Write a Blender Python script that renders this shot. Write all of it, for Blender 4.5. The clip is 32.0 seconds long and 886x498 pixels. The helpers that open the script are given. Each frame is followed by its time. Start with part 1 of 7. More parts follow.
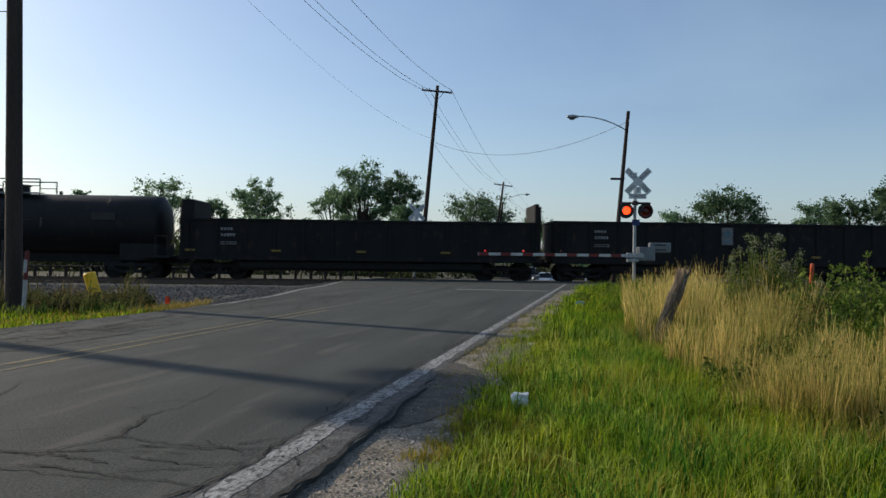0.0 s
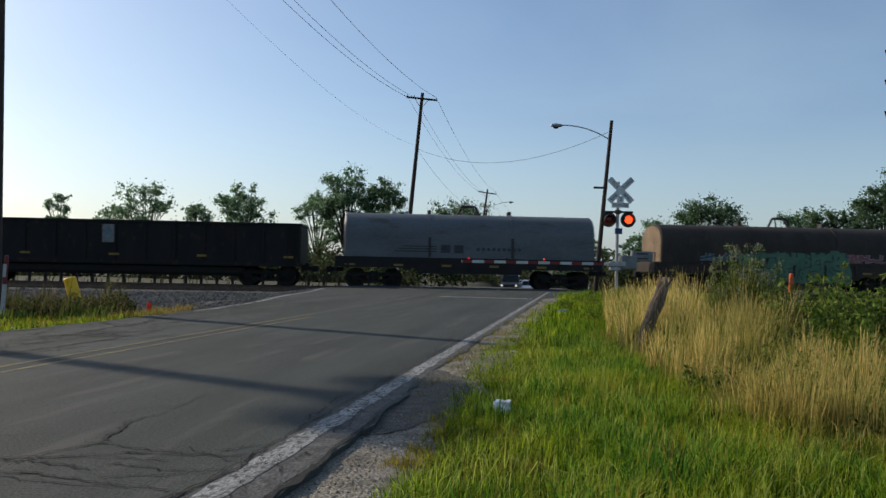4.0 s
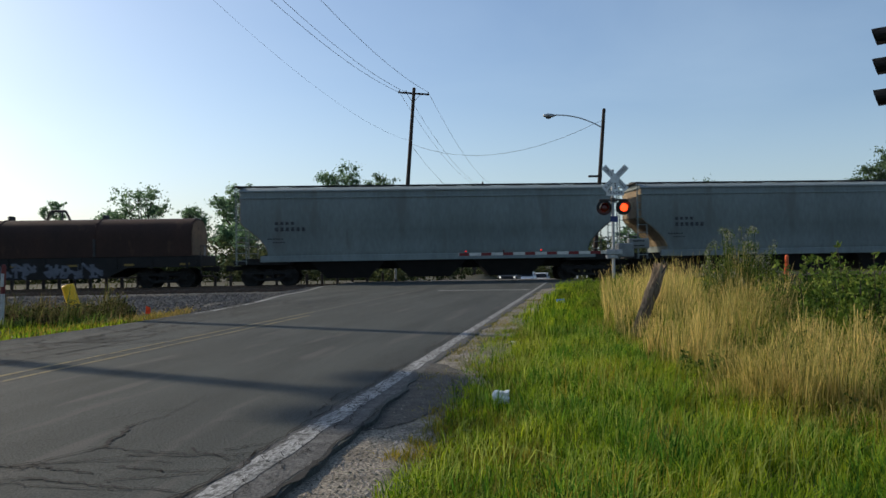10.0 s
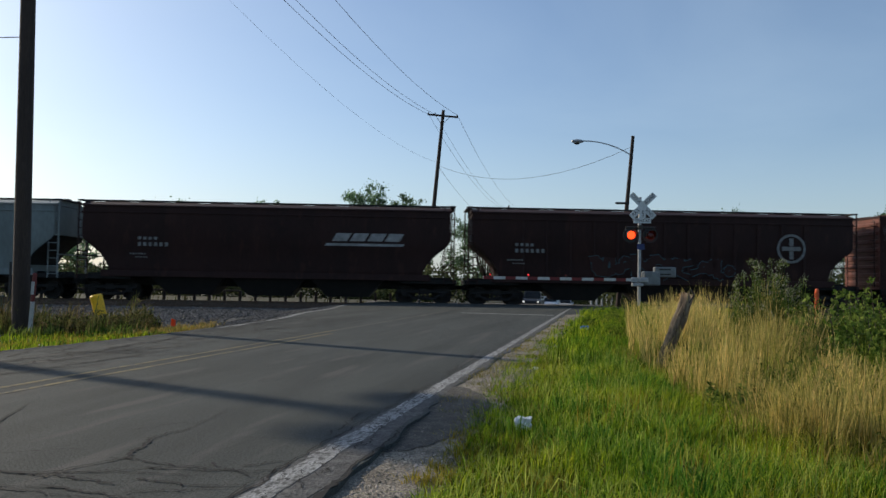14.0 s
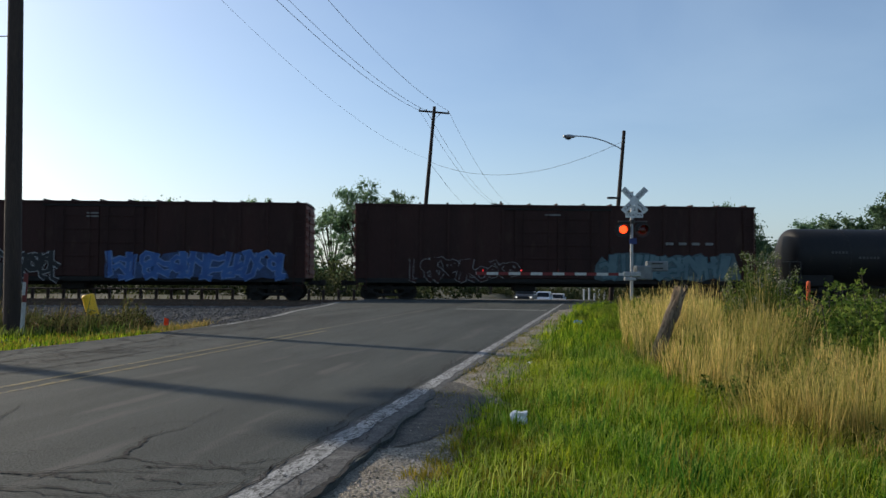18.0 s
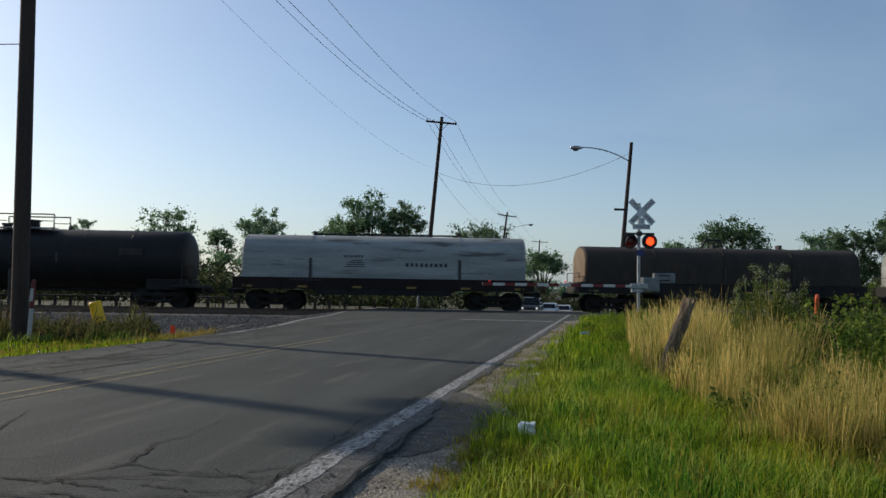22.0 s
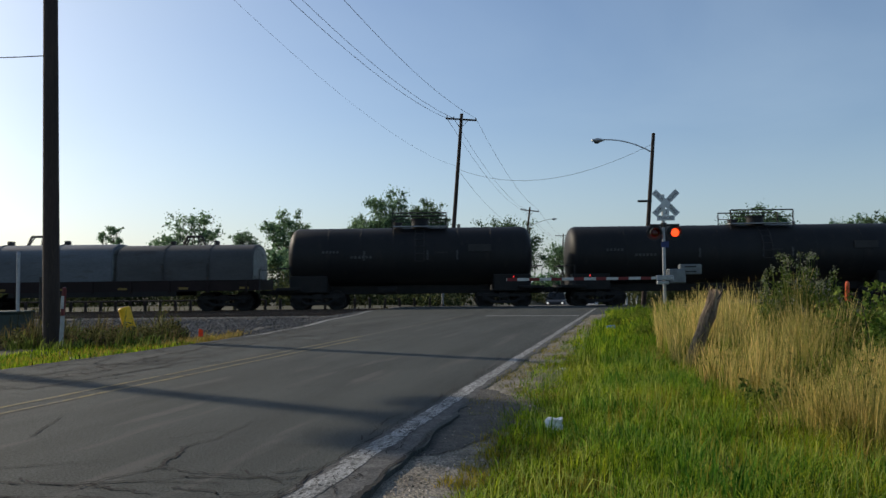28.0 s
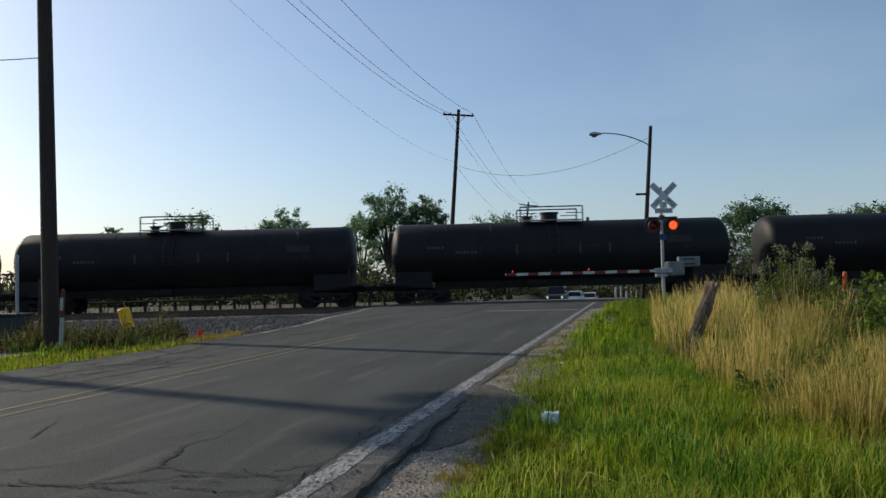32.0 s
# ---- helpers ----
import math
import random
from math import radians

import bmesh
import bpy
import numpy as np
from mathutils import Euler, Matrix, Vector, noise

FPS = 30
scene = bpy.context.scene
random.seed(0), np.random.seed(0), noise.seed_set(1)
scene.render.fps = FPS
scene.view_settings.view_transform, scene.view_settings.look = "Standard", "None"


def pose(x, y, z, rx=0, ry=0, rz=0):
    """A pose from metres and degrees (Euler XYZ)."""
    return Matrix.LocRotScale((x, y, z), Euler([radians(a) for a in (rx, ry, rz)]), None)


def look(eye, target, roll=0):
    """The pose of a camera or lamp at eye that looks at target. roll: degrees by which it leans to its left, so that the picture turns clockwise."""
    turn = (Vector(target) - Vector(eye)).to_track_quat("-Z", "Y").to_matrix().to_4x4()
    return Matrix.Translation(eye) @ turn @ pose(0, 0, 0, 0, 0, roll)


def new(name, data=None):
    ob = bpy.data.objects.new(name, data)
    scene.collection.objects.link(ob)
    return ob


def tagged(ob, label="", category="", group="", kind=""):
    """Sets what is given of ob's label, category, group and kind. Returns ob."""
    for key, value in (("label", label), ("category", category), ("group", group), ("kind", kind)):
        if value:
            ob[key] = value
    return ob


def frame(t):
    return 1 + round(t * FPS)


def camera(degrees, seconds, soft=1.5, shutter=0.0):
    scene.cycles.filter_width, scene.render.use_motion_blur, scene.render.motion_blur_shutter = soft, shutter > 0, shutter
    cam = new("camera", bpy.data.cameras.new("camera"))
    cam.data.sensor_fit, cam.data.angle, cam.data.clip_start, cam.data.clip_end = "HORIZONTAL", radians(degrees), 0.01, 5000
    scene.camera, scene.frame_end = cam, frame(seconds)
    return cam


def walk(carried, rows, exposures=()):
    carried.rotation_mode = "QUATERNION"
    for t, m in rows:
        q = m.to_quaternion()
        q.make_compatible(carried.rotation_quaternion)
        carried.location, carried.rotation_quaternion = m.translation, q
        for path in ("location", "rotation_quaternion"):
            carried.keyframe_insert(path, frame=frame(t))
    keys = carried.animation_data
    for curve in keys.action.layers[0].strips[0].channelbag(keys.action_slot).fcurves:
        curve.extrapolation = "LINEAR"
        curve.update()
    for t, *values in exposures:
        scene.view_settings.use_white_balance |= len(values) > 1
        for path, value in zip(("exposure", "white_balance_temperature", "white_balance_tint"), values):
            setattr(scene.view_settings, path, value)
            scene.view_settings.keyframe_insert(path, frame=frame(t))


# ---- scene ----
# ---- camera ----
cam = camera(60.0, 32.0, soft=1.48, shutter=0.2)
# seconds, eye in metres, turn in degrees
EYE_ROWS = [
    (0, 0.006, 0.066, 1.104, 90.55, -0.71, 0.09),
    (0.5, 0.004, 0.070, 1.102, 90.42, -1.25, -0.33),
    (1, 0.010, 0.056, 1.109, 90.31, -1.07, -0.53),
    (1.5, 0.012, 0.053, 1.108, 90.58, -0.82, -0.77),
    (2, 0.012, 0.027, 1.109, 90.57, -1.80, -0.50),
    (2.5, 0.036, 0.008, 1.114, 90.50, -0.88, 0.08),
    (3, 0.004, 0.032, 1.107, 90.73, -1.40, -0.13),
    (3.5, 0.003, 0.033, 1.110, 90.77, -1.40, -0.91),
    (5.5, 0.015, 0.003, 1.108, 92.52, -0.23, -0.92),
    (6, 0.021, 0.005, 1.112, 92.16, 0.62, -1.07),
    (6.5, 0.026, 0.005, 1.108, 92.84, 0.30, -0.46),
    (7, 0.016, -0.019, 1.119, 93.00, 0.82, -0.97),
    (7.5, 0.002, -0.014, 1.109, 92.97, 0.81, -0.74),
    (8, 0.015, -0.024, 1.115, 92.83, 0.22, -0.76),
    (8.5, 0.019, -0.017, 1.108, 91.69, 0.57, -1.08),
    (9, 0.022, -0.009, 1.111, 92.03, -1.24, -1.25),
    (9.5, 0.025, 0.001, 1.105, 91.79, -0.71, -1.54),
    (10, 0.030, -0.013, 1.109, 90.65, 0.93, -1.29),
    (10.5, 0.025, -0.010, 1.100, 89.90, 0.81, -1.05),
    (11, 0.024, -0.022, 1.111, 91.02, -0.45, -0.75),
    (11.5, 0.017, -0.002, 1.102, 91.31, -0.56, 0.38),
    (12, 0.027, -0.004, 1.103, 91.60, 0.36, 0.23),
    (12.5, 0.023, -0.006, 1.108, 92.04, -1.22, 0.66),
    (13, 0.006, -0.000, 1.094, 92.46, -1.12, 0.38),
    (13.5, 0.009, 0.018, 1.110, 92.71, -0.77, 0.13),
    (14, 0.013, 0.001, 1.111, 92.29, -0.94, 0.47),
    (14.5, 0.029, -0.005, 1.114, 91.75, -1.49, -0.36),
    (16.5, 0.018, -0.019, 1.109, 91.90, -0.38, -0.33),
    (17, 0.009, -0.025, 1.102, 91.64, 0.60, -0.31),
    (17.5, 0.001, -0.010, 1.100, 92.31, -0.38, -0.29),
    (18, -0.001, -0.003, 1.105, 92.03, -0.35, -0.08),
    (18.5, -0.002, -0.003, 1.100, 92.51, 0.01, -0.10),
    (19, -0.000, -0.000, 1.100, 92.60, 0.00, -0.00),
    (19.5, -0.005, -0.005, 1.102, 92.63, -0.10, 0.11),
    (20, -0.001, -0.002, 1.100, 92.48, 0.20, 0.05),
    (20.5, -0.006, 0.005, 1.097, 92.61, -0.48, 0.15),
    (21, -0.019, 0.001, 1.098, 92.88, -0.26, 0.48),
    (21.5, -0.027, 0.020, 1.096, 92.73, -1.07, 0.30),
    (22, -0.021, 0.013, 1.096, 92.80, -0.85, 0.35),
    (22.5, -0.014, 0.001, 1.098, 92.83, -0.20, 0.38),
    (23, -0.011, 0.002, 1.100, 92.76, -0.19, 0.49),
    (23.5, -0.015, 0.005, 1.100, 92.79, -0.47, 0.61),
    (24, -0.017, 0.007, 1.098, 92.20, 0.01, 1.08),
    (24.5, -0.025, 0.016, 1.095, 92.07, -0.94, 0.97),
    (25, -0.024, 0.022, 1.096, 92.36, -1.01, 1.04),
    (25.5, -0.024, 0.028, 1.102, 91.89, -0.69, 1.93),
    (27.5, -0.013, 0.015, 1.098, 92.16, 0.33, 2.01),
    (28, -0.011, 0.015, 1.101, 92.58, 0.65, 2.18),
    (28.5, -0.005, 0.001, 1.104, 92.94, 0.63, 1.87),
    (29, -0.012, 0.006, 1.099, 92.73, 0.19, 2.11),
    (29.5, -0.008, 0.006, 1.097, 93.01, 0.13, 1.96),
    (30, -0.006, -0.001, 1.099, 92.90, 0.44, 1.89),
    (30.5, -0.003, 0.016, 1.095, 92.51, 0.70, 1.98),
    (31, 0.011, -0.003, 1.106, 92.56, 1.59, 1.73),
    (31.5, 0.023, -0.005, 1.103, 92.45, 1.94, 2.08),
    (32, 0.026, -0.003, 1.103, 92.28, 1.52, 2.18),
]
walk(cam, [(t, pose(x, y, z, rx, ry, rz)) for t, x, y, z, rx, ry, rz in EYE_ROWS],
     exposures=[(0, 0.0), (3.5, 0.0), (6, 0.05), (7, -0.05), (9, -0.05), (10, 0.10), (11, 0.33), (12, 0.17), (13, 0.0), (14, 0.05), (17, 0.18), (18, 0.18), (19, 0.05), (20, 0.0), (21, -0.08), (23, -0.08), (28, -0.08), (32, -0.06)])

# ---- light: low evening sun, ahead and to the left ----
SUN_TO = Vector((-0.857, 0.514, 0.0)).normalized()
SUN_ELEV = radians(27)
world = bpy.data.worlds.new("sky")
scene.world = world
world.use_nodes = True
wn = world.node_tree
sky = wn.nodes.new("ShaderNodeTexSky")
sky.sky_type = "NISHITA"
sky.sun_disc = False
sky.sun_elevation = SUN_ELEV
sky.sun_rotation = math.atan2(SUN_TO.x, SUN_TO.y)
sky.air_density, sky.dust_density, sky.ozone_density = 1.0, 1.4, 3.4
# thin high cirrus, drawn out across the whole sky
way = wn.nodes.new("ShaderNodeTexCoord")
spread = wn.nodes.new("ShaderNodeMapping")
spread.inputs["Location"].default_value = (5.1, 0.4, 2.2)
spread.inputs["Scale"].default_value, spread.inputs["Rotation"].default_value = (1.0, 2.2, 3.4), (0.0, radians(24), radians(20))
wn.links.new(way.outputs["Generated"], spread.inputs[0])
veil = wn.nodes.new("ShaderNodeTexNoise")
veil.inputs["Scale"].default_value, veil.inputs["Detail"].default_value, veil.inputs["Distortion"].default_value = 1.6, 7, 0.5
wn.links.new(spread.outputs[0], veil.inputs["Vector"])
veil_k = wn.nodes.new("ShaderNodeMapRange")
veil_k.inputs[1].default_value, veil_k.inputs[2].default_value, veil_k.inputs[3].default_value, veil_k.inputs[4].default_value = 0.32, 0.74, 0.0, 0.25
wn.links.new(veil.outputs[0], veil_k.inputs[0])
# summer haze whitens the sky towards the horizon
split = wn.nodes.new("ShaderNodeSeparateXYZ")
wn.links.new(way.outputs["Generated"], split.inputs[0])
low = wn.nodes.new("ShaderNodeMapRange")
low.inputs[1].default_value, low.inputs[2].default_value, low.inputs[3].default_value, low.inputs[4].default_value = 0.0, 0.24, 0.38, 0.0
wn.links.new(split.outputs[2], low.inputs[0])
both = wn.nodes.new("ShaderNodeMath")
both.operation = "MAXIMUM"
wn.links.new(veil_k.outputs[0], both.inputs[0])
wn.links.new(low.outputs[0], both.inputs[1])
hazy = wn.nodes.new("ShaderNodeMix")
hazy.data_type = "RGBA"
hazy.inputs[7].default_value = (4.3, 5.5, 6.5, 1)
wn.links.new(both.outputs[0], hazy.inputs[0])
wn.links.new(sky.outputs[0], hazy.inputs[6])
wn.links.new(hazy.outputs[2], wn.nodes["Background"].inputs[0])
wn.nodes["Background"].inputs[1].default_value = 0.13
sun_data = bpy.data.lights.new("sun", "SUN")
sun_data.energy, sun_data.angle, sun_data.color = 3.6, radians(0.6), (1.0, 0.86, 0.66)
sun = new("sun", sun_data)
sun.matrix_world = look(Vector((SUN_TO.x * 60, SUN_TO.y * 60, 60 * math.tan(SUN_ELEV))), (0, 0, 0))
scene.view_settings.exposure = 0.0

# ---- mesh and material tools ----


def mat(name, a, b=None, scale=6.0, rough=0.7, metal=0.0, bump=0.0, fine=None, spots=None, island=0.0, emit=0.0, stretch=None, spec=0.4, grain=0.26, broad=None):
    """Two-scale noise material: a and b are blended by broad noise, fine noise modulates and bumps; spots = (colour, amount, scale)."""
    m = bpy.data.materials.new(name)
    m.use_nodes = True
    t = m.node_tree
    n, k = t.nodes, t.links
    bsdf = n["Principled BSDF"]
    b = b or tuple(c * 0.75 for c in a)
    co = n.new("ShaderNodeTexCoord")
    src = co.outputs["Object"]
    if stretch:
        mp = n.new("ShaderNodeMapping")
        mp.inputs["Scale"].default_value = stretch
        k.new(src, mp.inputs[0])
        src = mp.outputs[0]
    wide = src
    if broad:
        mp = n.new("ShaderNodeMapping")
        mp.inputs["Scale"].default_value = broad
        k.new(src, mp.inputs[0])
        wide = mp.outputs[0]
    big = n.new("ShaderNodeTexNoise")
    big.inputs["Scale"].default_value, big.inputs["Detail"].default_value = scale, 5
    k.new(wide, big.inputs["Vector"])
    ramp = n.new("ShaderNodeValToRGB")
    ramp.color_ramp.elements[0].position, ramp.color_ramp.elements[1].position = 0.35, 0.68
    ramp.color_ramp.elements[0].color, ramp.color_ramp.elements[1].color = (*a, 1), (*b, 1)
    k.new(big.outputs[0], ramp.inputs[0])
    col = ramp.outputs[0]
    small = n.new("ShaderNodeTexNoise")
    small.inputs["Scale"].default_value, small.inputs["Detail"].default_value = fine or scale * 14, 4
    k.new(src, small.inputs["Vector"])
    sm = n.new("ShaderNodeMapRange")
    sm.inputs[1].default_value, sm.inputs[2].default_value, sm.inputs[3].default_value, sm.inputs[4].default_value = 0.3, 0.7, 1 - grain, 1 + grain
    k.new(small.outputs[0], sm.inputs[0])
    mul = n.new("ShaderNodeMix")
    mul.data_type, mul.blend_type = "RGBA", "MULTIPLY"
    mul.inputs[0].default_value = 1
    k.new(col, mul.inputs[6])
    k.new(sm.outputs[0], mul.inputs[7])
    col = mul.outputs[2]
    if spots:
        sp = n.new("ShaderNodeTexNoise")
        sp.inputs["Scale"].default_value, sp.inputs["Detail"].default_value = spots[2], 6
        k.new(wide, sp.inputs["Vector"])
        sr = n.new("ShaderNodeMapRange")
        sr.inputs[1].default_value, sr.inputs[2].default_value = 0.62 - 0.2 * spots[1], 0.72 - 0.2 * spots[1]
        k.new(sp.outputs[0], sr.inputs[0])
        mx = n.new("ShaderNodeMix")
        mx.data_type = "RGBA"
        k.new(sr.outputs[0], mx.inputs[0])
        k.new(col, mx.inputs[6])
        mx.inputs[7].default_value = (*spots[0], 1)
        col = mx.outputs[2]
    if island:
        ge = n.new("ShaderNodeNewGeometry")
        hs = n.new("ShaderNodeHueSaturation")
        r1 = n.new("ShaderNodeMapRange")
        r1.inputs[3].default_value, r1.inputs[4].default_value = 1 - island, 1 + island
        k.new(ge.outputs["Random Per Island"], r1.inputs[0])
        k.new(r1.outputs[0], hs.inputs["Value"])
        r2 = n.new("ShaderNodeMapRange")
        r2.inputs[3].default_value, r2.inputs[4].default_value = 0.5 + 0.05 * island, 0.5 - 0.05 * island
        k.new(ge.outputs["Random Per Island"], r2.inputs[0])
        k.new(r2.outputs[0], hs.inputs["Hue"])
        k.new(col, hs.inputs["Color"])
        col = hs.outputs[0]
    k.new(col, bsdf.inputs["Base Color"])
    bsdf.inputs["Roughness"].default_value, bsdf.inputs["Metallic"].default_value = rough, metal
    bsdf.inputs["Specular IOR Level"].default_value = spec
    if bump:
        bp = n.new("ShaderNodeBump")
        bp.inputs["Strength"].default_value, bp.inputs["Distance"].default_value = bump, 0.02
        k.new(small.outputs[0], bp.inputs["Height"])
        k.new(bp.outputs[0], bsdf.inputs["Normal"])
    if emit:
        bsdf.inputs["Emission Color"].default_value, bsdf.inputs["Emission Strength"].default_value = (*a, 1), emit
    return m


def leafy(name, a, b, island=0.45, rough=0.55, pass_light=0.35):
    """Leaf or blade material: lets light through, each piece of its own tint."""
    m = mat(name, a, b, scale=0.6, rough=rough, island=island, spec=0.05)
    t = m.node_tree
    bsdf = t.nodes["Principled BSDF"]
    tr = t.nodes.new("ShaderNodeBsdfTranslucent")
    mx = t.nodes.new("ShaderNodeMixShader")
    mx.inputs[0].default_value = pass_light
    t.links.new(bsdf.inputs["Base Color"].links[0].from_socket, tr.inputs[0])
    t.links.new(bsdf.outputs[0], mx.inputs[1])
    t.links.new(tr.outputs[0], mx.inputs[2])
    t.links.new(mx.outputs[0], t.nodes["Material Output"].inputs[0])
    return m


def mesh_of(name, verts, faces, material, smooth=False):
    me = bpy.data.meshes.new(name)
    me.from_pydata(verts, [], faces)
    if material:
        me.materials.append(material)
    if smooth:
        me.shade_smooth()
    return me


def solid(bm, name, material, smooth=False):
    me = bpy.data.meshes.new(name)
    bmesh.ops.recalc_face_normals(bm, faces=bm.faces)
    bm.to_mesh(me)
    bm.free()
    if material:
        me.materials.append(material)
    if smooth:
        me.shade_smooth()
        me.set_sharp_from_angle(angle=radians(38))
    return me


def put(ob, parent=None, m=None):
    if parent:
        ob.parent = parent
    if m is not None:
        ob.matrix_basis = m
    return ob


def part(name, bm, material, parent, label="", m=None, smooth=False):
    """Links a bmesh, or a mesh that is already made, as one mesh object under a thing or part."""
    me = bm if isinstance(bm, bpy.types.Mesh) else solid(bm, name, material, smooth)
    return tagged(put(new(name, me), parent, m), label)


def thing(name, m, label, category, group="", kind=""):
    ob = new(name)
    ob.empty_display_size = 0.2
    ob.matrix_basis = m
    return tagged(ob, label, category, group, kind)


def box(bm, x0, x1, y0, y1, z0, z1, bevel=0.0):
    """An axis-aligned box, with bevelled edges where wanted."""
    r = bmesh.ops.create_cube(bm, size=1, matrix=Matrix.LocRotScale(((x0 + x1) / 2, (y0 + y1) / 2, (z0 + z1) / 2), None, (x1 - x0, y1 - y0, z1 - z0)))
    if bevel:
        es = {e for v in r["verts"] for e in v.link_edges}
        bmesh.ops.bevel(bm, geom=list(es), offset=bevel, segments=1, affect="EDGES", profile=0.5)
    return bm


def rod(bm, a, b, r, r2=None, seg=8):
    """A round bar from a to b."""
    a, b = Vector(a), Vector(b)
    d = b - a
    m = Matrix.Translation((a + b) / 2) @ d.to_track_quat("Z", "Y").to_matrix().to_4x4()
    bmesh.ops.create_cone(bm, cap_ends=True, segments=seg, radius1=r, radius2=r if r2 is None else r2, depth=d.length, matrix=m)
    return bm


def pipe(bm, pts, r, seg=6):
    """A bent bar through points."""
    for a, b in zip(pts, pts[1:]):
        rod(bm, a, b, r, seg=seg)
    return bm


def lathe(profile, seg=24, axis="X", x0=0.0):
    """Turns (along, radius) pairs about an axis."""
    bm = bmesh.new()
    rings = []
    for s, r in profile:
        ring = []
        for i in range(seg):
            a = 2 * math.pi * i / seg
            c, d = r * math.cos(a), r * math.sin(a)
            ring.append(bm.verts.new({"X": (s, c, d), "Y": (c, s, d), "Z": (c, d, s)}[axis]))
        rings.append(ring)
    for p, q in zip(rings, rings[1:]):
        for i in range(seg):
            bm.faces.new((p[i], p[(i + 1) % seg], q[(i + 1) % seg], q[i]))
    bm.faces.new(rings[0])
    bm.faces.new(rings[-1])
    return bm


def loft(sections, close=True):
    """Skins a row of equal-length point loops."""
    bm = bmesh.new()
    rings = [[bm.verts.new(p) for p in s] for s in sections]
    n = len(rings[0])
    for p, q in zip(rings, rings[1:]):
        for i in range(n):
            bm.faces.new((p[i], p[(i + 1) % n], q[(i + 1) % n], q[i]))
    if close:
        bm.faces.new(rings[0])
        bm.faces.new(rings[-1])
    return bm


def bars(bm, x, z, w, h, n, y, rng, gap=0.25):
    """A row of n upright dashes that stands for writing, on a face at y."""
    step = w / n
    for i in range(n):
        box(bm, x + i * step, x + (i + 1 - gap) * step, y - 0.004, y, z, z + h)
    return bm

# ---- materials ----
ASPHALT = mat("worn_asphalt", (0.053, 0.060, 0.056), (0.031, 0.036, 0.034), scale=1.5, rough=0.9, bump=0.5, fine=62, spots=((0.066, 0.067, 0.062), 0.2, 3.4), spec=0.25, broad=(1.0, 0.12, 1.0), grain=0.55)
CRACK = mat("crack_filler", (0.008, 0.008, 0.009), rough=0.95)
WHITE_PAINT = mat("worn_white_road_paint", (0.30, 0.305, 0.30), (0.16, 0.163, 0.16), scale=7, rough=0.88, fine=90, spots=((0.075, 0.076, 0.073), 0.62, 34), grain=0.5, bump=0.4, stretch=(1.0, 0.45, 1.0))
GHOST_PAINT = mat("nearly_worn_off_road_paint", (0.082, 0.082, 0.080), (0.045, 0.045, 0.044), scale=7, rough=0.9, fine=44, spots=((0.11, 0.11, 0.105), 0.3, 12), grain=0.5, bump=0.6)
YELLOW_PAINT = mat("faded_yellow_road_paint", (0.165, 0.130, 0.045), (0.105, 0.088, 0.042), scale=3, rough=0.8, fine=40, spots=((0.052, 0.050, 0.045), 0.6, 14))
FADED_YELLOW = mat("worn_off_yellow_paint", (0.085, 0.075, 0.048), (0.060, 0.056, 0.046), scale=3, rough=0.85, fine=40, spots=((0.050, 0.052, 0.048), 0.8, 14))
CONCRETE = mat("bleached_concrete", (0.40, 0.39, 0.37), (0.30, 0.29, 0.28), scale=3, rough=0.9, fine=60, bump=0.2)
GRAVEL = mat("grey_gravel", (0.085, 0.083, 0.08), (0.030, 0.030, 0.029), scale=6, rough=0.95, fine=26, bump=1.0, grain=0.6)
SHOULDER = mat("pale_shoulder_gravel", (0.27, 0.238, 0.188), (0.125, 0.110, 0.086), scale=4.5, rough=0.95, fine=70, bump=1.0, grain=0.75)
DARK_TONGUE = mat("dark_shoulder_tongue", (0.060, 0.056, 0.050), (0.105, 0.096, 0.080), scale=5, rough=0.95, fine=60, bump=1.0, grain=0.7, stretch=(1.0, 2.2, 1.0))
STONE = mat("ballast_stone", (0.128, 0.122, 0.112), (0.055, 0.052, 0.048), scale=3, rough=0.95, island=0.75, fine=30)
SOIL = mat("weedy_soil", (0.034, 0.038, 0.014), (0.055, 0.045, 0.025), scale=0.7, rough=0.95, fine=22, bump=0.6)
GRASS = leafy("green_grass", (0.088, 0.205, 0.013), (0.232, 0.318, 0.018), pass_light=0.5, island=0.95)
GRASS_DEEP = leafy("deep_green_grass", (0.062, 0.185, 0.022), (0.135, 0.255, 0.026), pass_light=0.5, island=0.85)
GRASS_OLIVE = leafy("olive_brown_grass", (0.20, 0.165, 0.035), (0.135, 0.175, 0.022), pass_light=0.4, island=0.7)
GRASS_MIXED = leafy("olive_green_grass", (0.085, 0.165, 0.020), (0.205, 0.215, 0.034), pass_light=0.5, island=0.95)
THATCH = leafy("dead_thatch", (0.36, 0.275, 0.075), (0.19, 0.17, 0.04), pass_light=0.3, island=0.7)
PALE_GRASS = leafy("pale_sheen_grass", (0.30, 0.40, 0.07), (0.42, 0.44, 0.09), island=0.4, pass_light=0.45)
PEBBLE = mat("shoulder_pebble", (0.36, 0.32, 0.26), (0.16, 0.14, 0.11), scale=3, rough=0.95, island=0.6, fine=30)
GRASS_DRY = leafy("yellowing_grass", (0.37, 0.275, 0.04), (0.21, 0.22, 0.02))
STRAW = leafy("dry_straw_grass", (0.64, 0.525, 0.175), (0.40, 0.345, 0.095), island=0.7, pass_light=0.5)
WEED = leafy("weed_leaf", (0.082, 0.145, 0.026), (0.155, 0.195, 0.045), island=0.8)
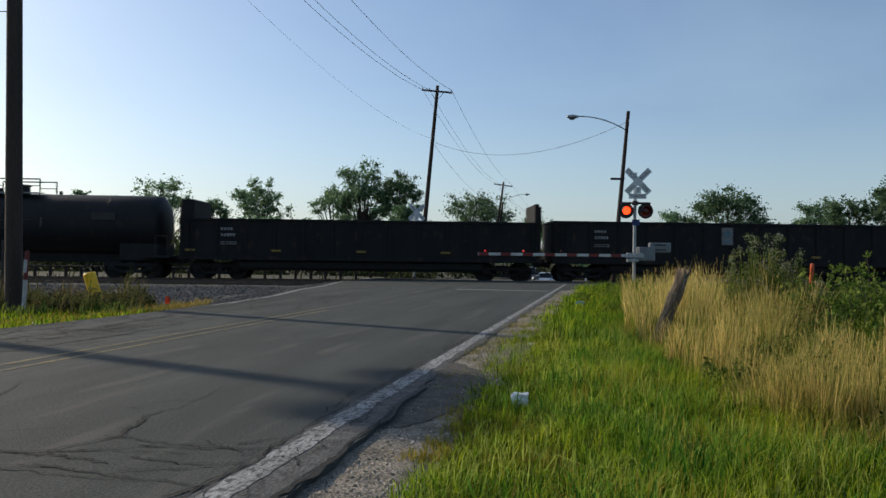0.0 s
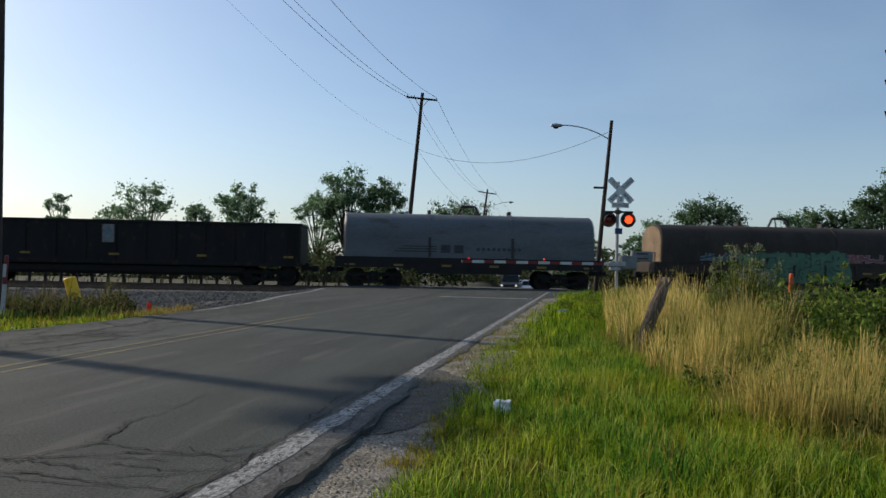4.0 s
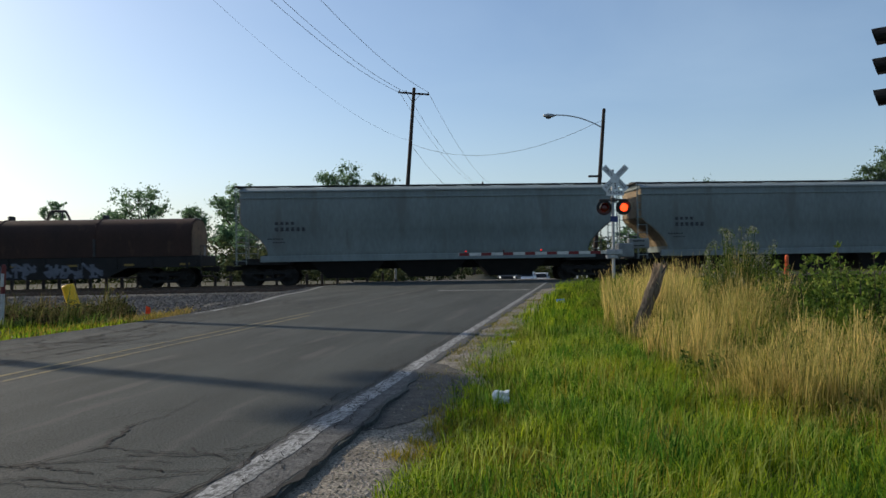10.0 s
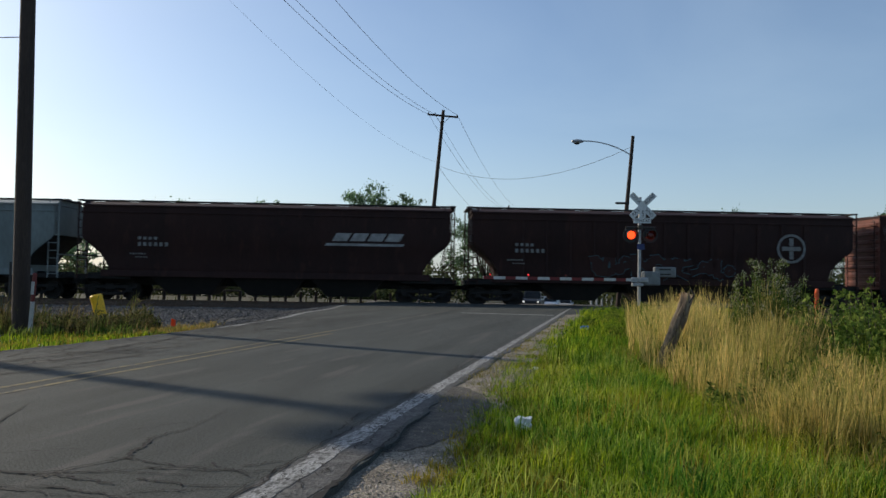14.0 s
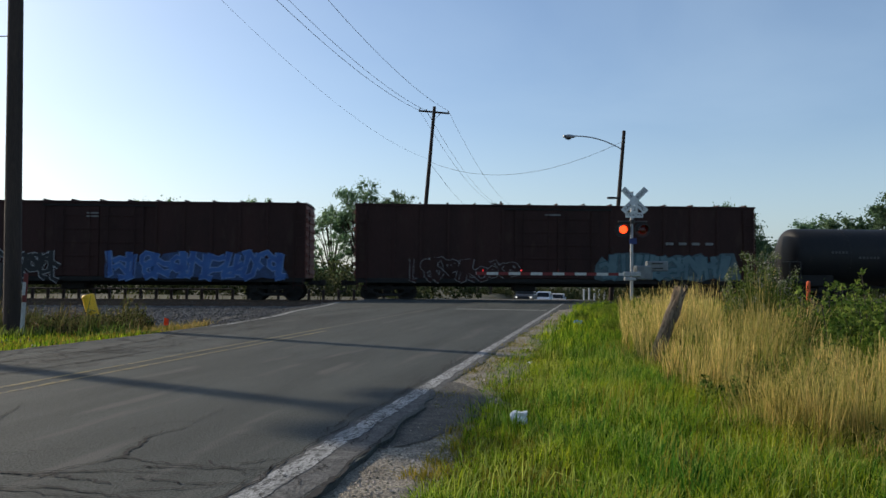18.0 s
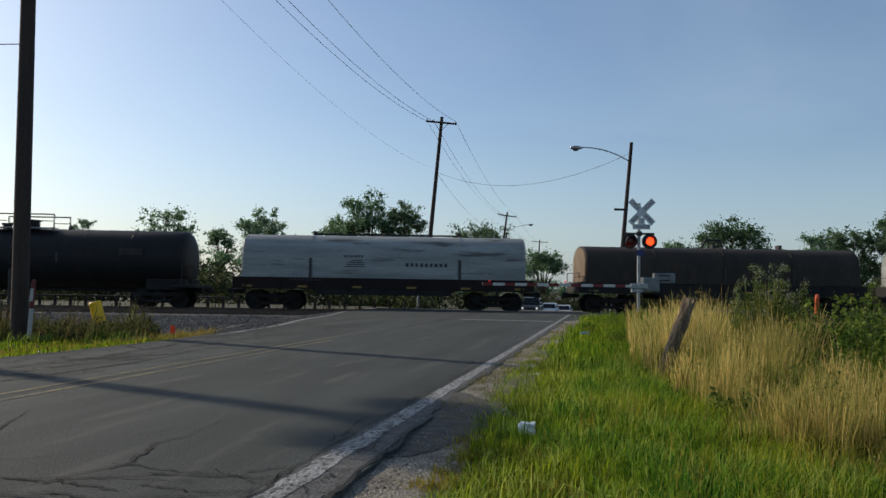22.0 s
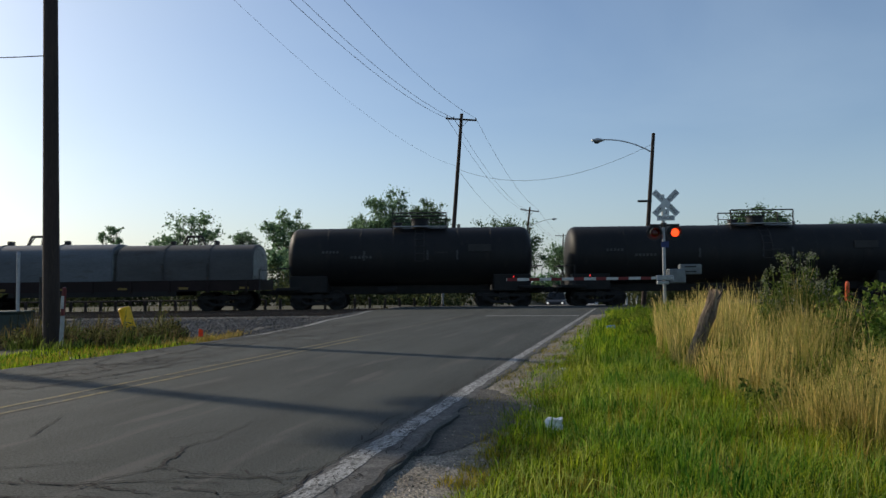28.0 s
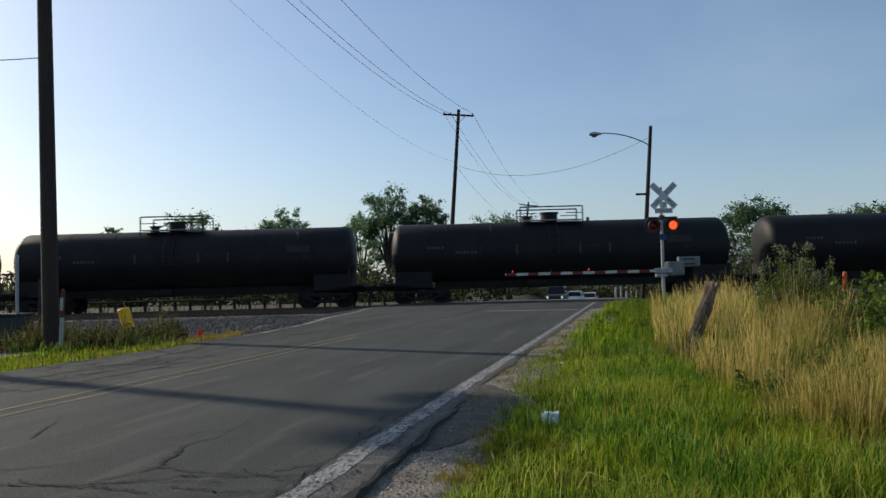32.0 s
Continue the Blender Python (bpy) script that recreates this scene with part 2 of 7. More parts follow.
FLOWER = leafy("faded_flower", (0.30, 0.29, 0.22), (0.22, 0.25, 0.16), island=0.7)
BRUSH = leafy("brown_roadside_weed", (0.085, 0.105, 0.030), (0.15, 0.105, 0.050), island=0.85)
VINE = leafy("broad_vine_leaf", (0.085, 0.150, 0.02), (0.17, 0.22, 0.05), island=0.6)
LEAF = leafy("tree_leaf", (0.120, 0.215, 0.118), (0.160, 0.250, 0.135), island=0.45, pass_light=0.62)
SCRUB_LEAF = leafy("scrub_leaf", (0.055, 0.075, 0.030), (0.075, 0.085, 0.038), island=0.5, pass_light=0.4)
LEAF_DARK = leafy("dark_tree_leaf", (0.085, 0.150, 0.080), (0.115, 0.175, 0.092), island=0.4, pass_light=0.6)
BARK = mat("bark", (0.07, 0.055, 0.04), (0.04, 0.033, 0.026), scale=3, rough=0.95, bump=0.6, stretch=(1, 1, 0.2))
POLE = mat("creosoted_pole", (0.055, 0.038, 0.030), (0.030, 0.022, 0.018), scale=5, rough=0.9, bump=0.4, stretch=(1, 1, 0.08))
GREY_WOOD = mat("weathered_post_wood", (0.26, 0.195, 0.13), (0.10, 0.072, 0.048), scale=9, rough=0.95, bump=1.0, stretch=(1, 1, 0.10), fine=50, grain=0.5)
STEEL = mat("galvanised_steel", (0.36, 0.37, 0.38), (0.28, 0.29, 0.30), scale=8, rough=0.5, metal=0.6)
DARK_STEEL = mat("dark_steel", (0.035, 0.034, 0.034), (0.025, 0.022, 0.020), scale=4, rough=0.7, spots=((0.06, 0.04, 0.03), 0.1, 8))
RAIL = mat("rail_steel", (0.14, 0.095, 0.07), (0.09, 0.065, 0.05), scale=6, rough=0.6, metal=0.5)
TIE = mat("creosoted_tie", (0.055, 0.048, 0.042), (0.035, 0.03, 0.027), scale=4, rough=0.95, bump=0.6)
WIRE = mat("wire", (0.09, 0.10, 0.12), rough=0.6)
BLACK = mat("black_paint", (0.013, 0.013, 0.014), (0.018, 0.017, 0.016), scale=3, rough=0.6)
SIGN_WHITE = mat("sign_white", (0.62, 0.64, 0.64), (0.52, 0.54, 0.55), scale=5, rough=0.6)
SIGN_BLACK = mat("sign_black", (0.02, 0.02, 0.02), rough=0.6)
SIGN_BLUE = mat("sign_blue", (0.022, 0.038, 0.15), rough=0.5)
ALU_BOX = mat("aluminium_box", (0.18, 0.195, 0.20), (0.13, 0.14, 0.15), scale=4, rough=0.55, metal=0.2)
GATE_RED = mat("gate_red", (0.17, 0.018, 0.018), (0.13, 0.016, 0.016), rough=0.6)
GATE_WHITE = mat("gate_white", (0.52, 0.52, 0.50), (0.42, 0.42, 0.40), rough=0.6)
LENS_DARK = mat("unlit_red_lens", (0.10, 0.006, 0.006), (0.07, 0.005, 0.005), rough=0.2)
LENS_LIT = mat("lit_red_lens", (1.0, 0.060, 0.012), (1.0, 0.040, 0.008), rough=0.3, emit=2.4)
GATE_LIT = mat("lit_gate_lamp", (1.0, 0.012, 0.012), (1.0, 0.012, 0.012), rough=0.3, emit=0.6)
YELLOW = mat("yellow_plastic", (0.86, 0.50, 0.015), (0.74, 0.42, 0.012), scale=4, rough=0.55)
ORANGE = mat("orange_plastic", (0.62, 0.10, 0.02), (0.52, 0.08, 0.02), scale=4, rough=0.5)
MARK_RED = mat("red_marker_band", (0.13, 0.018, 0.015), (0.10, 0.015, 0.014), rough=0.6)
MARK_WHITE = mat("white_marker_plastic", (0.40, 0.40, 0.39), (0.32, 0.32, 0.31), rough=0.7)
PAPER = mat("white_litter", (0.78, 0.78, 0.76), (0.68, 0.68, 0.66), scale=20, rough=0.8)
BLUE_LITTER = mat("blue_litter", (0.05, 0.16, 0.50), rough=0.6)
RUBBER = mat("tyre_rubber", (0.012, 0.012, 0.012), rough=0.9)
GLASS_DARK = mat("dark_car_glass", (0.02, 0.025, 0.03), rough=0.08, spec=0.6)
CAR_DARK = mat("dark_car_paint", (0.03, 0.032, 0.036), rough=0.3)
CAR_WHITE = mat("white_car_paint", (0.62, 0.64, 0.66), rough=0.3)
CAR_SILVER = mat("silver_car_paint", (0.42, 0.44, 0.46), rough=0.35)
HEADLIGHT = mat("lit_headlight", (1.0, 0.95, 0.85), rough=0.2, emit=0.45)
SHED_GREEN = mat("dark_green_cabinet", (0.03, 0.05, 0.04), (0.025, 0.04, 0.035), rough=0.7)
# rolling stock
T_BLACK = mat("tank_black", (0.011, 0.011, 0.012), (0.017, 0.016, 0.015), scale=0.9, rough=0.54, spots=((0.022, 0.019, 0.017), 0.12, 3), spec=0.2, stretch=(1, 1, 0.35), grain=0.1)
T_WEAR = mat("tank_dusty_band", (0.035, 0.032, 0.030), (0.022, 0.021, 0.02), scale=2, rough=0.7, grain=0.07)
GON_BLACK = mat("gondola_black", (0.014, 0.014, 0.014), (0.021, 0.018, 0.017), scale=1.2, spec=0.14, rough=0.7, spots=((0.04, 0.028, 0.02), 0.12, 4), stretch=(1, 1, 0.4), grain=0.07)
HOP_GREY = mat("hopper_grey", (0.178, 0.212, 0.208), (0.142, 0.172, 0.168), scale=0.7, rough=0.55, spots=((0.13, 0.145, 0.138), 0.15, 1.2), stretch=(1, 1, 0.3), grain=0.12)
# cream stands in for sunlight on the grey hoppers' left ends
HOP_LIT_END = mat("hopper_sunlit_end", (0.27, 0.205, 0.12), (0.18, 0.13, 0.08), scale=1.5, rough=0.7, spots=((0.10, 0.065, 0.04), 0.3, 4), grain=0.14)
HOP_BROWN = mat("hopper_oxide", (0.037, 0.018, 0.016), (0.026, 0.0145, 0.0135), scale=0.8, spec=0.14, rough=0.65, spots=((0.045, 0.022, 0.018), 0.2, 3), stretch=(1, 1, 0.3), grain=0.1)
BOX_BROWN = mat("boxcar_oxide", (0.044, 0.020, 0.017), (0.030, 0.0155, 0.0135), scale=0.8, spec=0.14, rough=0.65, spots=((0.045, 0.026, 0.02), 0.15, 3), stretch=(1, 1, 0.3), grain=0.12)
HOOD_GREY = mat("hood_grey", (0.098, 0.108, 0.117), (0.069, 0.077, 0.084), scale=1.2, rough=0.5, spots=((0.065, 0.062, 0.055), 0.14, 2), stretch=(0.35, 1, 1.2), grain=0.14)
HOOD_WHITE = mat("hood_white", (0.30, 0.315, 0.30), (0.19, 0.20, 0.19), scale=1.6, rough=0.55, spots=((0.10, 0.095, 0.085), 0.22, 2.2), stretch=(0.22, 1, 1.6), grain=0.14)
HOOD_BROWN = mat("hood_rust_brown", (0.050, 0.027, 0.020), (0.034, 0.021, 0.017), scale=0.9, spec=0.14, rough=0.7, spots=((0.07, 0.04, 0.027), 0.06, 2), stretch=(1, 1, 0.4), grain=0.1)
HOOD_DRAB = mat("hood_drab", (0.050, 0.040, 0.031), (0.034, 0.028, 0.023), scale=0.9, spec=0.14, rough=0.6, spots=((0.055, 0.040, 0.030), 0.2, 3), stretch=(1, 1, 0.4), grain=0.12)
HOOD_MAROON = mat("hood_maroon", (0.024, 0.015, 0.014), (0.017, 0.012, 0.011), scale=0.9, spec=0.14, rough=0.65, grain=0.1)
UNDER = mat("underframe_grime_and_end_shade", (0.011, 0.0105, 0.010), (0.017, 0.015, 0.013), scale=3, rough=0.85, grain=0.07)
WHEEL = mat("wheel_steel", (0.014, 0.012, 0.010), (0.009, 0.008, 0.007), scale=4, rough=0.7, metal=0.2, grain=0.07)
MARKING = mat("faded_white_stencil", (0.20, 0.20, 0.19), (0.12, 0.12, 0.115), scale=6, rough=0.7, grain=0.2)
DARK_MARK = mat("faded_black_stencil", (0.04, 0.04, 0.045), rough=0.7, grain=0.07)
BRIGHT_MARK = mat("white_stencil", (0.30, 0.30, 0.29), (0.18, 0.18, 0.175), scale=3, rough=0.7, grain=0.3)
REFLECT = mat("yellow_reflector", (0.20, 0.13, 0.02), rough=0.4, grain=0.07)
WALKWAY = mat("grimy_walkway_grating", (0.050, 0.050, 0.048), (0.030, 0.029, 0.028), scale=5, rough=0.85, grain=0.3)
# boxcar oxide made brighter: sun on the ends is put into the colour
BOX_LIT_END = mat("sunlit_boxcar_end", (0.150, 0.047, 0.032), (0.110, 0.036, 0.026), scale=1.6, rough=0.65, spots=((0.07, 0.03, 0.024), 0.2, 3), grain=0.2)
# tan that imitates low sun on the ends of the brown hoods
HOOD_LIT_END = mat("sunlit_hood_end", (0.200, 0.135, 0.075), (0.120, 0.080, 0.048), scale=1.4, rough=0.65, spots=((0.07, 0.045, 0.03), 0.2, 3), grain=0.2)
PANEL = mat("worn_crossing_panel", (0.125, 0.122, 0.115), (0.070, 0.068, 0.064), scale=2.5, rough=0.9, fine=30, bump=0.4, grain=0.4)
G_BLUE = mat("blue_spray_paint", (0.040, 0.115, 0.31), (0.028, 0.075, 0.23), scale=2, rough=0.6, grain=0.1)
G_DIM = mat("thin_blue_spray_paint", (0.028, 0.062, 0.150), (0.020, 0.036, 0.085), scale=2.5, rough=0.6, grain=0.3)
G_CYAN_DIM = mat("thin_cyan_spray_paint", (0.070, 0.115, 0.125), (0.040, 0.062, 0.070), scale=2.5, rough=0.6, grain=0.3)
G_PALE = mat("light_blue_spray_paint", (0.13, 0.22, 0.38), (0.085, 0.155, 0.31), scale=2, rough=0.6, grain=0.15)
G_CYAN = mat("dull_cyan_spray_paint", (0.10, 0.17, 0.185), (0.065, 0.115, 0.135), scale=1.2, rough=0.6, grain=0.1)
G_GREEN = mat("mint_spray_paint", (0.070, 0.165, 0.095), (0.048, 0.12, 0.075), scale=2, rough=0.6, grain=0.1)
G_WHITE = mat("white_spray_paint", (0.30, 0.30, 0.30), (0.20, 0.20, 0.205), scale=3, rough=0.6, grain=0.15)
G_GREY = mat("grey_blue_spray_paint", (0.115, 0.125, 0.15), (0.08, 0.085, 0.105), scale=3, rough=0.6, grain=0.15)
G_TEAL = mat("teal_spray_paint", (0.030, 0.085, 0.10), (0.022, 0.06, 0.075), scale=2, rough=0.6, grain=0.1)
G_PINK = mat("pink_spray_paint", (0.22, 0.07, 0.08), rough=0.6, grain=0.1)
HOOD_DULL = mat("hood_dull_grey_brown", (0.062, 0.062, 0.060), (0.042, 0.041, 0.039), scale=1.2, rough=0.6, spots=((0.04, 0.034, 0.03), 0.2, 2), stretch=(0.4, 1, 1.2), grain=0.14)
TANK_MARK = mat("dim_tank_stencil", (0.075, 0.075, 0.072), (0.05, 0.05, 0.048), scale=5, rough=0.7, grain=0.2)
FAR_GRASS = leafy("shaded_far_grass", (0.055, 0.070, 0.024), (0.085, 0.080, 0.035))

# ---- plan: the road runs 12 degrees to the right of straight ahead, the tracks cross it almost square to the eye ----
ROAD_U = Vector((0.209, 0.978, 0))
ROAD_N = Vector((0.978, -0.209, 0))
TRACK_TURN = 2.2
TRACK_D = Vector((math.cos(radians(TRACK_TURN)), math.sin(radians(TRACK_TURN)), 0))
TRACK_Y = 37.7
NEAR_TRACK_Y = 33.3
RAIL_Z = -0.10


ROAD_M = pose(0, 0, 0, 0, 0, -12.06)


def on_road(s, w, z=0.0):
    """A place s metres along the road and w metres to the right of the eye's line."""
    p = ROAD_U * s + ROAD_N * w
    return Vector((p.x, p.y, z))


def road_z(s):
    """The road is level to the tracks and falls away beyond them."""
    k = min(max(0.0, s - 36), 74)
    return -0.033 * k - 0.00013 * k * k


def land_z(s):
    """The land beside it falls more gently."""
    k = min(max(0.0, (s - 46) / 30), 1.0)
    return -1.15 * k * k * (3 - 2 * k)


def ground_z(x, y):
    s, w = x * ROAD_U.x + y * ROAD_U.y, x * ROAD_N.x + y * ROAD_N.y
    cut = min(1.0, max(0.0, (abs(w + 4.9) - 6.2) / 4.0))
    z = land_z(s) * cut + min(land_z(s), road_z(s)) * (1 - cut) - 0.07
    if w < -8.6:
        z -= 0.21 * min((-8.6 - w) / 1.6, 1.0)
    if w > -1.0:
        z += 0.06 * min((w + 1.0) / 1.0, 1.0)
        # shallow ditch on the weedy side
        z -= 0.45 * math.exp(-((w - 5.2) / 1.3) ** 2) * (1 if s < 24 else max(0.0, 1 - (s - 24) / 4))
    k = noise.noise(Vector((x * 0.5, y * 0.5, 0)))
    if not -9.4 < w < -1.0:
        z += 0.03 * k
    q = (y - TRACK_Y) - x * math.tan(radians(TRACK_TURN))
    if -9 < q < 6:
        z = min(z, -0.24) if not -10.5 < w < 0.5 else z
    return z


def build_ground():
    xs = [-1500, -700, -300, -150, -90, -60, -45, -35, -28] + [-24 + 0.75 * i for i in range(65)] + [28, 35, 45, 60, 90, 150, 300, 700, 1500]
    ys = [-600, -200, -80, -30, -12] + [-6 + 0.75 * i for i in range(74)] + [51 + 2.5 * i for i in range(32)] + [150, 220, 400, 900, 2500]
    vs = [(x, y, ground_z(x, y)) for y in ys for x in xs]
    n = len(xs)
    fs = [(j * n + i, j * n + i + 1, (j + 1) * n + i + 1, (j + 1) * n + i) for j in range(len(ys) - 1) for i in range(n - 1)]
    tagged(new("ground", mesh_of("ground", vs, fs, SOIL, True)), "flat weedy roadside ground with green and brown patches", "ground", kind="structure")


def strip(name, s0, s1, edges, z, material, step=1.0, thick=0.0, jitter=0.0, seed=1):
    """A sheet along the road, in the road's own axes, between two side lines, each a function of s or a number."""
    rng = random.Random(seed)
    a, b = edges
    fa = a if callable(a) else (lambda s: a)
    fb = b if callable(b) else (lambda s: b)
    cols = 6
    n = max(2, int((s1 - s0) / step))
    vs, fs = [], []
    for i in range(n + 1):
        s = s0 + (s1 - s0) * i / n
        wa, wb = fa(s) + rng.uniform(-jitter, jitter), fb(s) + rng.uniform(-jitter, jitter)
        for j in range(cols + 1):
            vs.append((wa + (wb - wa) * j / cols, s, road_z(s) + z))
    c = cols + 1
    for i in range(n):
        for j in range(cols):
            fs.append((i * c + j, i * c + j + 1, (i + 1) * c + j + 1, (i + 1) * c + j))
    if thick:
        m = len(vs)
        vs += [(x, y, zz - thick) for x, y, zz in vs]
        for i in range(n):
            fs.append((i * c, (i + 1) * c, m + (i + 1) * c, m + i * c))
            fs.append((i * c + cols, m + i * c + cols, m + (i + 1) * c + cols, (i + 1) * c + cols))
        for j in range(cols):
            fs.append((j, m + j, m + j + 1, j + 1))
            q = n * c + j
            fs.append((q, q + 1, m + q + 1, m + q))
    return mesh_of(name, vs, fs, material)


def left_edge(s):
    return -8.38 - 0.07 * math.sin(s * 0.9) - 0.178 * max(0.0, min(s - 16, 15.0)) + 2.4 * max(0.0, min((s - 44) / 6, 1.0))


def right_edge(s):
    return -1.45 - 0.10 * max(0.0, min((s - 5.2) / 1.5, 1.0)) + 0.018 * math.sin(s * 2.1) + 0.012 * math.sin(s * 5.3) + 1.6 * max(0.0, min((s - 26) / 4, 1.0)) - 1.6 * max(0.0, min((s - 42) / 4, 1.0))


def ribbon(path, w0, w1, z):
    """A thin crooked crack along points (s, w)."""
    vs, fs = [], []
    n = len(path)
    for i, (s, w) in enumerate(path):
        k = i / max(1, n - 1)
        half = (w0 + (w1 - w0) * k) / 2 * (0.4 + 1.1 * random.random())
        a, b = path[max(0, i - 1)], path[min(n - 1, i + 1)]
        d = Vector((b[0] - a[0], b[1] - a[1])).normalized() if a != b else Vector((1, 0))
        for sg in (-1, 1):
            vs.append((w + d.x * half * sg, s - d.y * half * sg, z))
    for i in range(n - 1):
        fs.append((2 * i, 2 * i + 1, 2 * i + 3, 2 * i + 2))
    return vs, fs


def wander(rng, s, w, ds, dw, n, wobble):
    path = [(s, w)]
    for i in range(n):
        s, w = s + ds / n + rng.gauss(0, wobble), w + dw / n + rng.gauss(0, wobble)
        path.append((s + rng.gauss(0, wobble * 0.9), w + rng.gauss(0, wobble * 0.9)))
    return path


def build_road():
    road = tagged(new("road", strip("road", -14, 109, (left_edge, right_edge), 0.0, ASPHALT, 0.16, 0.12, 0.022)), "worn two-lane asphalt road with cracks and faded lines", "road", kind="structure")
    road.matrix_basis = ROAD_M
    rng = random.Random(5)
    # paint
    part("edge_line", strip("edge_line", -12, 32.5, (lambda s: -1.795 - 0.02 * max(0.0, min((14 - s) / 8, 1.0)), lambda s: -1.685 + 0.02 * max(0.0, min((14 - s) / 8, 1.0))), 0.005, WHITE_PAINT, 0.11, 0, 0.016, 3), None, road, "worn white edge line")
    part("edge_line", strip("edge_line", -12, 24, (lambda s: -1.86 + 0.05 * max(0.0, min((s - 5) / 4, 1.0)), lambda s: right_edge(s) - 0.045), 0.002, GHOST_PAINT, 0.16, 0, 0.022, 33), None, road, "pale grey margin where the edge line has worn off")
    part("yellow_line", strip("yellow_line", -12, 15.5, (-5.775, -5.705), 0.004, YELLOW_PAINT, 0.4, 0, 0.012, 4), None, road, "faded yellow centre line")
    part("yellow_line", strip("yellow_line", -12, 14.5, (-5.495, -5.425), 0.004, YELLOW_PAINT, 0.4, 0, 0.012, 6), None, road, "faded yellow centre line")
    part("yellow_line", strip("yellow_line", 15.5, 27, (-5.78, -5.70), 0.004, FADED_YELLOW, 0.4, 0, 0.012, 44), None, road, "almost worn-off yellow centre line")
    part("edge_line", strip("edge_line", 15.0, 30.5, (lambda s: left_edge(s) + 0.10, lambda s: left_edge(s) + 0.24), 0.004, WHITE_PAINT, 0.2, 0, 0.02, 45), None, road, "worn pale line along the far edge")
    part("stop_line", strip("stop_line", 25.3, 25.65, (-5.0, -1.9), 0.004, WHITE_PAINT, 0.2, 0, 0.01, 7), None, road, "worn white stop line")
    part("edge_line", strip("edge_line", 44, 104, (-1.84, -1.70), 0.004, WHITE_PAINT, 1.0, 0, 0.01, 8), None, road, "white edge line")
    # cracks
    vs, fs = [], []

    def crack(path, w0, w1):
        v, f = ribbon(path, w0, w1, 0.0075)
        k = len(vs)
        vs.extend(v)
        fs.extend(tuple(i + k for i in q) for q in f)

    # the forked crack in the near lane, then its neighbours: start, run along and across the road, width
    for a, b, da, db, k, w0, w1 in ((4.23, -2.86, 0.48, -0.19, 9, 0.034, 0.022), (4.71, -3.05, 0.45, 0.03, 9, 0.016, 0.010), (5.2, -3.03, 0.75, -0.08, 12, 0.010, 0.006),
                                    (4.2, -2.84, -0.53, -0.28, 12, 0.020, 0.012), (3.66, -3.1, 0.39, 0.6, 16, 0.018, 0.010), (3.72, -3.0, -0.12, 0.44, 12, 0.030, 0.016),
                                    (4.17, -2.11, 0.26, 0.31, 9, 0.018, 0.010), (4.84, -4.41, 0.8, -0.37, 13, 0.022, 0.012), (7.0, -6.5, 2.4, 0.16, 24, 0.050, 0.034),
                                    (8.36, -6.4, 2.7, -0.14, 24, 0.046, 0.030), (7.6, -6.96, 0.5, 1.0, 14, 0.030, 0.016), (3.9, -3.9, 0.5, 0.7, 12, 0.016, 0.01),
                                    (3.5, -2.4, 0.2, 0.55, 12, 0.016, 0.01), (3.75, -3.5, -0.1, 0.5, 10, 0.02, 0.014), (4.9, -2.5, 0.2, 0.6, 12, 0.010, 0.006)):
        crack(wander(rng, a, b, da, db, k * 3, 0.008), w0 * 0.85, w1 * 0.8)
    for i in range(7):  # long cracks in the far lane
        crack(wander(rng, 6 + i * 2.1, -7.6 + 0.25 * math.sin(i), 2.3, rng.uniform(-0.15, 0.2), 30, 0.042), 0.055, 0.03)
        crack(wander(rng, 8 + i * 2.0, -6.9 + 0.2 * math.sin(2 * i), 2.0, rng.uniform(-0.2, 0.2), 26, 0.045), 0.045, 0.025)
        crack(wander(rng, 7 + i * 2.0, -8.3, 1.6, rng.uniform(-0.3, 0.4), 16, 0.035), 0.05, 0.04)
    for i in range(44):
        s = rng.uniform(3.2, 24)
        crack(wander(rng, s, rng.uniform(-8.6, -2.2), rng.uniform(-0.6, 0.9), rng.uniform(-0.9, 0.9), 14, 0.025), 0.012, 0.006)
    for i in range(150):  # crazed surface of the far lane
        a, b = rng.uniform(6.5, 20), rng.choice((-7.7, -7.0, -8.3)) + rng.gauss(0, 0.18)
        crack(wander(rng, a, b, rng.uniform(-0.25, 0.35), rng.choice((-1, 1)) * rng.uniform(0.15, 0.45), 7, 0.03), rng.uniform(0.012, 0.03), 0.012)
    for i in range(60):  # broken-up far lane
        crack(wander(rng, rng.uniform(6, 19), rng.uniform(-8.8, -6.1), rng.uniform(0.2, 1.6), rng.uniform(-0.5, 0.5), 16, 0.03), rng.uniform(0.015, 0.045), 0.015)
    for i in range(22):  # fine crumbling beside the white line
        crack(wander(rng, rng.uniform(2.8, 8), rng.uniform(-1.75, -1.58), rng.uniform(0.05, 0.4), rng.uniform(-0.15, 0.1), 12, 0.014), rng.uniform(0.005, 0.011), 0.004)
    for i in range(5):
        crack(wander(rng, 3.2 + 1.9 * i, -1.95, 1.2, rng.uniform(-0.1, 0.1), 16, 0.02), 0.018, 0.012)
    for i in range(16):  # ragged joint along the inner side of the edge line
        crack([(2.4 + i * 0.9 + 0.09 * j, -1.87 + rng.uniform(-0.028, 0.02)) for j in range(12)], 0.014, 0.008)
    # the pavement breaks off beside the shoulder
    crack([(2.2 + 0.06 * j, right_edge(2.2 + 0.06 * j) - 0.02 + rng.uniform(-0.02, 0.02)) for j in range(58)], 0.060, 0.008)
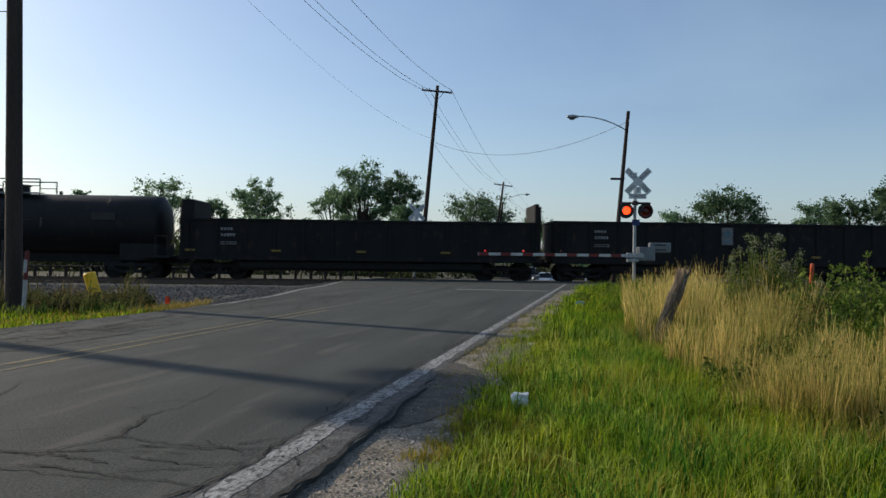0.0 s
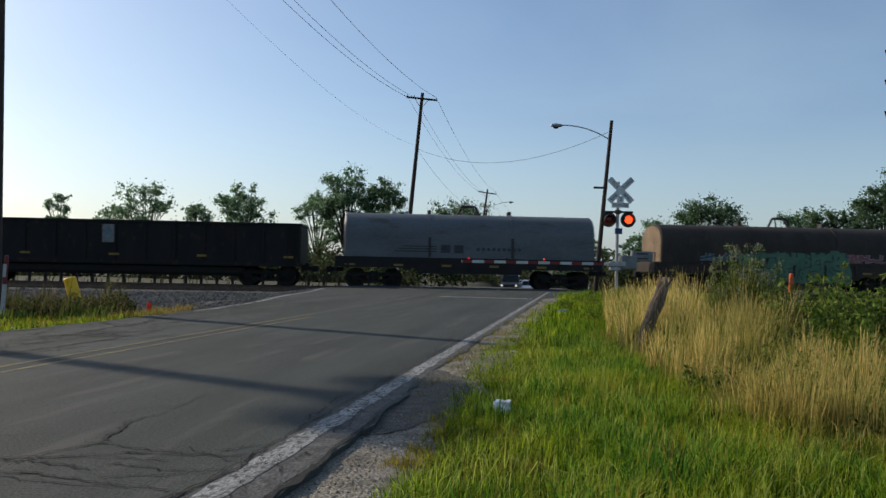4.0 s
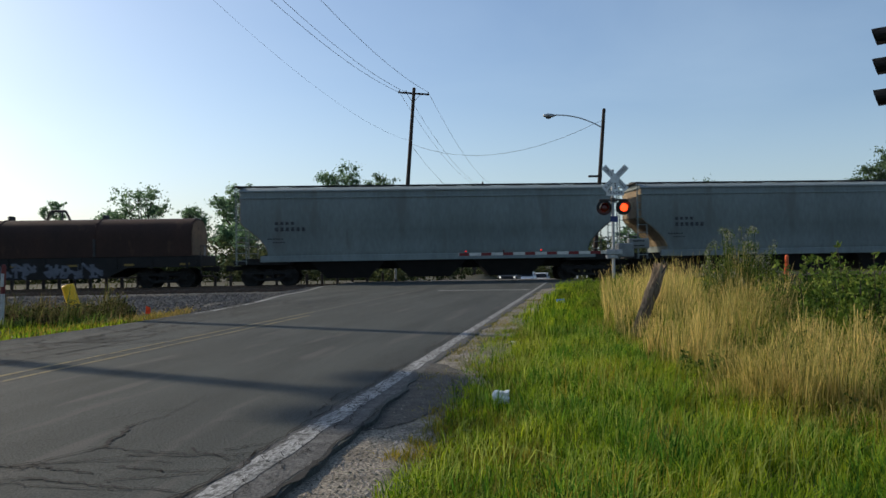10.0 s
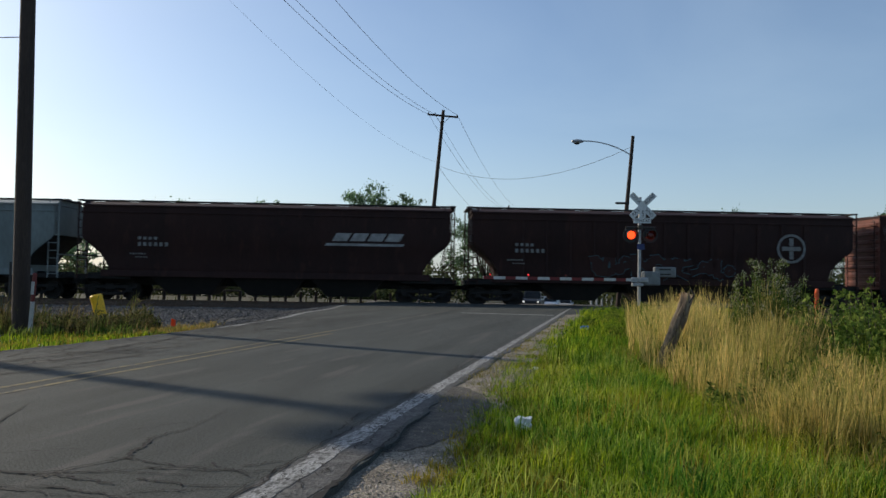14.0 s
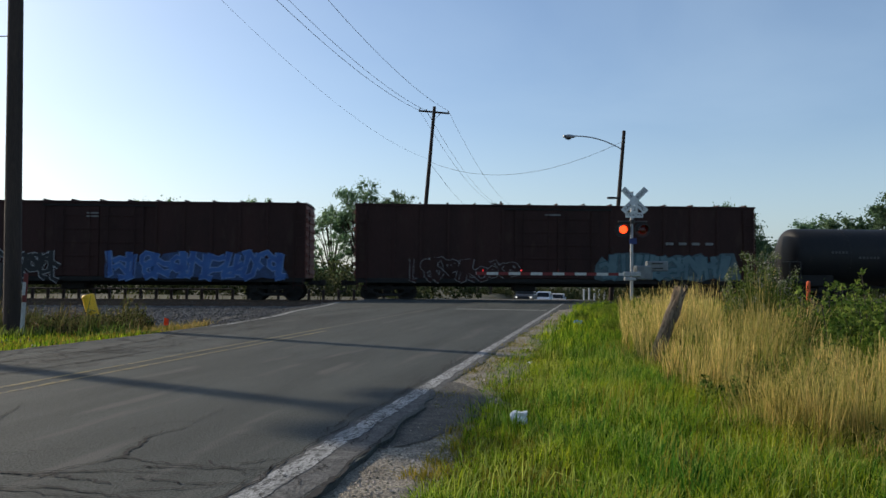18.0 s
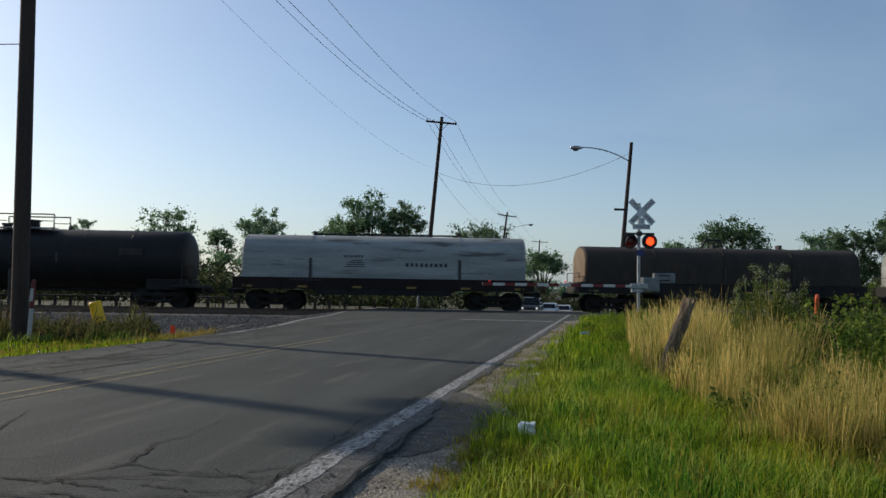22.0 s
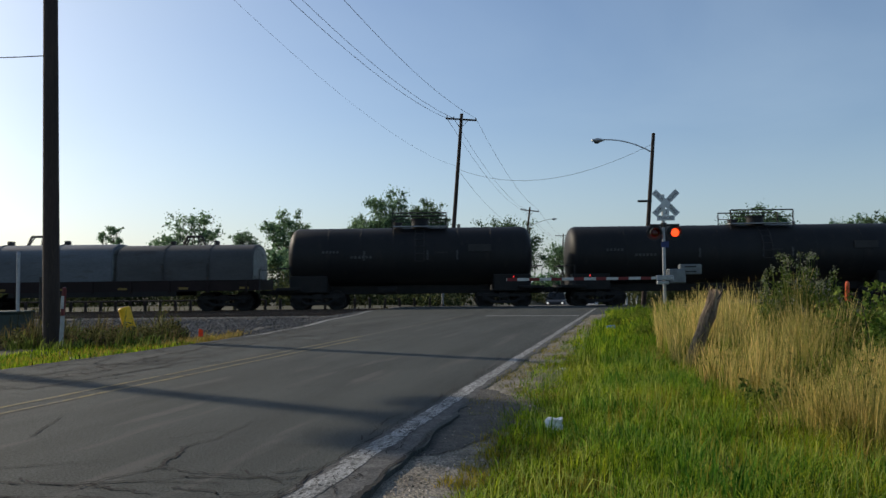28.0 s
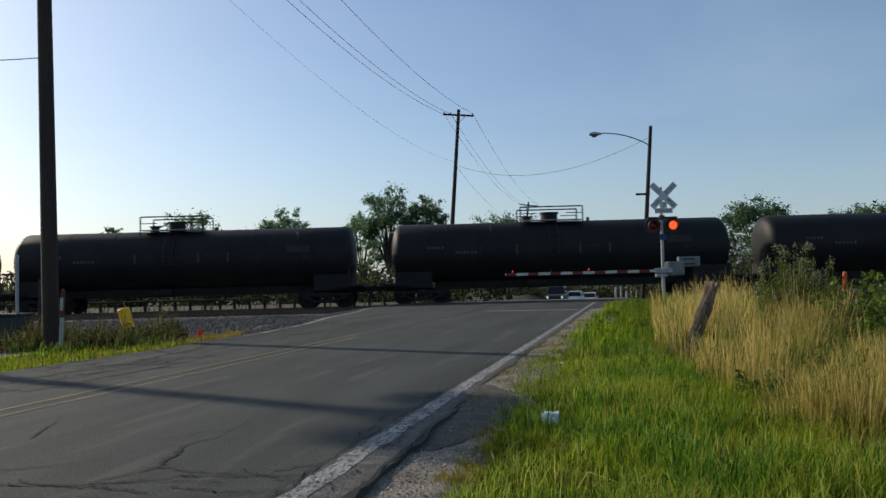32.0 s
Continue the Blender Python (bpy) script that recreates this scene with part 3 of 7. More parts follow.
    for a, b, da, db in ((3.55, -4.6, 0.15, 1.0), (3.62, -3.6, 0.22, 1.25), (3.45, -3.5, 0.05, 1.3), (3.75, -2.5, 0.12, 0.62), (4.15, -2.95, -0.02, 1.0), (4.0, -2.6, 0.12, 0.7), (3.5, -2.9, 0.0, 0.9), (3.3, -3.9, 0.12, 1.2), (3.6, -5.3, 0.0, 0.9)):
        crack(wander(rng, a, b, da, db, 34, 0.010), 0.017, 0.008)
    part("cracks", mesh_of("cracks", vs, fs, CRACK), None, road, "dark branching cracks")
    # gravel shoulder
    sh = strip("shoulder", -8, 30, (lambda s: right_edge(s) - 0.3, lambda s: -0.42 + 0.06 * math.sin(s * 1.7)), -0.034, SHOULDER, 0.3, 0, 0.03, 15)
    for v in sh.vertices:  # its outer side dips under the verge
        k = max(0.0, (v.co.x + 1.02) / 0.6)
        v.co.z += 0.029 * max(0.0, min((v.co.y - 5.6) / 1.6, 1.0))
        v.co.z -= 0.07 * min(k, 1.2) + 0.006 * min(k * 3, 1.0) * noise.noise(v.co * 3.0)
    tagged(put(new("shoulder", sh), None, ROAD_M), "pale loose gravel shoulder at the road's edge", "gravel", kind="structure")
    # a darker tongue lies over the gravel
    tongue = strip("dark_shoulder_tongue", 4.9, 7.9, (lambda s: right_edge(s) - 0.12, lambda s: right_edge(s) + 0.02 + 0.50 * max(0.0, math.sin(math.pi * (s - 4.9) / 3.0)) ** 0.7), -0.028, DARK_TONGUE, 0.06, 0, 0.03, 61)
    for v in tongue.vertices:
        v.co.z += 0.029 * max(0.0, min((v.co.y - 5.6) / 1.6, 1.0)) - 0.07 * min(max(0.0, (v.co.x + 1.02) / 0.6), 1.2)
    tagged(put(new("dark_shoulder_tongue", tongue), None, ROAD_M), "dark patch spread over the gravel shoulder", "asphalt", kind="structure")
    # loose shoulder stones
    vs, fs = [], []
    for i in range(10500):
        s = 2.6 + 14 * rng.random() ** 2.4
        p = on_road(s, rng.uniform(right_edge(s) + 0.03, -0.8), -0.037 + 0.029 * max(0.0, min((s - 5.6) / 1.6, 1.0)))
        pebble(vs, fs, p, 0.003 + 0.015 * rng.random() ** 2.5, rng)
    tagged(new("shoulder_stones", mesh_of("shoulder_stones", vs, fs, PEBBLE)), "small loose stones on the shoulder", "stones", kind="stuff")


def pebble(vs, fs, p, r, rng):
    k = len(vs)
    a = rng.random() * 6.28
    for i in range(4):
        q = r * rng.uniform(0.7, 1.2)
        vs.append((p.x + q * math.cos(a + i * 1.57), p.y + q * math.sin(a + i * 1.57), p.z + r * 0.15 * rng.random()))
    vs.append((p.x + r * 0.3 * rng.uniform(-1, 1), p.y + r * 0.3 * rng.uniform(-1, 1), p.z + r * rng.uniform(0.6, 1.0)))
    for i in range(4):
        fs.append((k + i, k + (i + 1) % 4, k + 4))




def track_point(u, q, z):
    """u along the line of the train's track, q beyond it."""
    p = Vector((0, TRACK_Y, 0)) + TRACK_D * u + Vector((-TRACK_D.y, TRACK_D.x, 0)) * q
    return Vector((p.x, p.y, z))


def build_tracks():
    rng = random.Random(8)
    # ballast bed under both tracks
    cross = [(-7.2, -0.42), (-6.2, -0.20), (2.0, -0.20), (3.2, -0.5)]
    vs = [tuple(track_point(u, q, z)) for u in (-160, 160) for q, z in cross]
    fs = [(i, i + 1, i + 5, i + 4) for i in range(3)]
    tagged(new("ballast_bed", mesh_of("ballast_bed", vs, fs, GRAVEL)), "grey crushed stone bed under the tracks", "ballast", kind="structure")
    # gravel apron beside the road, on the far lane's side
    vs, fs = [], []
    n = 30

    def apron_z(p):
        s = p.dot(ROAD_U)
        d = left_edge(s) - p.dot(ROAD_N)
        return max(ground_z(p.x, p.y) + 0.03, -0.03 - 0.12 * d)

    for i in range(n + 1):
        s = 15.5 + (31 - 15.5) * i / n
        wl = left_edge(s) - 0.6 - 26 * (i / n) ** 0.6 - 1.5 * rng.random()
        for k in range(11):
            p = on_road(s, left_edge(s) + 0.05 + (wl - left_edge(s)) * (k / 10) ** 1.5, 0)
            vs.append((p.x, p.y, apron_z(p)))
    fs = [(i * 11 + j, i * 11 + j + 1, i * 11 + j + 12, i * 11 + j + 11) for i in range(n) for j in range(10)]
    tagged(new("gravel_apron", mesh_of("gravel_apron", vs, fs, GRAVEL)), "grey gravel apron between road and tracks", "gravel", kind="structure")
    vs, fs = [], []
    for i in range(5200):
        u = rng.uniform(-34, 34)
        q = rng.choice((rng.uniform(-7.4, -6.0), rng.uniform(-7.4, 1.5)))
        pebble(vs, fs, track_point(u, q, -0.20 if q > -6.2 else -0.26), rng.uniform(0.03, 0.08), rng)
    for i in range(21000):
        s = rng.uniform(16, 31)
        p = on_road(s, left_edge(s) - 0.1 - rng.random() ** 1.2 * 18 * min((s - 14) / 12, 1), 0)
        p.z = apron_z(p) + 0.005
        pebble(vs, fs, p, rng.uniform(0.022, 0.065), rng)
    tagged(new("ballast_stones", mesh_of("ballast_stones", vs, fs, STONE)), "loose grey crushed ballast stones", "stones", kind="stuff")
    for row, q in (("near", NEAR_TRACK_Y - TRACK_Y), ("far", 0.0)):
        tr = thing("railway_track", Matrix.Identity(4), "rusty rail track on wooden ties and ballast", "track", "railway tracks", "structure")
        for side in (-0.76, 0.76):
            bm = bmesh.new()
            a, b = track_point(-150, q + side, 0), track_point(150, q + side, 0)
            ang = Matrix.Translation(track_point(0, q + side, RAIL_Z)) @ Matrix.Rotation(radians(TRACK_TURN), 4, "Z")
            for w, z0, z1 in ((0.075, -0.17, -0.15), (0.012, -0.15, -0.04), (0.037, -0.04, 0.0)):
                box(bm, -150, 150, -w, w, z0, z1)
            bmesh.ops.transform(bm, matrix=ang, verts=bm.verts)
            part("rail", bm, RAIL, tr)
        tie = bmesh.new()
        box(tie, -0.11, 0.11, -1.3, 1.3, -0.17, 0, 0.012)
        me = solid(tie, "tie", TIE)
        for i in range(-40, 41):
            u = i * 0.55
            p = track_point(u, q, 0)
            s, w = p.dot(ROAD_U), p.dot(ROAD_N)
            if -10.6 < w < 0.6:
                continue
            part("tie", me, None, tr, m=pose(p.x, p.y, RAIL_Z - 0.15, 0, 0, TRACK_TURN + random.uniform(-1, 1)))
    # crossing panels between and beside the rails
    for q in (NEAR_TRACK_Y - TRACK_Y, 0.0):
        pan = thing("crossing_panel", Matrix.Identity(4), "worn timber and asphalt crossing surface between rails", "crossing panel", "crossing panels", "structure")
        for y0, y1 in ((-2.1, -0.86), (-0.66, 0.66), (0.86, 2.1)):
            bm = bmesh.new()
            p = track_point(0, q, 0)
            for k in range(12):
                u0 = -6.0 + k * 1.0
                box(bm, u0, u0 + 0.985, y0, y1, -0.12, 0.0, 0.01)
            bmesh.ops.transform(bm, matrix=pose(p.x + 1.9, p.y + 0.15, RAIL_Z + 0.03, 0, 0, TRACK_TURN), verts=bm.verts)
            part("panel", bm, PANEL, pan)
    # dark relay fence of stub posts beyond the tracks
    fence = thing("post_fence", Matrix.Identity(4), "row of short dark posts with a low rail beyond the tracks", "fence")
    pm = bmesh.new()
    box(pm, -0.07, 0.07, -0.07, 0.07, -0.3, 0.82, 0.015)
    me = solid(pm, "post", TIE)
    for i in range(58):
        p = track_point(-40 + i * 0.84, 5.5, 0)
        if -11 < p.dot(ROAD_N) < 1.5:
            continue
        part("post", me, None, fence, m=pose(p.x, p.y, -0.5, random.uniform(-2, 2), random.uniform(-2, 2), TRACK_TURN))
    bm = bmesh.new()
    a, b = track_point(-41, 5.6, 0.30), track_point(-11.5, 5.6, 0.30)
    rod(bm, a, b, 0.05)
    part("top_rail", bm, TIE, fence)
    # pale service road beyond the tracks
    vs = [tuple(track_point(u, q, z)) for u in (-160, -11) for q, z in ((7.5, -0.42), (16, -0.40))]
    tagged(new("service_road", mesh_of("service_road", vs, [(0, 1, 3, 2)], CONCRETE)), "pale gravel lane parallel to the tracks", "lane", kind="structure")


build_ground()
build_road()
build_tracks()

# ---- the freight train: it rolls to the left at about 11 m/s ----
# local axes of a car: x along the train, y away from the eye, z up from the rail head


def train_run(t):
    return 11.5001 * t + 0.00688 * t * t - 0.0002666 * t ** 3


def bogie_mesh():
    bm = bmesh.new()
    for s in (-1, 1):
        y = s * 1.0
        box(bm, -1.25, 1.25, y - 0.06, y + 0.06, 0.55, 0.72, 0.02)
        box(bm, -0.62, 0.62, y - 0.07, y + 0.07, 0.24, 0.36, 0.02)
        for k in (-1, 1):
            for a, b in (((k * 1.05, y, 0.6), (k * 0.5, y, 0.3)),):
                rod(bm, a, b, 0.07, seg=6)
            box(bm, k * 0.88 - 0.16, k * 0.88 + 0.16, y - 0.1, y + 0.1, 0.38, 0.62, 0.03)
        for k in (-0.2, 0, 0.2):
            rod(bm, (k, y, 0.34), (k, y, 0.6), 0.06, seg=8)
    box(bm, -0.2, 0.2, -1.1, 1.1, 0.5, 0.78, 0.03)
    return solid(bm, "bogie", UNDER)


def wheel_mesh():
    prof = [(-0.07, 0.10), (-0.07, 0.2), (-0.03, 0.24), (-0.02, 0.38), (-0.07, 0.40), (-0.07, 0.455), (0.05, 0.46), (0.05, 0.485), (0.075, 0.485), (0.075, 0.40), (0.02, 0.38), (0.02, 0.22), (0.08, 0.18), (0.08, 0.10)]
    return solid(lathe(prof, 20, "Y"), "wheel", WHEEL, True)


def axle_mesh():
    return solid(rod(bmesh.new(), (0, -1.1, 0), (0, 1.1, 0), 0.08), "axle", UNDER)


def coupler_mesh():
    bm = bmesh.new()
    box(bm, -0.45, 0.1, -0.08, 0.08, -0.1, 0.1, 0.02)
    box(bm, 0.1, 0.4, -0.15, 0.13, -0.14, 0.14, 0.04)
    return solid(bm, "coupler", UNDER)


BOGIE, WHEEL_ME, AXLE_ME, COUPLER = bogie_mesh(), wheel_mesh(), axle_mesh(), coupler_mesh()


def running_gear(car, L, inset=1.9):
    for k in (-1, 1):
        cx = k * (L / 2 - inset)
        b = part("bogie", BOGIE, None, car, m=pose(cx, 0, 0))
        for ax in (-0.88, 0.88):
            part("axle", AXLE_ME, None, b, m=pose(ax, 0, 0.46))
            part("wheel", WHEEL_ME, None, b, m=pose(ax, -0.76, 0.46))
            part("wheel", WHEEL_ME, None, b, m=pose(ax, 0.76, 0.46, 0, 0, 180))
        part("coupler", COUPLER, None, car, m=pose(k * (L / 2 + 0.05), 0, 0.85, 0, 0, 0 if k > 0 else 180))
        bm = bmesh.new()  # brake wheel and hose
        pipe(bm, [(k * (L / 2 + 0.1), -0.35, 0.8), (k * (L / 2 + 0.25), -0.35, 0.45), (k * (L / 2 + 0.45), -0.3, 0.42)], 0.03)
        part("brake_hose", bm, BLACK, car)


def writing(car, x, z, y, rows, material, name="stencil"):
    """Dashes for the car's markings: rows of (offset, height, width, count)."""
    zz = z
    for off, h, w, n in rows:
        tagged(part(name, bars(bmesh.new(), x + off, zz, w * 0.85, h * 0.7, n, y, None, 0.42), material, car), "faded stencilled marking", kind="stuff")
        zz -= h * 1.5 if off < 1 else 0


def blob(cx, cz, rx, rz, y, rng, n=11, slant=0.0):
    pts = []
    for i in range(n):
        a = 6.283 * i / n
        k = rng.uniform(0.9, 1.18) if i % 2 else rng.uniform(0.62, 1.0)
        c, s = math.cos(a), math.sin(a)
        e = 0.55  # squarish
        px = math.copysign(abs(c) ** e, c) * rx * k
        pz = math.copysign(abs(s) ** e, s) * rz * k
        pts.append((cx + px + slant * pz, y, cz + pz))
    return pts


def stroke_strip(pts, half, y):
    """A flat band of paint along a bent line, in the plane y."""
    vs, fs = [], []
    n = len(pts)
    for i, (x, z) in enumerate(pts):
        a, b = pts[max(0, i - 1)], pts[min(n - 1, i + 1)]
        d = Vector((b[0] - a[0], b[1] - a[1]))
        d = d.normalized() if d.length > 1e-6 else Vector((1, 0))
        k = half * (1.25 if i in (0, n - 1) else 1.0)
        vs += [(x - d.y * k, y, z + d.x * k), (x + d.y * k, y, z - d.x * k)]
    for i in range(n - 1):
        fs.append((2 * i, 2 * i + 1, 2 * i + 3, 2 * i + 2))
    return vs, fs


def graffiti(car, x0, x1, z0, z1, y, fill, line, n, seed, glint=None):
    """Interlocking sprayed strokes, hooked and bent, each with an outline; abstract, no letters."""
    rng = random.Random(seed)
    w, h = (x1 - x0) / n, z1 - z0
    thick = min(w, h) * 0.11
    for i in range(n):
        cx = x0 + (i + 0.5) * w
        lean = rng.uniform(-0.15, 0.3) * h
        lines = []
        for j in range(rng.choice((3, 4, 5))):
            px = cx + rng.uniform(-0.75, 0.75) * w
            kind = rng.random()
            if kind < 0.45:  # tall stem with a hooked foot or head
                hook = rng.uniform(-0.5, 0.5) * w
                p = [(px + lean * 0.5, z1 - rng.uniform(0, 0.12) * h), (px + lean * 0.15, z0 + 0.55 * h), (px - lean * 0.3, z0 + rng.uniform(0.05, 0.2) * h), (px - lean * 0.3 + hook, z0 + rng.uniform(0, 0.15) * h)]
            elif kind < 0.8:  # bowed bar across
                a, b = z0 + rng.uniform(0.2, 0.95) * h, z0 + rng.uniform(0.1, 0.9) * h
                p = [(cx - 0.5 * w, a), (cx - 0.15 * w, a + 0.12 * h), (cx + 0.2 * w, (a + b) / 2), (cx + 0.55 * w, b)]
            else:  # closed loop
                r = rng.uniform(0.16, 0.26) * h
                cz = z0 + rng.uniform(0.3, 0.7) * h
                p = [(px + r * math.cos(t * 0.9) * 0.9, cz + r * math.sin(t * 0.9)) for t in range(8)]
            lines.append([(q[0], min(z1, max(z0, q[1]))) for q in p])
        bv, bf, fv, ff = [], [], [], []
        for j, p in enumerate(lines):
            v, f = stroke_strip(p, thick * 1.45, y - 0.003 - 0.0006 * j)
            bf += [tuple(k + len(bv) for k in q) for q in f]
            bv += v
            v, f = stroke_strip(p, thick * (1.0 if fill is not BOX_BROWN else 1.15), y - 0.007 - 0.0006 * j)
            ff += [tuple(k + len(fv) for k in q) for q in f]
            fv += v
        g = part("graffiti_shape", mesh_of("graffiti_shape", bv, bf, line), None, car, "spray-painted hooked strokes with outline")
        part("fill", mesh_of("fill", fv, ff, fill), None, g)
        if glint:
            p = blob(cx + rng.uniform(-0.3, 0.3) * w, z0 + h * rng.uniform(0.5, 0.9), w * 0.10, h * 0.05, y - 0.012, rng, 7)
            part("highlight", mesh_of("highlight", p, [tuple(range(7))], glint), None, g)


def mist(car, x0, x1, z0, z1, y, material, seed):
    """A rolled-on paint ground behind the strokes, with an uneven edge."""
    rng = random.Random(seed)
    n = 22
    up = [(x0 + (x1 - x0) * i / n, y, z1 - (0.05 + 0.45 * rng.random() ** 2 + (0.35 if i in (0, n) else 0)) * (z1 - z0)) for i in range(n + 1)]
    low = [(x0 + (x1 - x0) * i / n + rng.uniform(-0.05, 0.05), y, z0 + rng.random() * 0.12 * (z1 - z0)) for i in range(n + 1)]
    fs = [(i, i + 1, n + 2 + i, n + 1 + i) for i in range(n)]
    part("graffiti_ground", mesh_of("graffiti_ground", up + low, fs, material), None, car, "patchy rolled-on paint")


def ladder(bm, x, y, z0, z1, w=0.4, n=None):
    for k in (0, 1):
        rod(bm, (x + k * w, y, z0), (x + k * w, y, z1), 0.022, seg=5)
    n = n or int((z1 - z0) / 0.38)
    for i in range(n):
        z = z0 + (i + 0.5) * (z1 - z0) / n
        rod(bm, (x, y, z), (x + w, y, z), 0.018, seg=5)
    return bm


def reflectors(car, L, y, z, n=6):
    me = solid(box(bmesh.new(), -0.22, 0.22, -0.004, 0, 0, 0.1), "reflector", REFLECT)
    for i in range(n):
        part("reflector", me, None, car, "yellow reflective strip", m=pose(-L / 2 + 0.8 + i * (L - 1.6) / (n - 1), y, z))


def tank_car(L, top, m, label, hatch=0.0, marks=True, seed=0, rail_len=2.6):
    car = thing("tank_car", m, label, "tank car", "freight cars")
    rng = random.Random(seed)
    r = 1.42
    cz = top - r
    h = L / 2 - 0.45
    prof = [(-h, 0.02), (-h + 0.015, 0.5), (-h + 0.06, 0.85), (-h + 0.14, 1.13), (-h + 0.24, 1.30), (-h + 0.34, 1.38), (-h + 0.46, r)]
    for k in range(1, 7):
        x = -h + 0.46 + (2 * h - 0.92) * k / 7
        prof += [(x - 0.04, r), (x - 0.03, r + 0.008), (x + 0.03, r + 0.008), (x + 0.04, r)]
    prof += [(-p, q) for p, q in reversed(prof[:7])]
    bm = lathe(prof, 40, "X")
    bmesh.ops.translate(bm, vec=(0, 0, cz), verts=bm.verts)
    part("tank", bm, T_BLACK, car, "glossy black tank shell with dusty streaks", smooth=True)
    for k in (-1, 1):
        part("saddle", box(bmesh.new(), k * (L / 2 - 1.5) - 0.9, k * (L / 2 - 1.5) + 0.9, -1.2, 1.2, 0.82, cz - 0.9, 0.04), UNDER, car)
        part("end_platform", box(bmesh.new(), k * (L / 2 - 0.6) - 0.6, k * (L / 2 - 0.6) + 0.6, -1.45, 1.45, 0.95, 1.08, 0.02), UNDER, car)
        part("stub_sill", box(bmesh.new(), k * (L / 2 - 1.2) - 1.2, k * (L / 2 - 1.2) + 1.2, -0.35, 0.35, 0.7, 1.0, 0.02), UNDER, car)
    part("bottom_skid", box(bmesh.new(), -L / 2 + 2.5, L / 2 - 2.5, -0.25, 0.25, 0.72, cz - r + 0.1, 0.02), UNDER, car)
    bm = bmesh.new()
    rod(bm, (-0.3, 0, cz - r - 0.25), (-0.3, 0, cz - r + 0.1), 0.22, seg=14)
    rod(bm, (-1.6, -0.5, 0.9), (-0.7, -0.5, 0.9), 0.2, seg=12)
    part("outlet_valve", bm, UNDER, car)
    # top fittings
    tz = top
    bm = bmesh.new()
    bmesh.ops.create_cone(bm, cap_ends=True, segments=20, radius1=0.42, radius2=0.40, depth=0.42, matrix=pose(hatch, 0, tz + 0.16))
    bmesh.ops.create_cone(bm, cap_ends=True, segments=20, radius1=0.47, radius2=0.47, depth=0.07, matrix=pose(hatch, 0, tz + 0.40))
    part("manway", bm, T_BLACK, car, "black valve housing on top", smooth=True)
    bm = bmesh.new()
    rod(bm, (hatch - 1.1, 0, tz - 0.1), (hatch - 1.1, 0, tz + 0.18), 0.2, seg=12)
    rod(bm, (hatch - 1.1, 0, tz + 0.18), (hatch - 1.1, 0, tz + 0.26), 0.26, seg=12)
    part("valve", bm, BLACK, car)
    part("vent", rod(bmesh.new(), (hatch + 1.9, 0, tz - 0.1), (hatch + 1.9, 0, tz + 0.16), 0.08, seg=8), BLACK, car)
    bm = bmesh.new()
    box(bm, hatch - rail_len / 2, hatch + rail_len / 2, -0.85, -0.35, tz + 0.0, tz + 0.04)
    part("platform", bm, STEEL, car)
    bm = bmesh.new()
    box(bm, hatch - rail_len / 2, hatch + rail_len / 2, 0.35, 0.85, tz + 0.0, tz + 0.04)
    part("platform", bm, STEEL, car)
    for y in (-0.85, 0.85):
        bm = bmesh.new()
        a, b = hatch - rail_len / 2, hatch + rail_len / 2
        pipe(bm, [(a, y, tz - 0.25), (a, y, tz + 0.66), (b, y, tz + 0.66), (b, y, tz - 0.25)], 0.032)
        rod(bm, (a, y, tz + 0.34), (a + 0.8, y, tz + 0.34), 0.02)
        rod(bm, (b - 0.8, y, tz + 0.34), (b, y, tz + 0.34), 0.02)
        part("guard_rail", bm, DARK_STEEL, car, "thin pipe guard rail on top")
    bm = bmesh.new()
    pts = []
    for i in range(7):
        a = radians(-10 + i * 14)
        pts.append((hatch - 0.2, -(r + 0.06) * math.cos(a), cz + (r + 0.06) * math.sin(a)))
    for dx in (0, 0.42):
        pipe(bm, [(p[0] + dx, p[1], p[2]) for p in pts], 0.02, 5)
    for p in pts:
        rod(bm, p, (p[0] + 0.42, p[1], p[2]), 0.016, seg=5)
    part("ladder", bm, DARK_STEEL, car)
    for k in (-1, 1):
        bm = bmesh.new()
        x = k * (L / 2 - 0.12)
        for y in (-1.42, 1.42):
            pipe(bm, [(x, y, 1.05), (x, y, 2.0), (x - k * 0.55, y, 2.0), (x - k * 0.55, y, 1.05)], 0.022)
        rod(bm, (x, -1.42, 2.0), (x, 1.42, 2.0), 0.02)
        part("end_rail", bm, DARK_STEEL, car)
    if marks:
        writing(car, -L / 2 + 2.2, cz + 0.15, -r - 0.012, [(0, 0.17, 1.0, 5), (1.35, 0.17, 1.25, 6)], TANK_MARK)
        bm = bmesh.new()
        box(bm, L / 2 - 3.6, L / 2 - 2.5, -r * 0.985 - 0.06, -r * 0.98, cz + 0.18, cz + 0.52)
        part("stencil_panel", bm, T_WEAR, car, "faint grey data panel")
        writing(car, 1.2, cz + 0.1, -r - 0.012, [(0, 0.12, 0.7, 6)], T_WEAR)
        me = solid(box(bmesh.new(), 0, 0.07, -r - 0.014, -r, cz - 0.2, cz + 0.25), "reflector", TANK_MARK)
        for x in (-2.2, 0.8, 2.2):
            part("reflector", me, None, car, "short upright reflector strip", m=pose(x, 0, 0))
    running_gear(car, L)
    return car


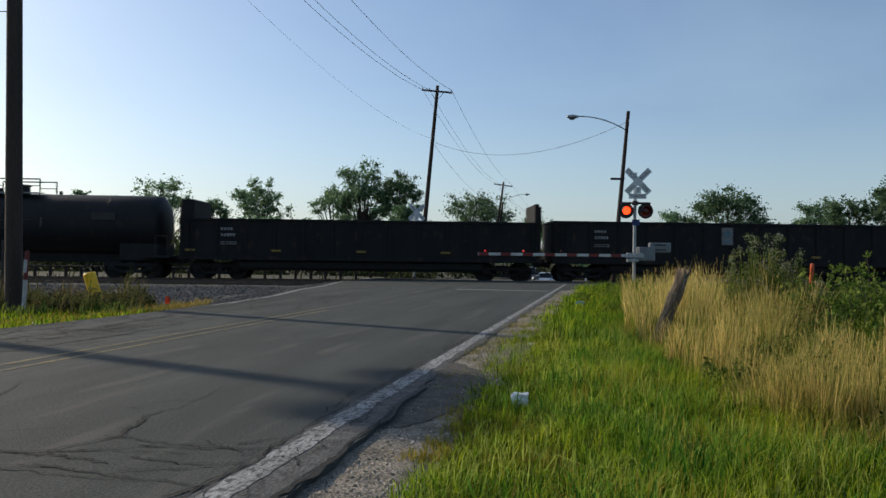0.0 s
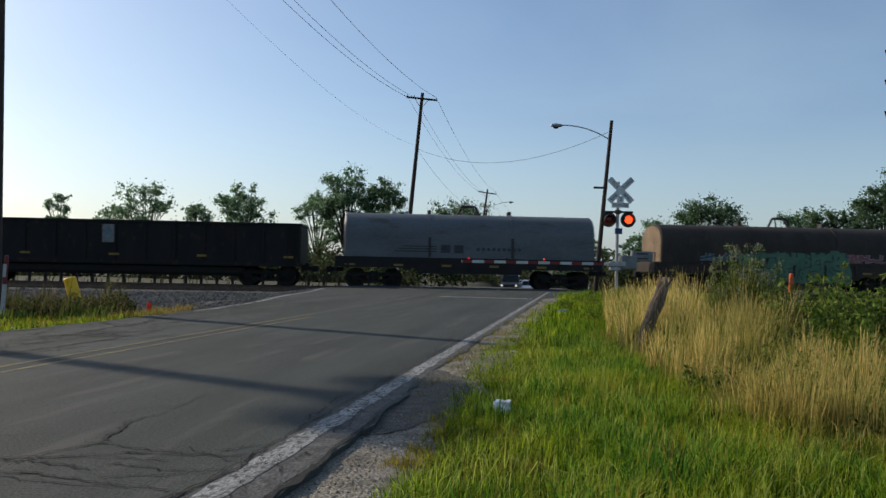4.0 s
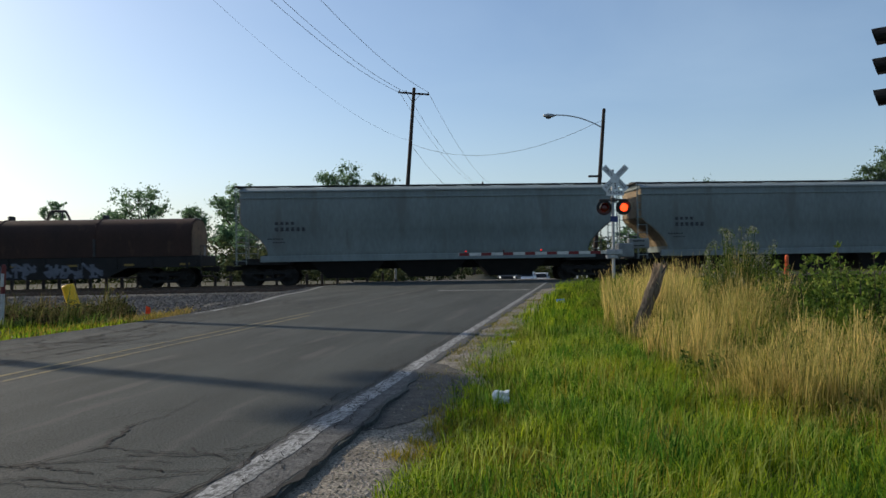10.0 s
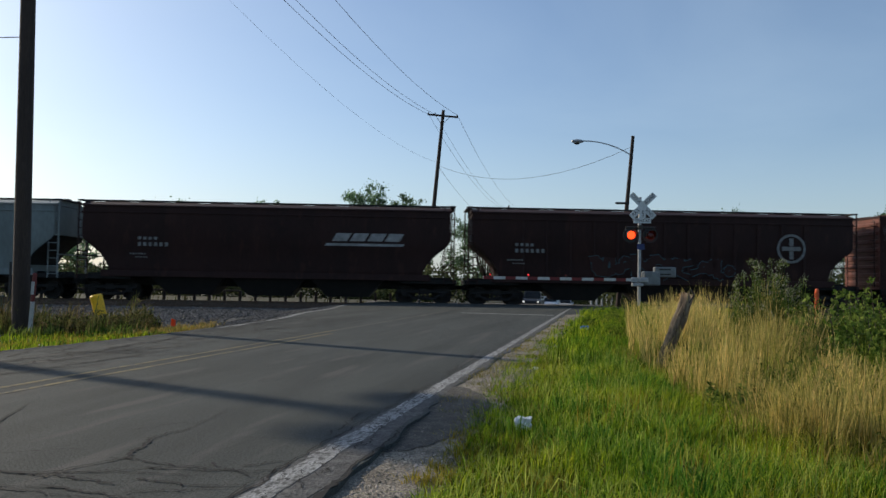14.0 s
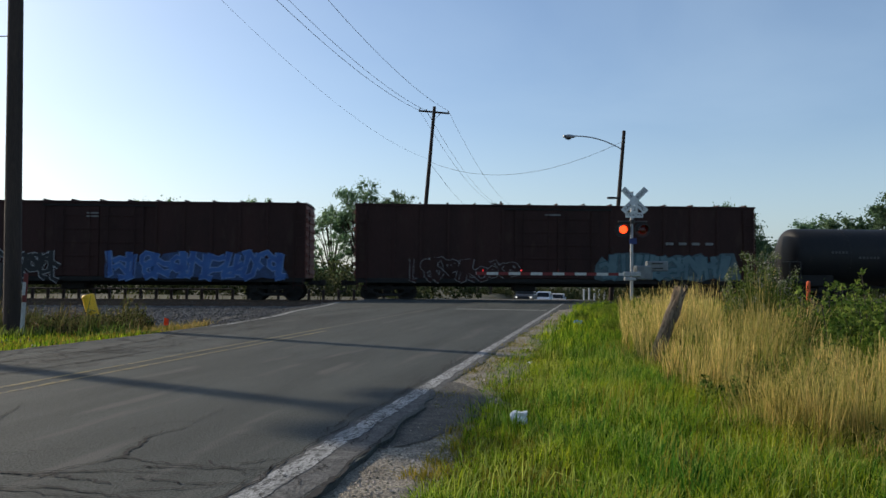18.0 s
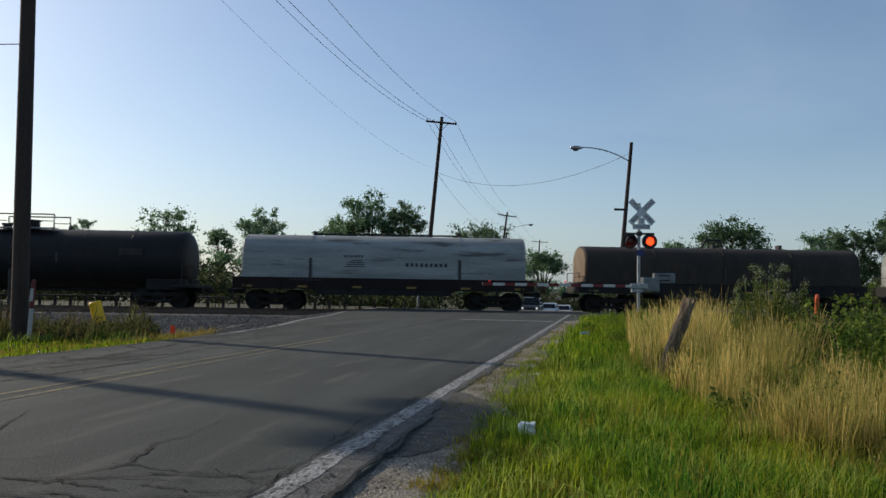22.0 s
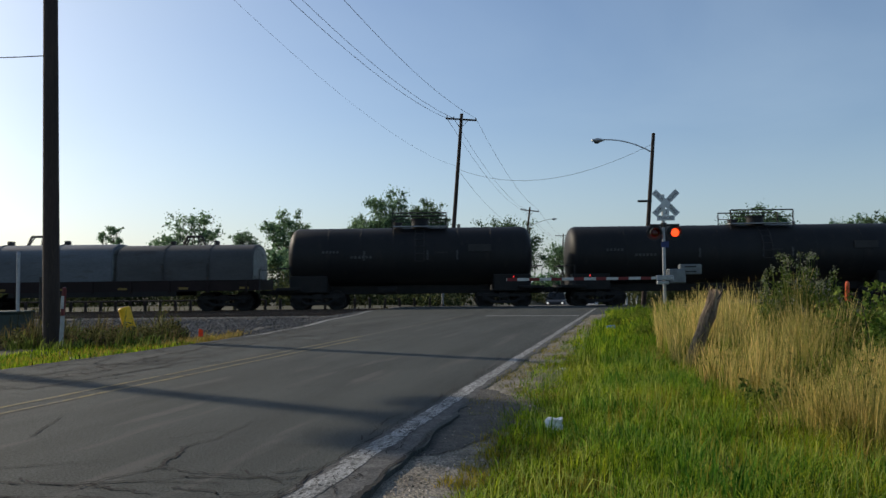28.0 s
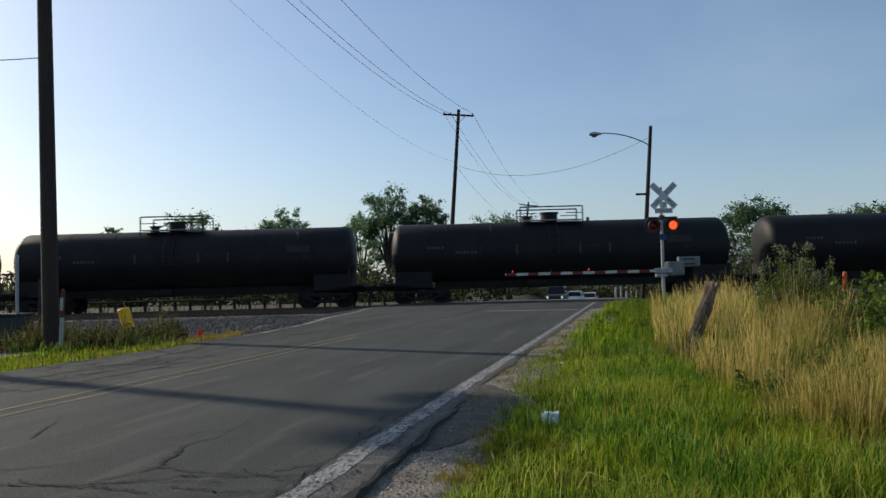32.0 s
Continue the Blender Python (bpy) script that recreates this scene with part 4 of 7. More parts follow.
def gondola(L, top, m, label, bulk=False, board=False, seed=0):
    car = thing("gondola_car", m, label, "gondola car", "freight cars")
    h, W = L / 2 - 0.3, 1.52
    for s in (-1, 1):
        part("side_wall", box(bmesh.new(), -h, h, s * W - 0.03, s * W + 0.03, 1.05, top, 0.01), GON_BLACK, car, "black steel gondola side")
        part("top_chord", box(bmesh.new(), -h - 0.05, h + 0.05, s * W - 0.09, s * W + 0.09, top - 0.02, top + 0.1, 0.02), GON_BLACK, car)
        part("side_sill", box(bmesh.new(), -h - 0.1, h + 0.1, s * W - 0.08, s * W + 0.08, 0.92, 1.12, 0.02), GON_BLACK, car)
    for k in (-1, 1):
        part("end_wall", box(bmesh.new(), k * h - 0.04, k * h + 0.04, -W + 0.04, W - 0.04, 1.1, top - 0.03, 0.01), GON_BLACK, car)
        part("end_chord", box(bmesh.new(), k * h - 0.08, k * h + 0.08, -W + 0.1, W - 0.1, top - 0.02, top + 0.1, 0.02), GON_BLACK, car)
    part("floor_pan", box(bmesh.new(), -h + 0.05, h - 0.05, -W + 0.1, W - 0.1, 1.0, 1.1), UNDER, car)
    part("tub", box(bmesh.new(), -h + 2.6, h - 2.6, -W + 0.2, W - 0.2, 0.45, 1.0, 0.15), UNDER, car)
    rib = bmesh.new()
    box(rib, -0.07, 0.07, -0.07, 0.0, 1.08, top - 0.02, 0.015)
    me = solid(rib, "rib", GON_BLACK)
    n = 13
    for i in range(n):
        for s in (-1, 1):
            part("rib", me, None, car, m=pose(-h + 0.35 + i * (2 * h - 0.7) / (n - 1), s * (W + 0.03), 0, 0, 0, 0 if s < 0 else 180))
    if bulk:
        for k in (-1, 1):
            deep = 0.60 if k < 0 else 0.20
            x0 = -h + 0.03 if k < 0 else h - 0.03 - 2 * deep * 0.5
            bk = part("bulkhead", box(bmesh.new(), x0, x0 + deep, -W, W, top + 0.1, top + 0.98, 0.03), GON_BLACK, car, "tall dark end bulkhead")
            for y in (-0.9, 0, 0.9):
                part("stiffener", box(bmesh.new(), k * (h + 0.1) - 0.06, k * (h + 0.1) + 0.06, y - 0.08, y + 0.08, 1.2, top + 0.9), GON_BLACK, bk)
    if board:
        bm = bmesh.new()
        box(bm, -0.55, -0.02, -W - 0.11, -W - 0.09, top - 0.95, top - 0.12, 0.005)
        part("placard", bm, MARKING, car, "white square placard with a pale blue mark")
        bm = bmesh.new()
        bmesh.ops.create_circle(bm, cap_ends=True, segments=18, radius=0.17, matrix=Matrix.Translation((-0.285, -W - 0.115, top - 0.45)) @ Matrix.Rotation(radians(90), 4, "X"))
        box(bm, -0.45, -0.12, -W - 0.118, -W - 0.112, top - 0.86, top - 0.72)
        part("emblem", bm, G_CYAN, car)
    writing(car, -h + 1.9, top - 0.45, -W - 0.105, [(0, 0.19, 0.7, 4), (0.02, 0.19, 0.8, 5), (0, 0.06, 0.9, 7), (0, 0.06, 0.9, 6)], BRIGHT_MARK)
    reflectors(car, L, -W - 0.105, 1.32, 5)
    for k in (-1, 1):
        part("ladder", ladder(bmesh.new(), k * (h - 0.35) - 0.2, -W - 0.12, 0.6, top, 0.4), GON_BLACK, car)
    running_gear(car, L)
    return car


def hood_section(x, W, z0, z1, round_k):
    pts = [(x, -W, z0), (x, -W, z0 + (z1 - z0) * round_k)]
    zc, rr = z0 + (z1 - z0) * round_k, (z1 - z0) * (1 - round_k)
    for i in range(1, 12):
        a = math.pi * i / 12
        c, s = math.cos(a), math.sin(a)
        pts.append((x, -W * math.copysign(abs(c) ** 0.8, c), zc + rr * abs(s) ** 0.8))
    pts += [(x, W, zc), (x, W, z0)]
    return pts


def hood(car, x0, x1, z0, z1, material, label, bracket=True, seams=1, frame_top=True, end_material=None):
    W = 1.5
    secs = [hood_section(x0, W - 0.05, z0, z1 - 0.05, 0.45), hood_section(x0 + 0.06, W, z0, z1, 0.45)]
    n = 4
    for i in range(1, n):
        secs.append(hood_section(x0 + (x1 - x0) * i / n, W, z0, z1, 0.45))
    secs += [hood_section(x1 - 0.06, W, z0, z1, 0.45), hood_section(x1, W - 0.05, z0, z1 - 0.05, 0.45)]
    hd = part("hood", loft(secs), material, car, label, smooth=True)
    if end_material:
        for x in (x0, x1):
            ring = hood_section(x, W - 0.08, z0 + 0.03, z1 - 0.09, 0.45)
            part("hood_end", loft([[(p[0] - 0.012, p[1], p[2]) for p in ring], [(p[0] + 0.012, p[1], p[2]) for p in ring]]), end_material, hd, "end sheet of the hood, sunlight painted into its colour")
    bm = bmesh.new()
    if isinstance(seams, tuple):
        xs = [x0, *seams, x1]
        part("top_rail", box(bmesh.new(), seams[0], seams[-1], -0.07, 0.07, z1 + 0.03, z1 + 0.11, 0.01), DARK_STEEL, hd)
    else:
        xs = [x0 + 0.05 + (x1 - x0 - 0.1) * i / (seams + 1) for i in range(seams + 2)]
    for x in xs[1:-1]:
        ring = hood_section(x, W + 0.03, z0, z1 + 0.03, 0.45)
        ring2 = [(p[0] + 0.08, p[1], p[2]) for p in ring]
        b2 = loft([ring, ring2])
        tmp = bpy.data.meshes.new("tmp")
        b2.to_mesh(tmp)
        b2.free()
        bm.from_mesh(tmp)
        bpy.data.meshes.remove(tmp)
    box(bm, x0, x1, -W - 0.03, -W + 0.02, z0 - 0.02, z0 + 0.1)
    part("hood_band", bm, material, hd)
    if bracket:
        for x in xs[1:-1]:
            bm = box(bmesh.new(), x - 0.05, x + 0.13, -0.2, 0.2, z1 - 0.02, z1 + 0.2, 0.02)
            part("lifting_lug", bm, DARK_STEEL, hd)
            bm = box(bmesh.new(), x - 0.02, x + 0.10, -1.56, -1.5, 1.5, 1.5 + (z1 - 1.5) * 0.45, 0.01)
            part("guide_bar", bm, DARK_STEEL, hd)
    if frame_top:
        bm = bmesh.new()
        c = (x0 + x1) / 2
        pipe(bm, [(c - 0.55, 0, z1 - 0.02), (c - 0.35, 0, z1 + 0.42), (c + 0.35, 0, z1 + 0.42), (c + 0.55, 0, z1 - 0.02)], 0.06)
        pipe(bm, [(c - 0.3, -0.3, z1 - 0.02), (c - 0.2, 0, z1 + 0.40)], 0.04)
        pipe(bm, [(c + 0.3, -0.3, z1 - 0.02), (c + 0.2, 0, z1 + 0.40)], 0.04)
        part("lifting_frame", bm, DARK_STEEL, hd, "dark lifting bracket on top")
    return hd


def coil_car(L, top, m, label, hoods, sill=None, sill_mat=None, hood_z=1.5, belly=False, frame_top=True, seams=2, clamps=None):
    car = thing("coil_car", m, label, "coil car", "freight cars")
    sill_mat = sill_mat or UNDER
    bm = bmesh.new()
    h = L / 2
    box(bm, -h + 0.1, h - 0.1, -1.5, 1.5, 0.98, hood_z - 0.01, 0.03)
    # fish-belly sides
    for s in (-1, 1):
        low = 0.50 if belly else 0.74
        base = 0.98
        if not belly:  # a separate dark skirt instead of a painted belly
            part("belly_skirt", box(bmesh.new(), -h + 4.0, h - 4.0, s * 1.5 - 0.03, s * 1.5 + 0.03, low, 1.0, 0.01), UNDER, car)
            low = base - 0.004
        pts = [(-h + 0.3, 0.98), (-h + 3.4, 0.98), (-h + 4.4, low), (h - 4.4, low), (h - 3.4, 0.98), (h - 0.3, 0.98), (h - 0.3, hood_z - 0.05), (-h + 0.3, hood_z - 0.05)]
        y0, y1 = s * 1.54, s * 1.46
        a = [bm.verts.new((x, y0, z)) for x, z in pts]
        b = [bm.verts.new((x, y1, z)) for x, z in pts]
        bm.faces.new(a)
        bm.faces.new(b)
        for i in range(len(pts)):
            bm.faces.new((a[i], a[(i + 1) % 8], b[(i + 1) % 8], b[i]))
    part("deck", bm, sill_mat, car, "deep dark side sill")
    me = solid(box(bmesh.new(), -0.06, 0.06, -1.6, -1.53, 0.9, hood_z - 0.03, 0.01), "stake_pocket", sill_mat)
    for i in range(9):
        part("stake_pocket", me, None, car, m=pose(-h + 0.7 + i * (L - 1.4) / 8, 0, 0))
    for x0, x1, t, mt, lb in hoods:
        # each hood gets a lighter end material as painted sunlight
        hood(car, x0, x1, hood_z, t, mt, lb, True, clamps if clamps else seams, frame_top, {HOOD_DRAB: HOOD_LIT_END, HOOD_BROWN: HOOD_LIT_END, HOOD_WHITE: SIGN_WHITE, HOOD_GREY: HOOD_WHITE, HOOD_DULL: HOOD_WHITE}.get(mt))
    reflectors(car, L, -1.545, 1.06, 6)
    for k in (-1, 1):
        bm = bmesh.new()
        x = k * (h - 0.1)
        for y in (-1.45, 1.45):
            rod(bm, (x, y, 0.6), (x, y, 1.95), 0.022)
        rod(bm, (x, -1.45, 1.95), (x, 1.45, 1.95), 0.02)
        part("end_rail", bm, DARK_STEEL, car)
    part("brake_post", rod(bmesh.new(), (h - 0.15, -0.5, 1.3), (h - 0.15, -0.5, 2.0), 0.03), STEEL, car)
    running_gear(car, L)
    return car


def hopper_car(L, top, m, label, body_mat, end_mat=None, bar=False, seed=0, cage=None, mark=None, ribs=False):
    car = thing("covered_hopper_car", m, label, "hopper car", "freight cars")
    h = L / 2 - 0.55
    eave = top - 0.28
    half = [(h - 1.22, 1.22), (h - 1.24, 1.62), (h - 1.12, 1.90), (h - 0.86, 2.22), (h - 0.48, 2.56), (h - 0.12, 2.84), (h, 3.02), (h, eave)]
    side = [(-x, z) for x, z in half] + half[::-1]
    secs = []
    for y, k in ((-1.60, 0.0), (-1.55, 1.0), (1.55, 1.0), (1.60, 0.0)):
        # the side bulges: its lower and end edges draw in
        d = 0.10 * (1 - k)
        secs.append([(x - math.copysign(d, x), y * (1.0 if z > 1.5 else 0.93), z + (d * 0.5 if z < 1.5 else 0)) for x, z in side])
    body = part("body", loft(secs), body_mat, car, "", smooth=True)
    bm = bmesh.new()
    roof = loft([[(x, -1.62, eave), (x, -1.62, eave + 0.06), (x, -0.9, top - 0.03), (x, 0, top), (x, 0.9, top - 0.03), (x, 1.62, eave + 0.06), (x, 1.62, eave)] for x in (-h - 0.08, h + 0.08)])
    part("roof", roof, body_mat, car)
    part("side_rail", box(bm, -h - 0.02, h + 0.02, -1.65, -1.6, eave - 0.32, eave - 0.25, 0.01), body_mat, car)
    part("eave", box(bmesh.new(), -h - 0.02, h + 0.02, -1.66, -1.6, eave - 0.02, eave + 0.03, 0.01), body_mat, car)
    part("side_sill", box(bmesh.new(), -h + 0.9, h - 0.9, -1.57, -1.46, 1.12, 1.42, 0.02), body_mat, car)
    if ribs:
        rb = bmesh.new()
        box(rb, -0.05, 0.05, -0.06, 0, 1.45, eave - 0.3, 0.01)
        me = solid(rb, "side_post", body_mat)
        for i in range(13):
            x = -h + 2.4 + i * (2 * h - 4.8) / 12
            part("side_post", me, None, car, m=pose(x, -1.6, 0))
    # running board, hatches
    rm = WALKWAY
    for y in (-0.75, 0.35):
        part("running_board", box(bmesh.new(), -h - 0.24, h + 0.24, y, y + 0.4, top + 0.03, top + 0.08), rm, car)
    for k in (-1, 1):
        part("end_board", box(bmesh.new(), k * (h + 0.13) - 0.14, k * (h + 0.13) + 0.14, -1.5, 1.5, top - 0.03, top + 0.02), rm, car)
    me = solid(box(bmesh.new(), -0.5, 0.5, -0.28, 0.28, top - 0.02, top + 0.1, 0.03), "hatch", body_mat)
    for i in range(10):
        part("hatch", me, None, car, m=pose(-h + 1.0 + i * (2 * h - 2) / 9, 0, 0))
    # end slope sheet and cage; left sheets painted sunlit, right slope sheet painted shaded
    em = end_mat or body_mat
    for k in (-1, 1):
        bm = bmesh.new()
        box(bm, k * (L / 2 - 1.5) - 1.3, k * (L / 2 - 1.5) + 1.3, -1.45, 1.45, 1.0, 1.2, 0.02)
        part("end_deck", bm, UNDER, car)
        x = k * (L / 2 - 0.35)
        for y in (-1.5, 1.5):
            bm = bmesh.new()
            rod(bm, (x, y, 1.0), (x, y, top - 0.05), 0.035, seg=6)
            rod(bm, (x - k * 0.45, y, 1.0), (x - k * 0.45, y, top - 0.05), 0.025, seg=6)
            for i in range(9):
                z = 1.2 + i * 0.36
                rod(bm, (x, y, z), (x - k * 0.45, y, z), 0.02, seg=5)
            part("end_ladder", bm, cage or body_mat, car, "end ladder and posts")
        part("end_bar", rod(bmesh.new(), (x, -1.5, 2.1), (x, 1.5, 2.1), 0.03, seg=6), cage or body_mat, car)
        bm = bmesh.new()
        box(bm, k * (h + 0.02) - 0.015, k * (h + 0.02) + 0.015, -1.5, 1.5, 3.02, eave - 0.05, 0.01)
        part("end_sheet", bm, em if k < 0 else body_mat, car)
        edge = [(x + 0.03, z - 0.02) for x, z in half[1:7]]
        part("slope_sheet", loft([[(k * x, y, z) for x, z in edge] + [(k * (x - 0.06), y, z) for x, z in edge[::-1]] for y in (-1.53, 1.53)]), em if k < 0 else UNDER, car)
    part("centre_sill", box(bmesh.new(), -L / 2 + 0.4, L / 2 - 0.4, -0.45, 0.45, 0.72, 1.3, 0.02), UNDER, car)
    # outlets
    for i in range(3):
        x = (i - 1) * (L - 7.0) / 3
        sec = [[(x - a, -b, z), (x + a, -b, z), (x + a, b, z), (x - a, b, z)] for a, b, z in (((L - 7) / 6, 1.4, 1.3), (1.15, 0.9, 0.5), (1.0, 0.8, 0.32))]
        part("outlet", loft(sec), UNDER, car)
    writing(car, -h + (1.6 if mark else 2.0 if ribs else 2.6), 2.85, -1.612 if not ribs else -1.668, [(0, 0.2, 1.15, 4), (0, 0.26, 1.75, 6), (-0.35, 0.1, 0.9, 6), (-0.1, 0.08, 0.7, 5)], mark or MARKING)
    if bar:
        # a broad slanted emblem with an underline
        bm = bmesh.new()
        x0 = h - 5.53
        for i in range(4):
            vs = [(x0 + i * 0.82, -1.613, 2.95), (x0 + i * 0.82 + 0.7, -1.613, 2.95), (x0 + i * 0.82 + 0.92, -1.613, 3.32), (x0 + i * 0.82 + 0.22, -1.613, 3.32)]
            bm.faces.new([bm.verts.new(v) for v in vs])
        vs = [(x0 - 0.35, -1.613, 2.72), (x0 + 3.3, -1.613, 2.72), (x0 + 3.4, -1.613, 2.84), (x0 - 0.25, -1.613, 2.84)]
        bm.faces.new([bm.verts.new(v) for v in vs])
        part("emblem", bm, BRIGHT_MARK, car, "white slanted wordmark blocks over a bar")
    running_gear(car, L, 1.75)
    return car


def boxcar(L, top, m, label, seed=0):
    car = thing("boxcar", m, label, "boxcar", "freight cars")
    h = L / 2 - 0.35
    bm = bmesh.new()
    box(bm, -h, h, -1.52, 1.52, 1.05, top - 0.12, 0.02)
    part("body", bm, BOX_BROWN, car, "oxide-brown boxcar walls")
    roof = loft([[(x, -1.58, top - 0.13), (x, -1.56, top - 0.05), (x, 0, top), (x, 1.56, top - 0.05), (x, 1.58, top - 0.13)] for x in (-h - 0.05, h + 0.05)])
    part("roof", roof, BOX_BROWN, car)
    me = solid(box(bmesh.new(), -0.04, 0.04, -1.5, 1.5, top - 0.06, top + 0.03), "roof_rib", BOX_BROWN)
    for i in range(15):
        part("roof_rib", me, None, car, m=pose(-h + 0.4 + i * (2 * h - 0.8) / 14, 0, 0))
    rb = bmesh.new()
    box(rb, -0.07, 0.07, -0.06, 0, 1.1, top - 0.2, 0.015)
    me = solid(rb, "side_post", BOX_BROWN)
    for i in range(15):
        x = -h + 0.5 + i * (2 * h - 1.0) / 14
        if abs(x) > 2.2:
            part("side_post", me, None, car, m=pose(x, -1.52, 0))
    for x in (-1.02, 1.02):
        bm = bmesh.new()
        box(bm, x - 1.0, x + 1.0, -1.60, -1.53, 1.12, top - 0.32, 0.015)
        for i in range(5):
            z = 1.4 + i * 0.62
            box(bm, x - 0.92, x + 0.92, -1.63, -1.6, z, z + 0.1, 0.01)
        for dx in (-0.6, 0.6):
            rod(bm, (x + dx, -1.66, 1.15), (x + dx, -1.66, top - 0.35), 0.025, seg=6)
        part("plug_door", bm, BOX_BROWN, car, "ribbed sliding door with locking rods")
    bm = bmesh.new()
    box(bm, -h, h, -1.56, -1.5, 0.88, 1.1, 0.01)
    box(bm, -h, h, 1.5, 1.56, 0.88, 1.1, 0.01)
    box(bm, -2.6, 2.6, -1.62, -1.56, 0.95, 1.06)
    box(bm, -2.6, 2.6, -1.62, -1.56, top - 0.3, top - 0.22)
    box(bm, -h + 0.3, h - 0.3, -0.3, 0.3, 0.7, 1.05)
    box(bm, -2.0, -0.9, -0.9, 0.2, 0.5, 0.9, 0.05)
    part("underframe", bm, UNDER, car)
    # end walls and ribs carry painted-in sunlight, brighter than the sides
    me = solid(box(bmesh.new(), -0.09, 0.09, -1.4, 1.4, 0, 0.2, 0.03), "end_corrugation", BOX_LIT_END)
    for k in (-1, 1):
        part("end_wall", box(bmesh.new(), k * (h + 0.015) - 0.012, k * (h + 0.015) + 0.012, -1.5, 1.5, 1.08, top - 0.15, 0.005), BOX_LIT_END, car, "corrugated end wall with sunlight painted into its red")
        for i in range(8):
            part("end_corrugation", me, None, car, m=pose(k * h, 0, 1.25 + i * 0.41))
        part("ladder", ladder(bmesh.new(), k * (h - 0.3) - 0.22, -1.60, 0.55, top - 0.4, 0.44, 10), BOX_BROWN, car)
        bm = bmesh.new()
        for y in (-1.3,):
            rod(bm, (k * (h + 0.16), y, 1.2), (k * (h + 0.16), y, top - 0.3), 0.022, seg=5)
            for i in range(9):
                rod(bm, (k * (h + 0.16), y, 1.3 + i * 0.36), (k * (h + 0.16), y + 0.4, 1.3 + i * 0.36), 0.018, seg=5)
        part("end_ladder", bm, BOX_BROWN, car)
    running_gear(car, L, 1.9)
    return car


# front to back: kind, nose and tail on the track at the start, height over the rail
def car_pose(a, b):
    c = (a + b) / 2
    p = track_point(c, 0, RAIL_Z)
    return pose(p.x, p.y, p.z, 0, 0, TRACK_TURN)


CARS = []


def add(ob, a, b):
    CARS.append((ob, (a + b) / 2))
    return ob


def build_train():
    def span(a, b):
        return b - a + 2 * 0.35, car_pose(a, b)

    a, b = -28.8, -13.2
    L, m = span(a, b)
    add(tank_car(L, 3.95, m, "black tank car with top guard rail", 0.6), a, b)
    a, b = -12.3, 4.4
    L, m = span(a, b)
    add(gondola(L, 2.75, m, "black open gondola with tall end bulkheads", bulk=True), a, b)
    a, b = 5.2, 22.2
    L, m = span(a, b)
    add(gondola(L, 2.85, m, "black ribbed gondola with a white placard", board=True), a, b)
    a, b = 23.25, 40.0
    L, m = span(a, b)
    add(gondola(L, 2.85, m, "black ribbed gondola with a white placard", board=True), a, b)
    a, b = 41.95, 54.15
    L, m = span(a, b)
    c = add(coil_car(L, 3.6, m, "coil car under one dull grey rounded hood", [(-L / 2 + 0.5, L / 2 - 0.5, 3.62, HOOD_GREY, "dull grey rounded hood")]), a, b)
    bm = bmesh.new()
    for i in range(3):
        box(bm, -3.6 + i * 0.2, -1.6, -1.512, -1.505, 1.75 + i * 0.12, 1.80 + i * 0.12)
    for i in range(2):
        box(bm, -1.4 + i * 0.62, -0.95 + i * 0.62, -1.512, -1.505, 1.72, 2.1)
    part("emblem", bm, DARK_MARK, c, "faded dark emblem stripes")
    writing(c, 0.3, 1.85, -1.508, [(0, 0.2, 2.6, 9)], DARK_MARK)
    a, b = 57.2, 70.35
    L, m = span(a, b)
    c = add(coil_car(L, 3.35, m, "drab brown coil car with mint green graffiti", [(-L / 2 + 0.4, L / 2 - 0.4, 3.38, HOOD_DRAB, "drab brown rounded hood")], sill_mat=HOOD_DRAB, belly=True), a, b)
    mist(c, -2.6, 2.9, 0.56, 2.15, -1.549, G_GREEN, 5)
    graffiti(c, -2.5, 2.7, 1.26, 2.12, -1.556, G_GREEN, DARK_MARK, 6, 3)
    graffiti(c, -2.7, 2.5, 0.60, 1.30, -1.556, G_GREEN, DARK_MARK, 6, 4)
    graffiti(c, -4.6, -2.8, 1.5, 2.0, -1.51, G_TEAL, G_WHITE, 3, 6)
    graffiti(c, 2.7, 4.3, 1.55, 2.05, -1.51, G_PINK, G_WHITE, 3, 7)
    a, b = 72.1, 89.2
    L, m = span(a, b)
    add(gondola(L, 2.42, m, "low black gondola with white stencils"), a, b)
    a, b = 91.15, 104.7
    L, m = span(a, b)
    c = add(coil_car(L, 3.3, m, "rust-brown coil car with white graffiti on its sill", [(-L / 2 + 0.5, L / 2 - 0.5, 3.3, HOOD_BROWN, "rust-brown rounded hood")], belly=True), a, b)
    graffiti(c, -3.0, -0.4, 0.55, 1.2, -1.545, G_GREY, DARK_MARK, 5, 11)
    graffiti(c, 0.0, 2.6, 0.55, 1.2, -1.545, G_GREY, DARK_MARK, 5, 12)
    for a, b in ((106.6, 124.6), (125.6, 143.35)):
        L, m = span(a, b)
        add(hopper_car(L, 4.68, m, "light grey covered hopper car, its left end painted as if sunlit", HOP_GREY, HOP_LIT_END, mark=DARK_MARK), a, b)
    a, b = 144.25, 161.77
    L, m = span(a, b)
    add(hopper_car(L, 4.68, m, "oxide-brown covered hopper car with a white wordmark", HOP_BROWN, None, bar=True), a, b)
    a, b = 162.45, 181.1
    L, m = span(a, b)
    c = add(hopper_car(L, 4.68, m, "oxide-brown covered hopper car with round emblem and teal graffiti", HOP_BROWN, BOX_BROWN, ribs=True), a, b)
    bm = bmesh.new()
    x, z = L / 2 - 3.6, 2.95
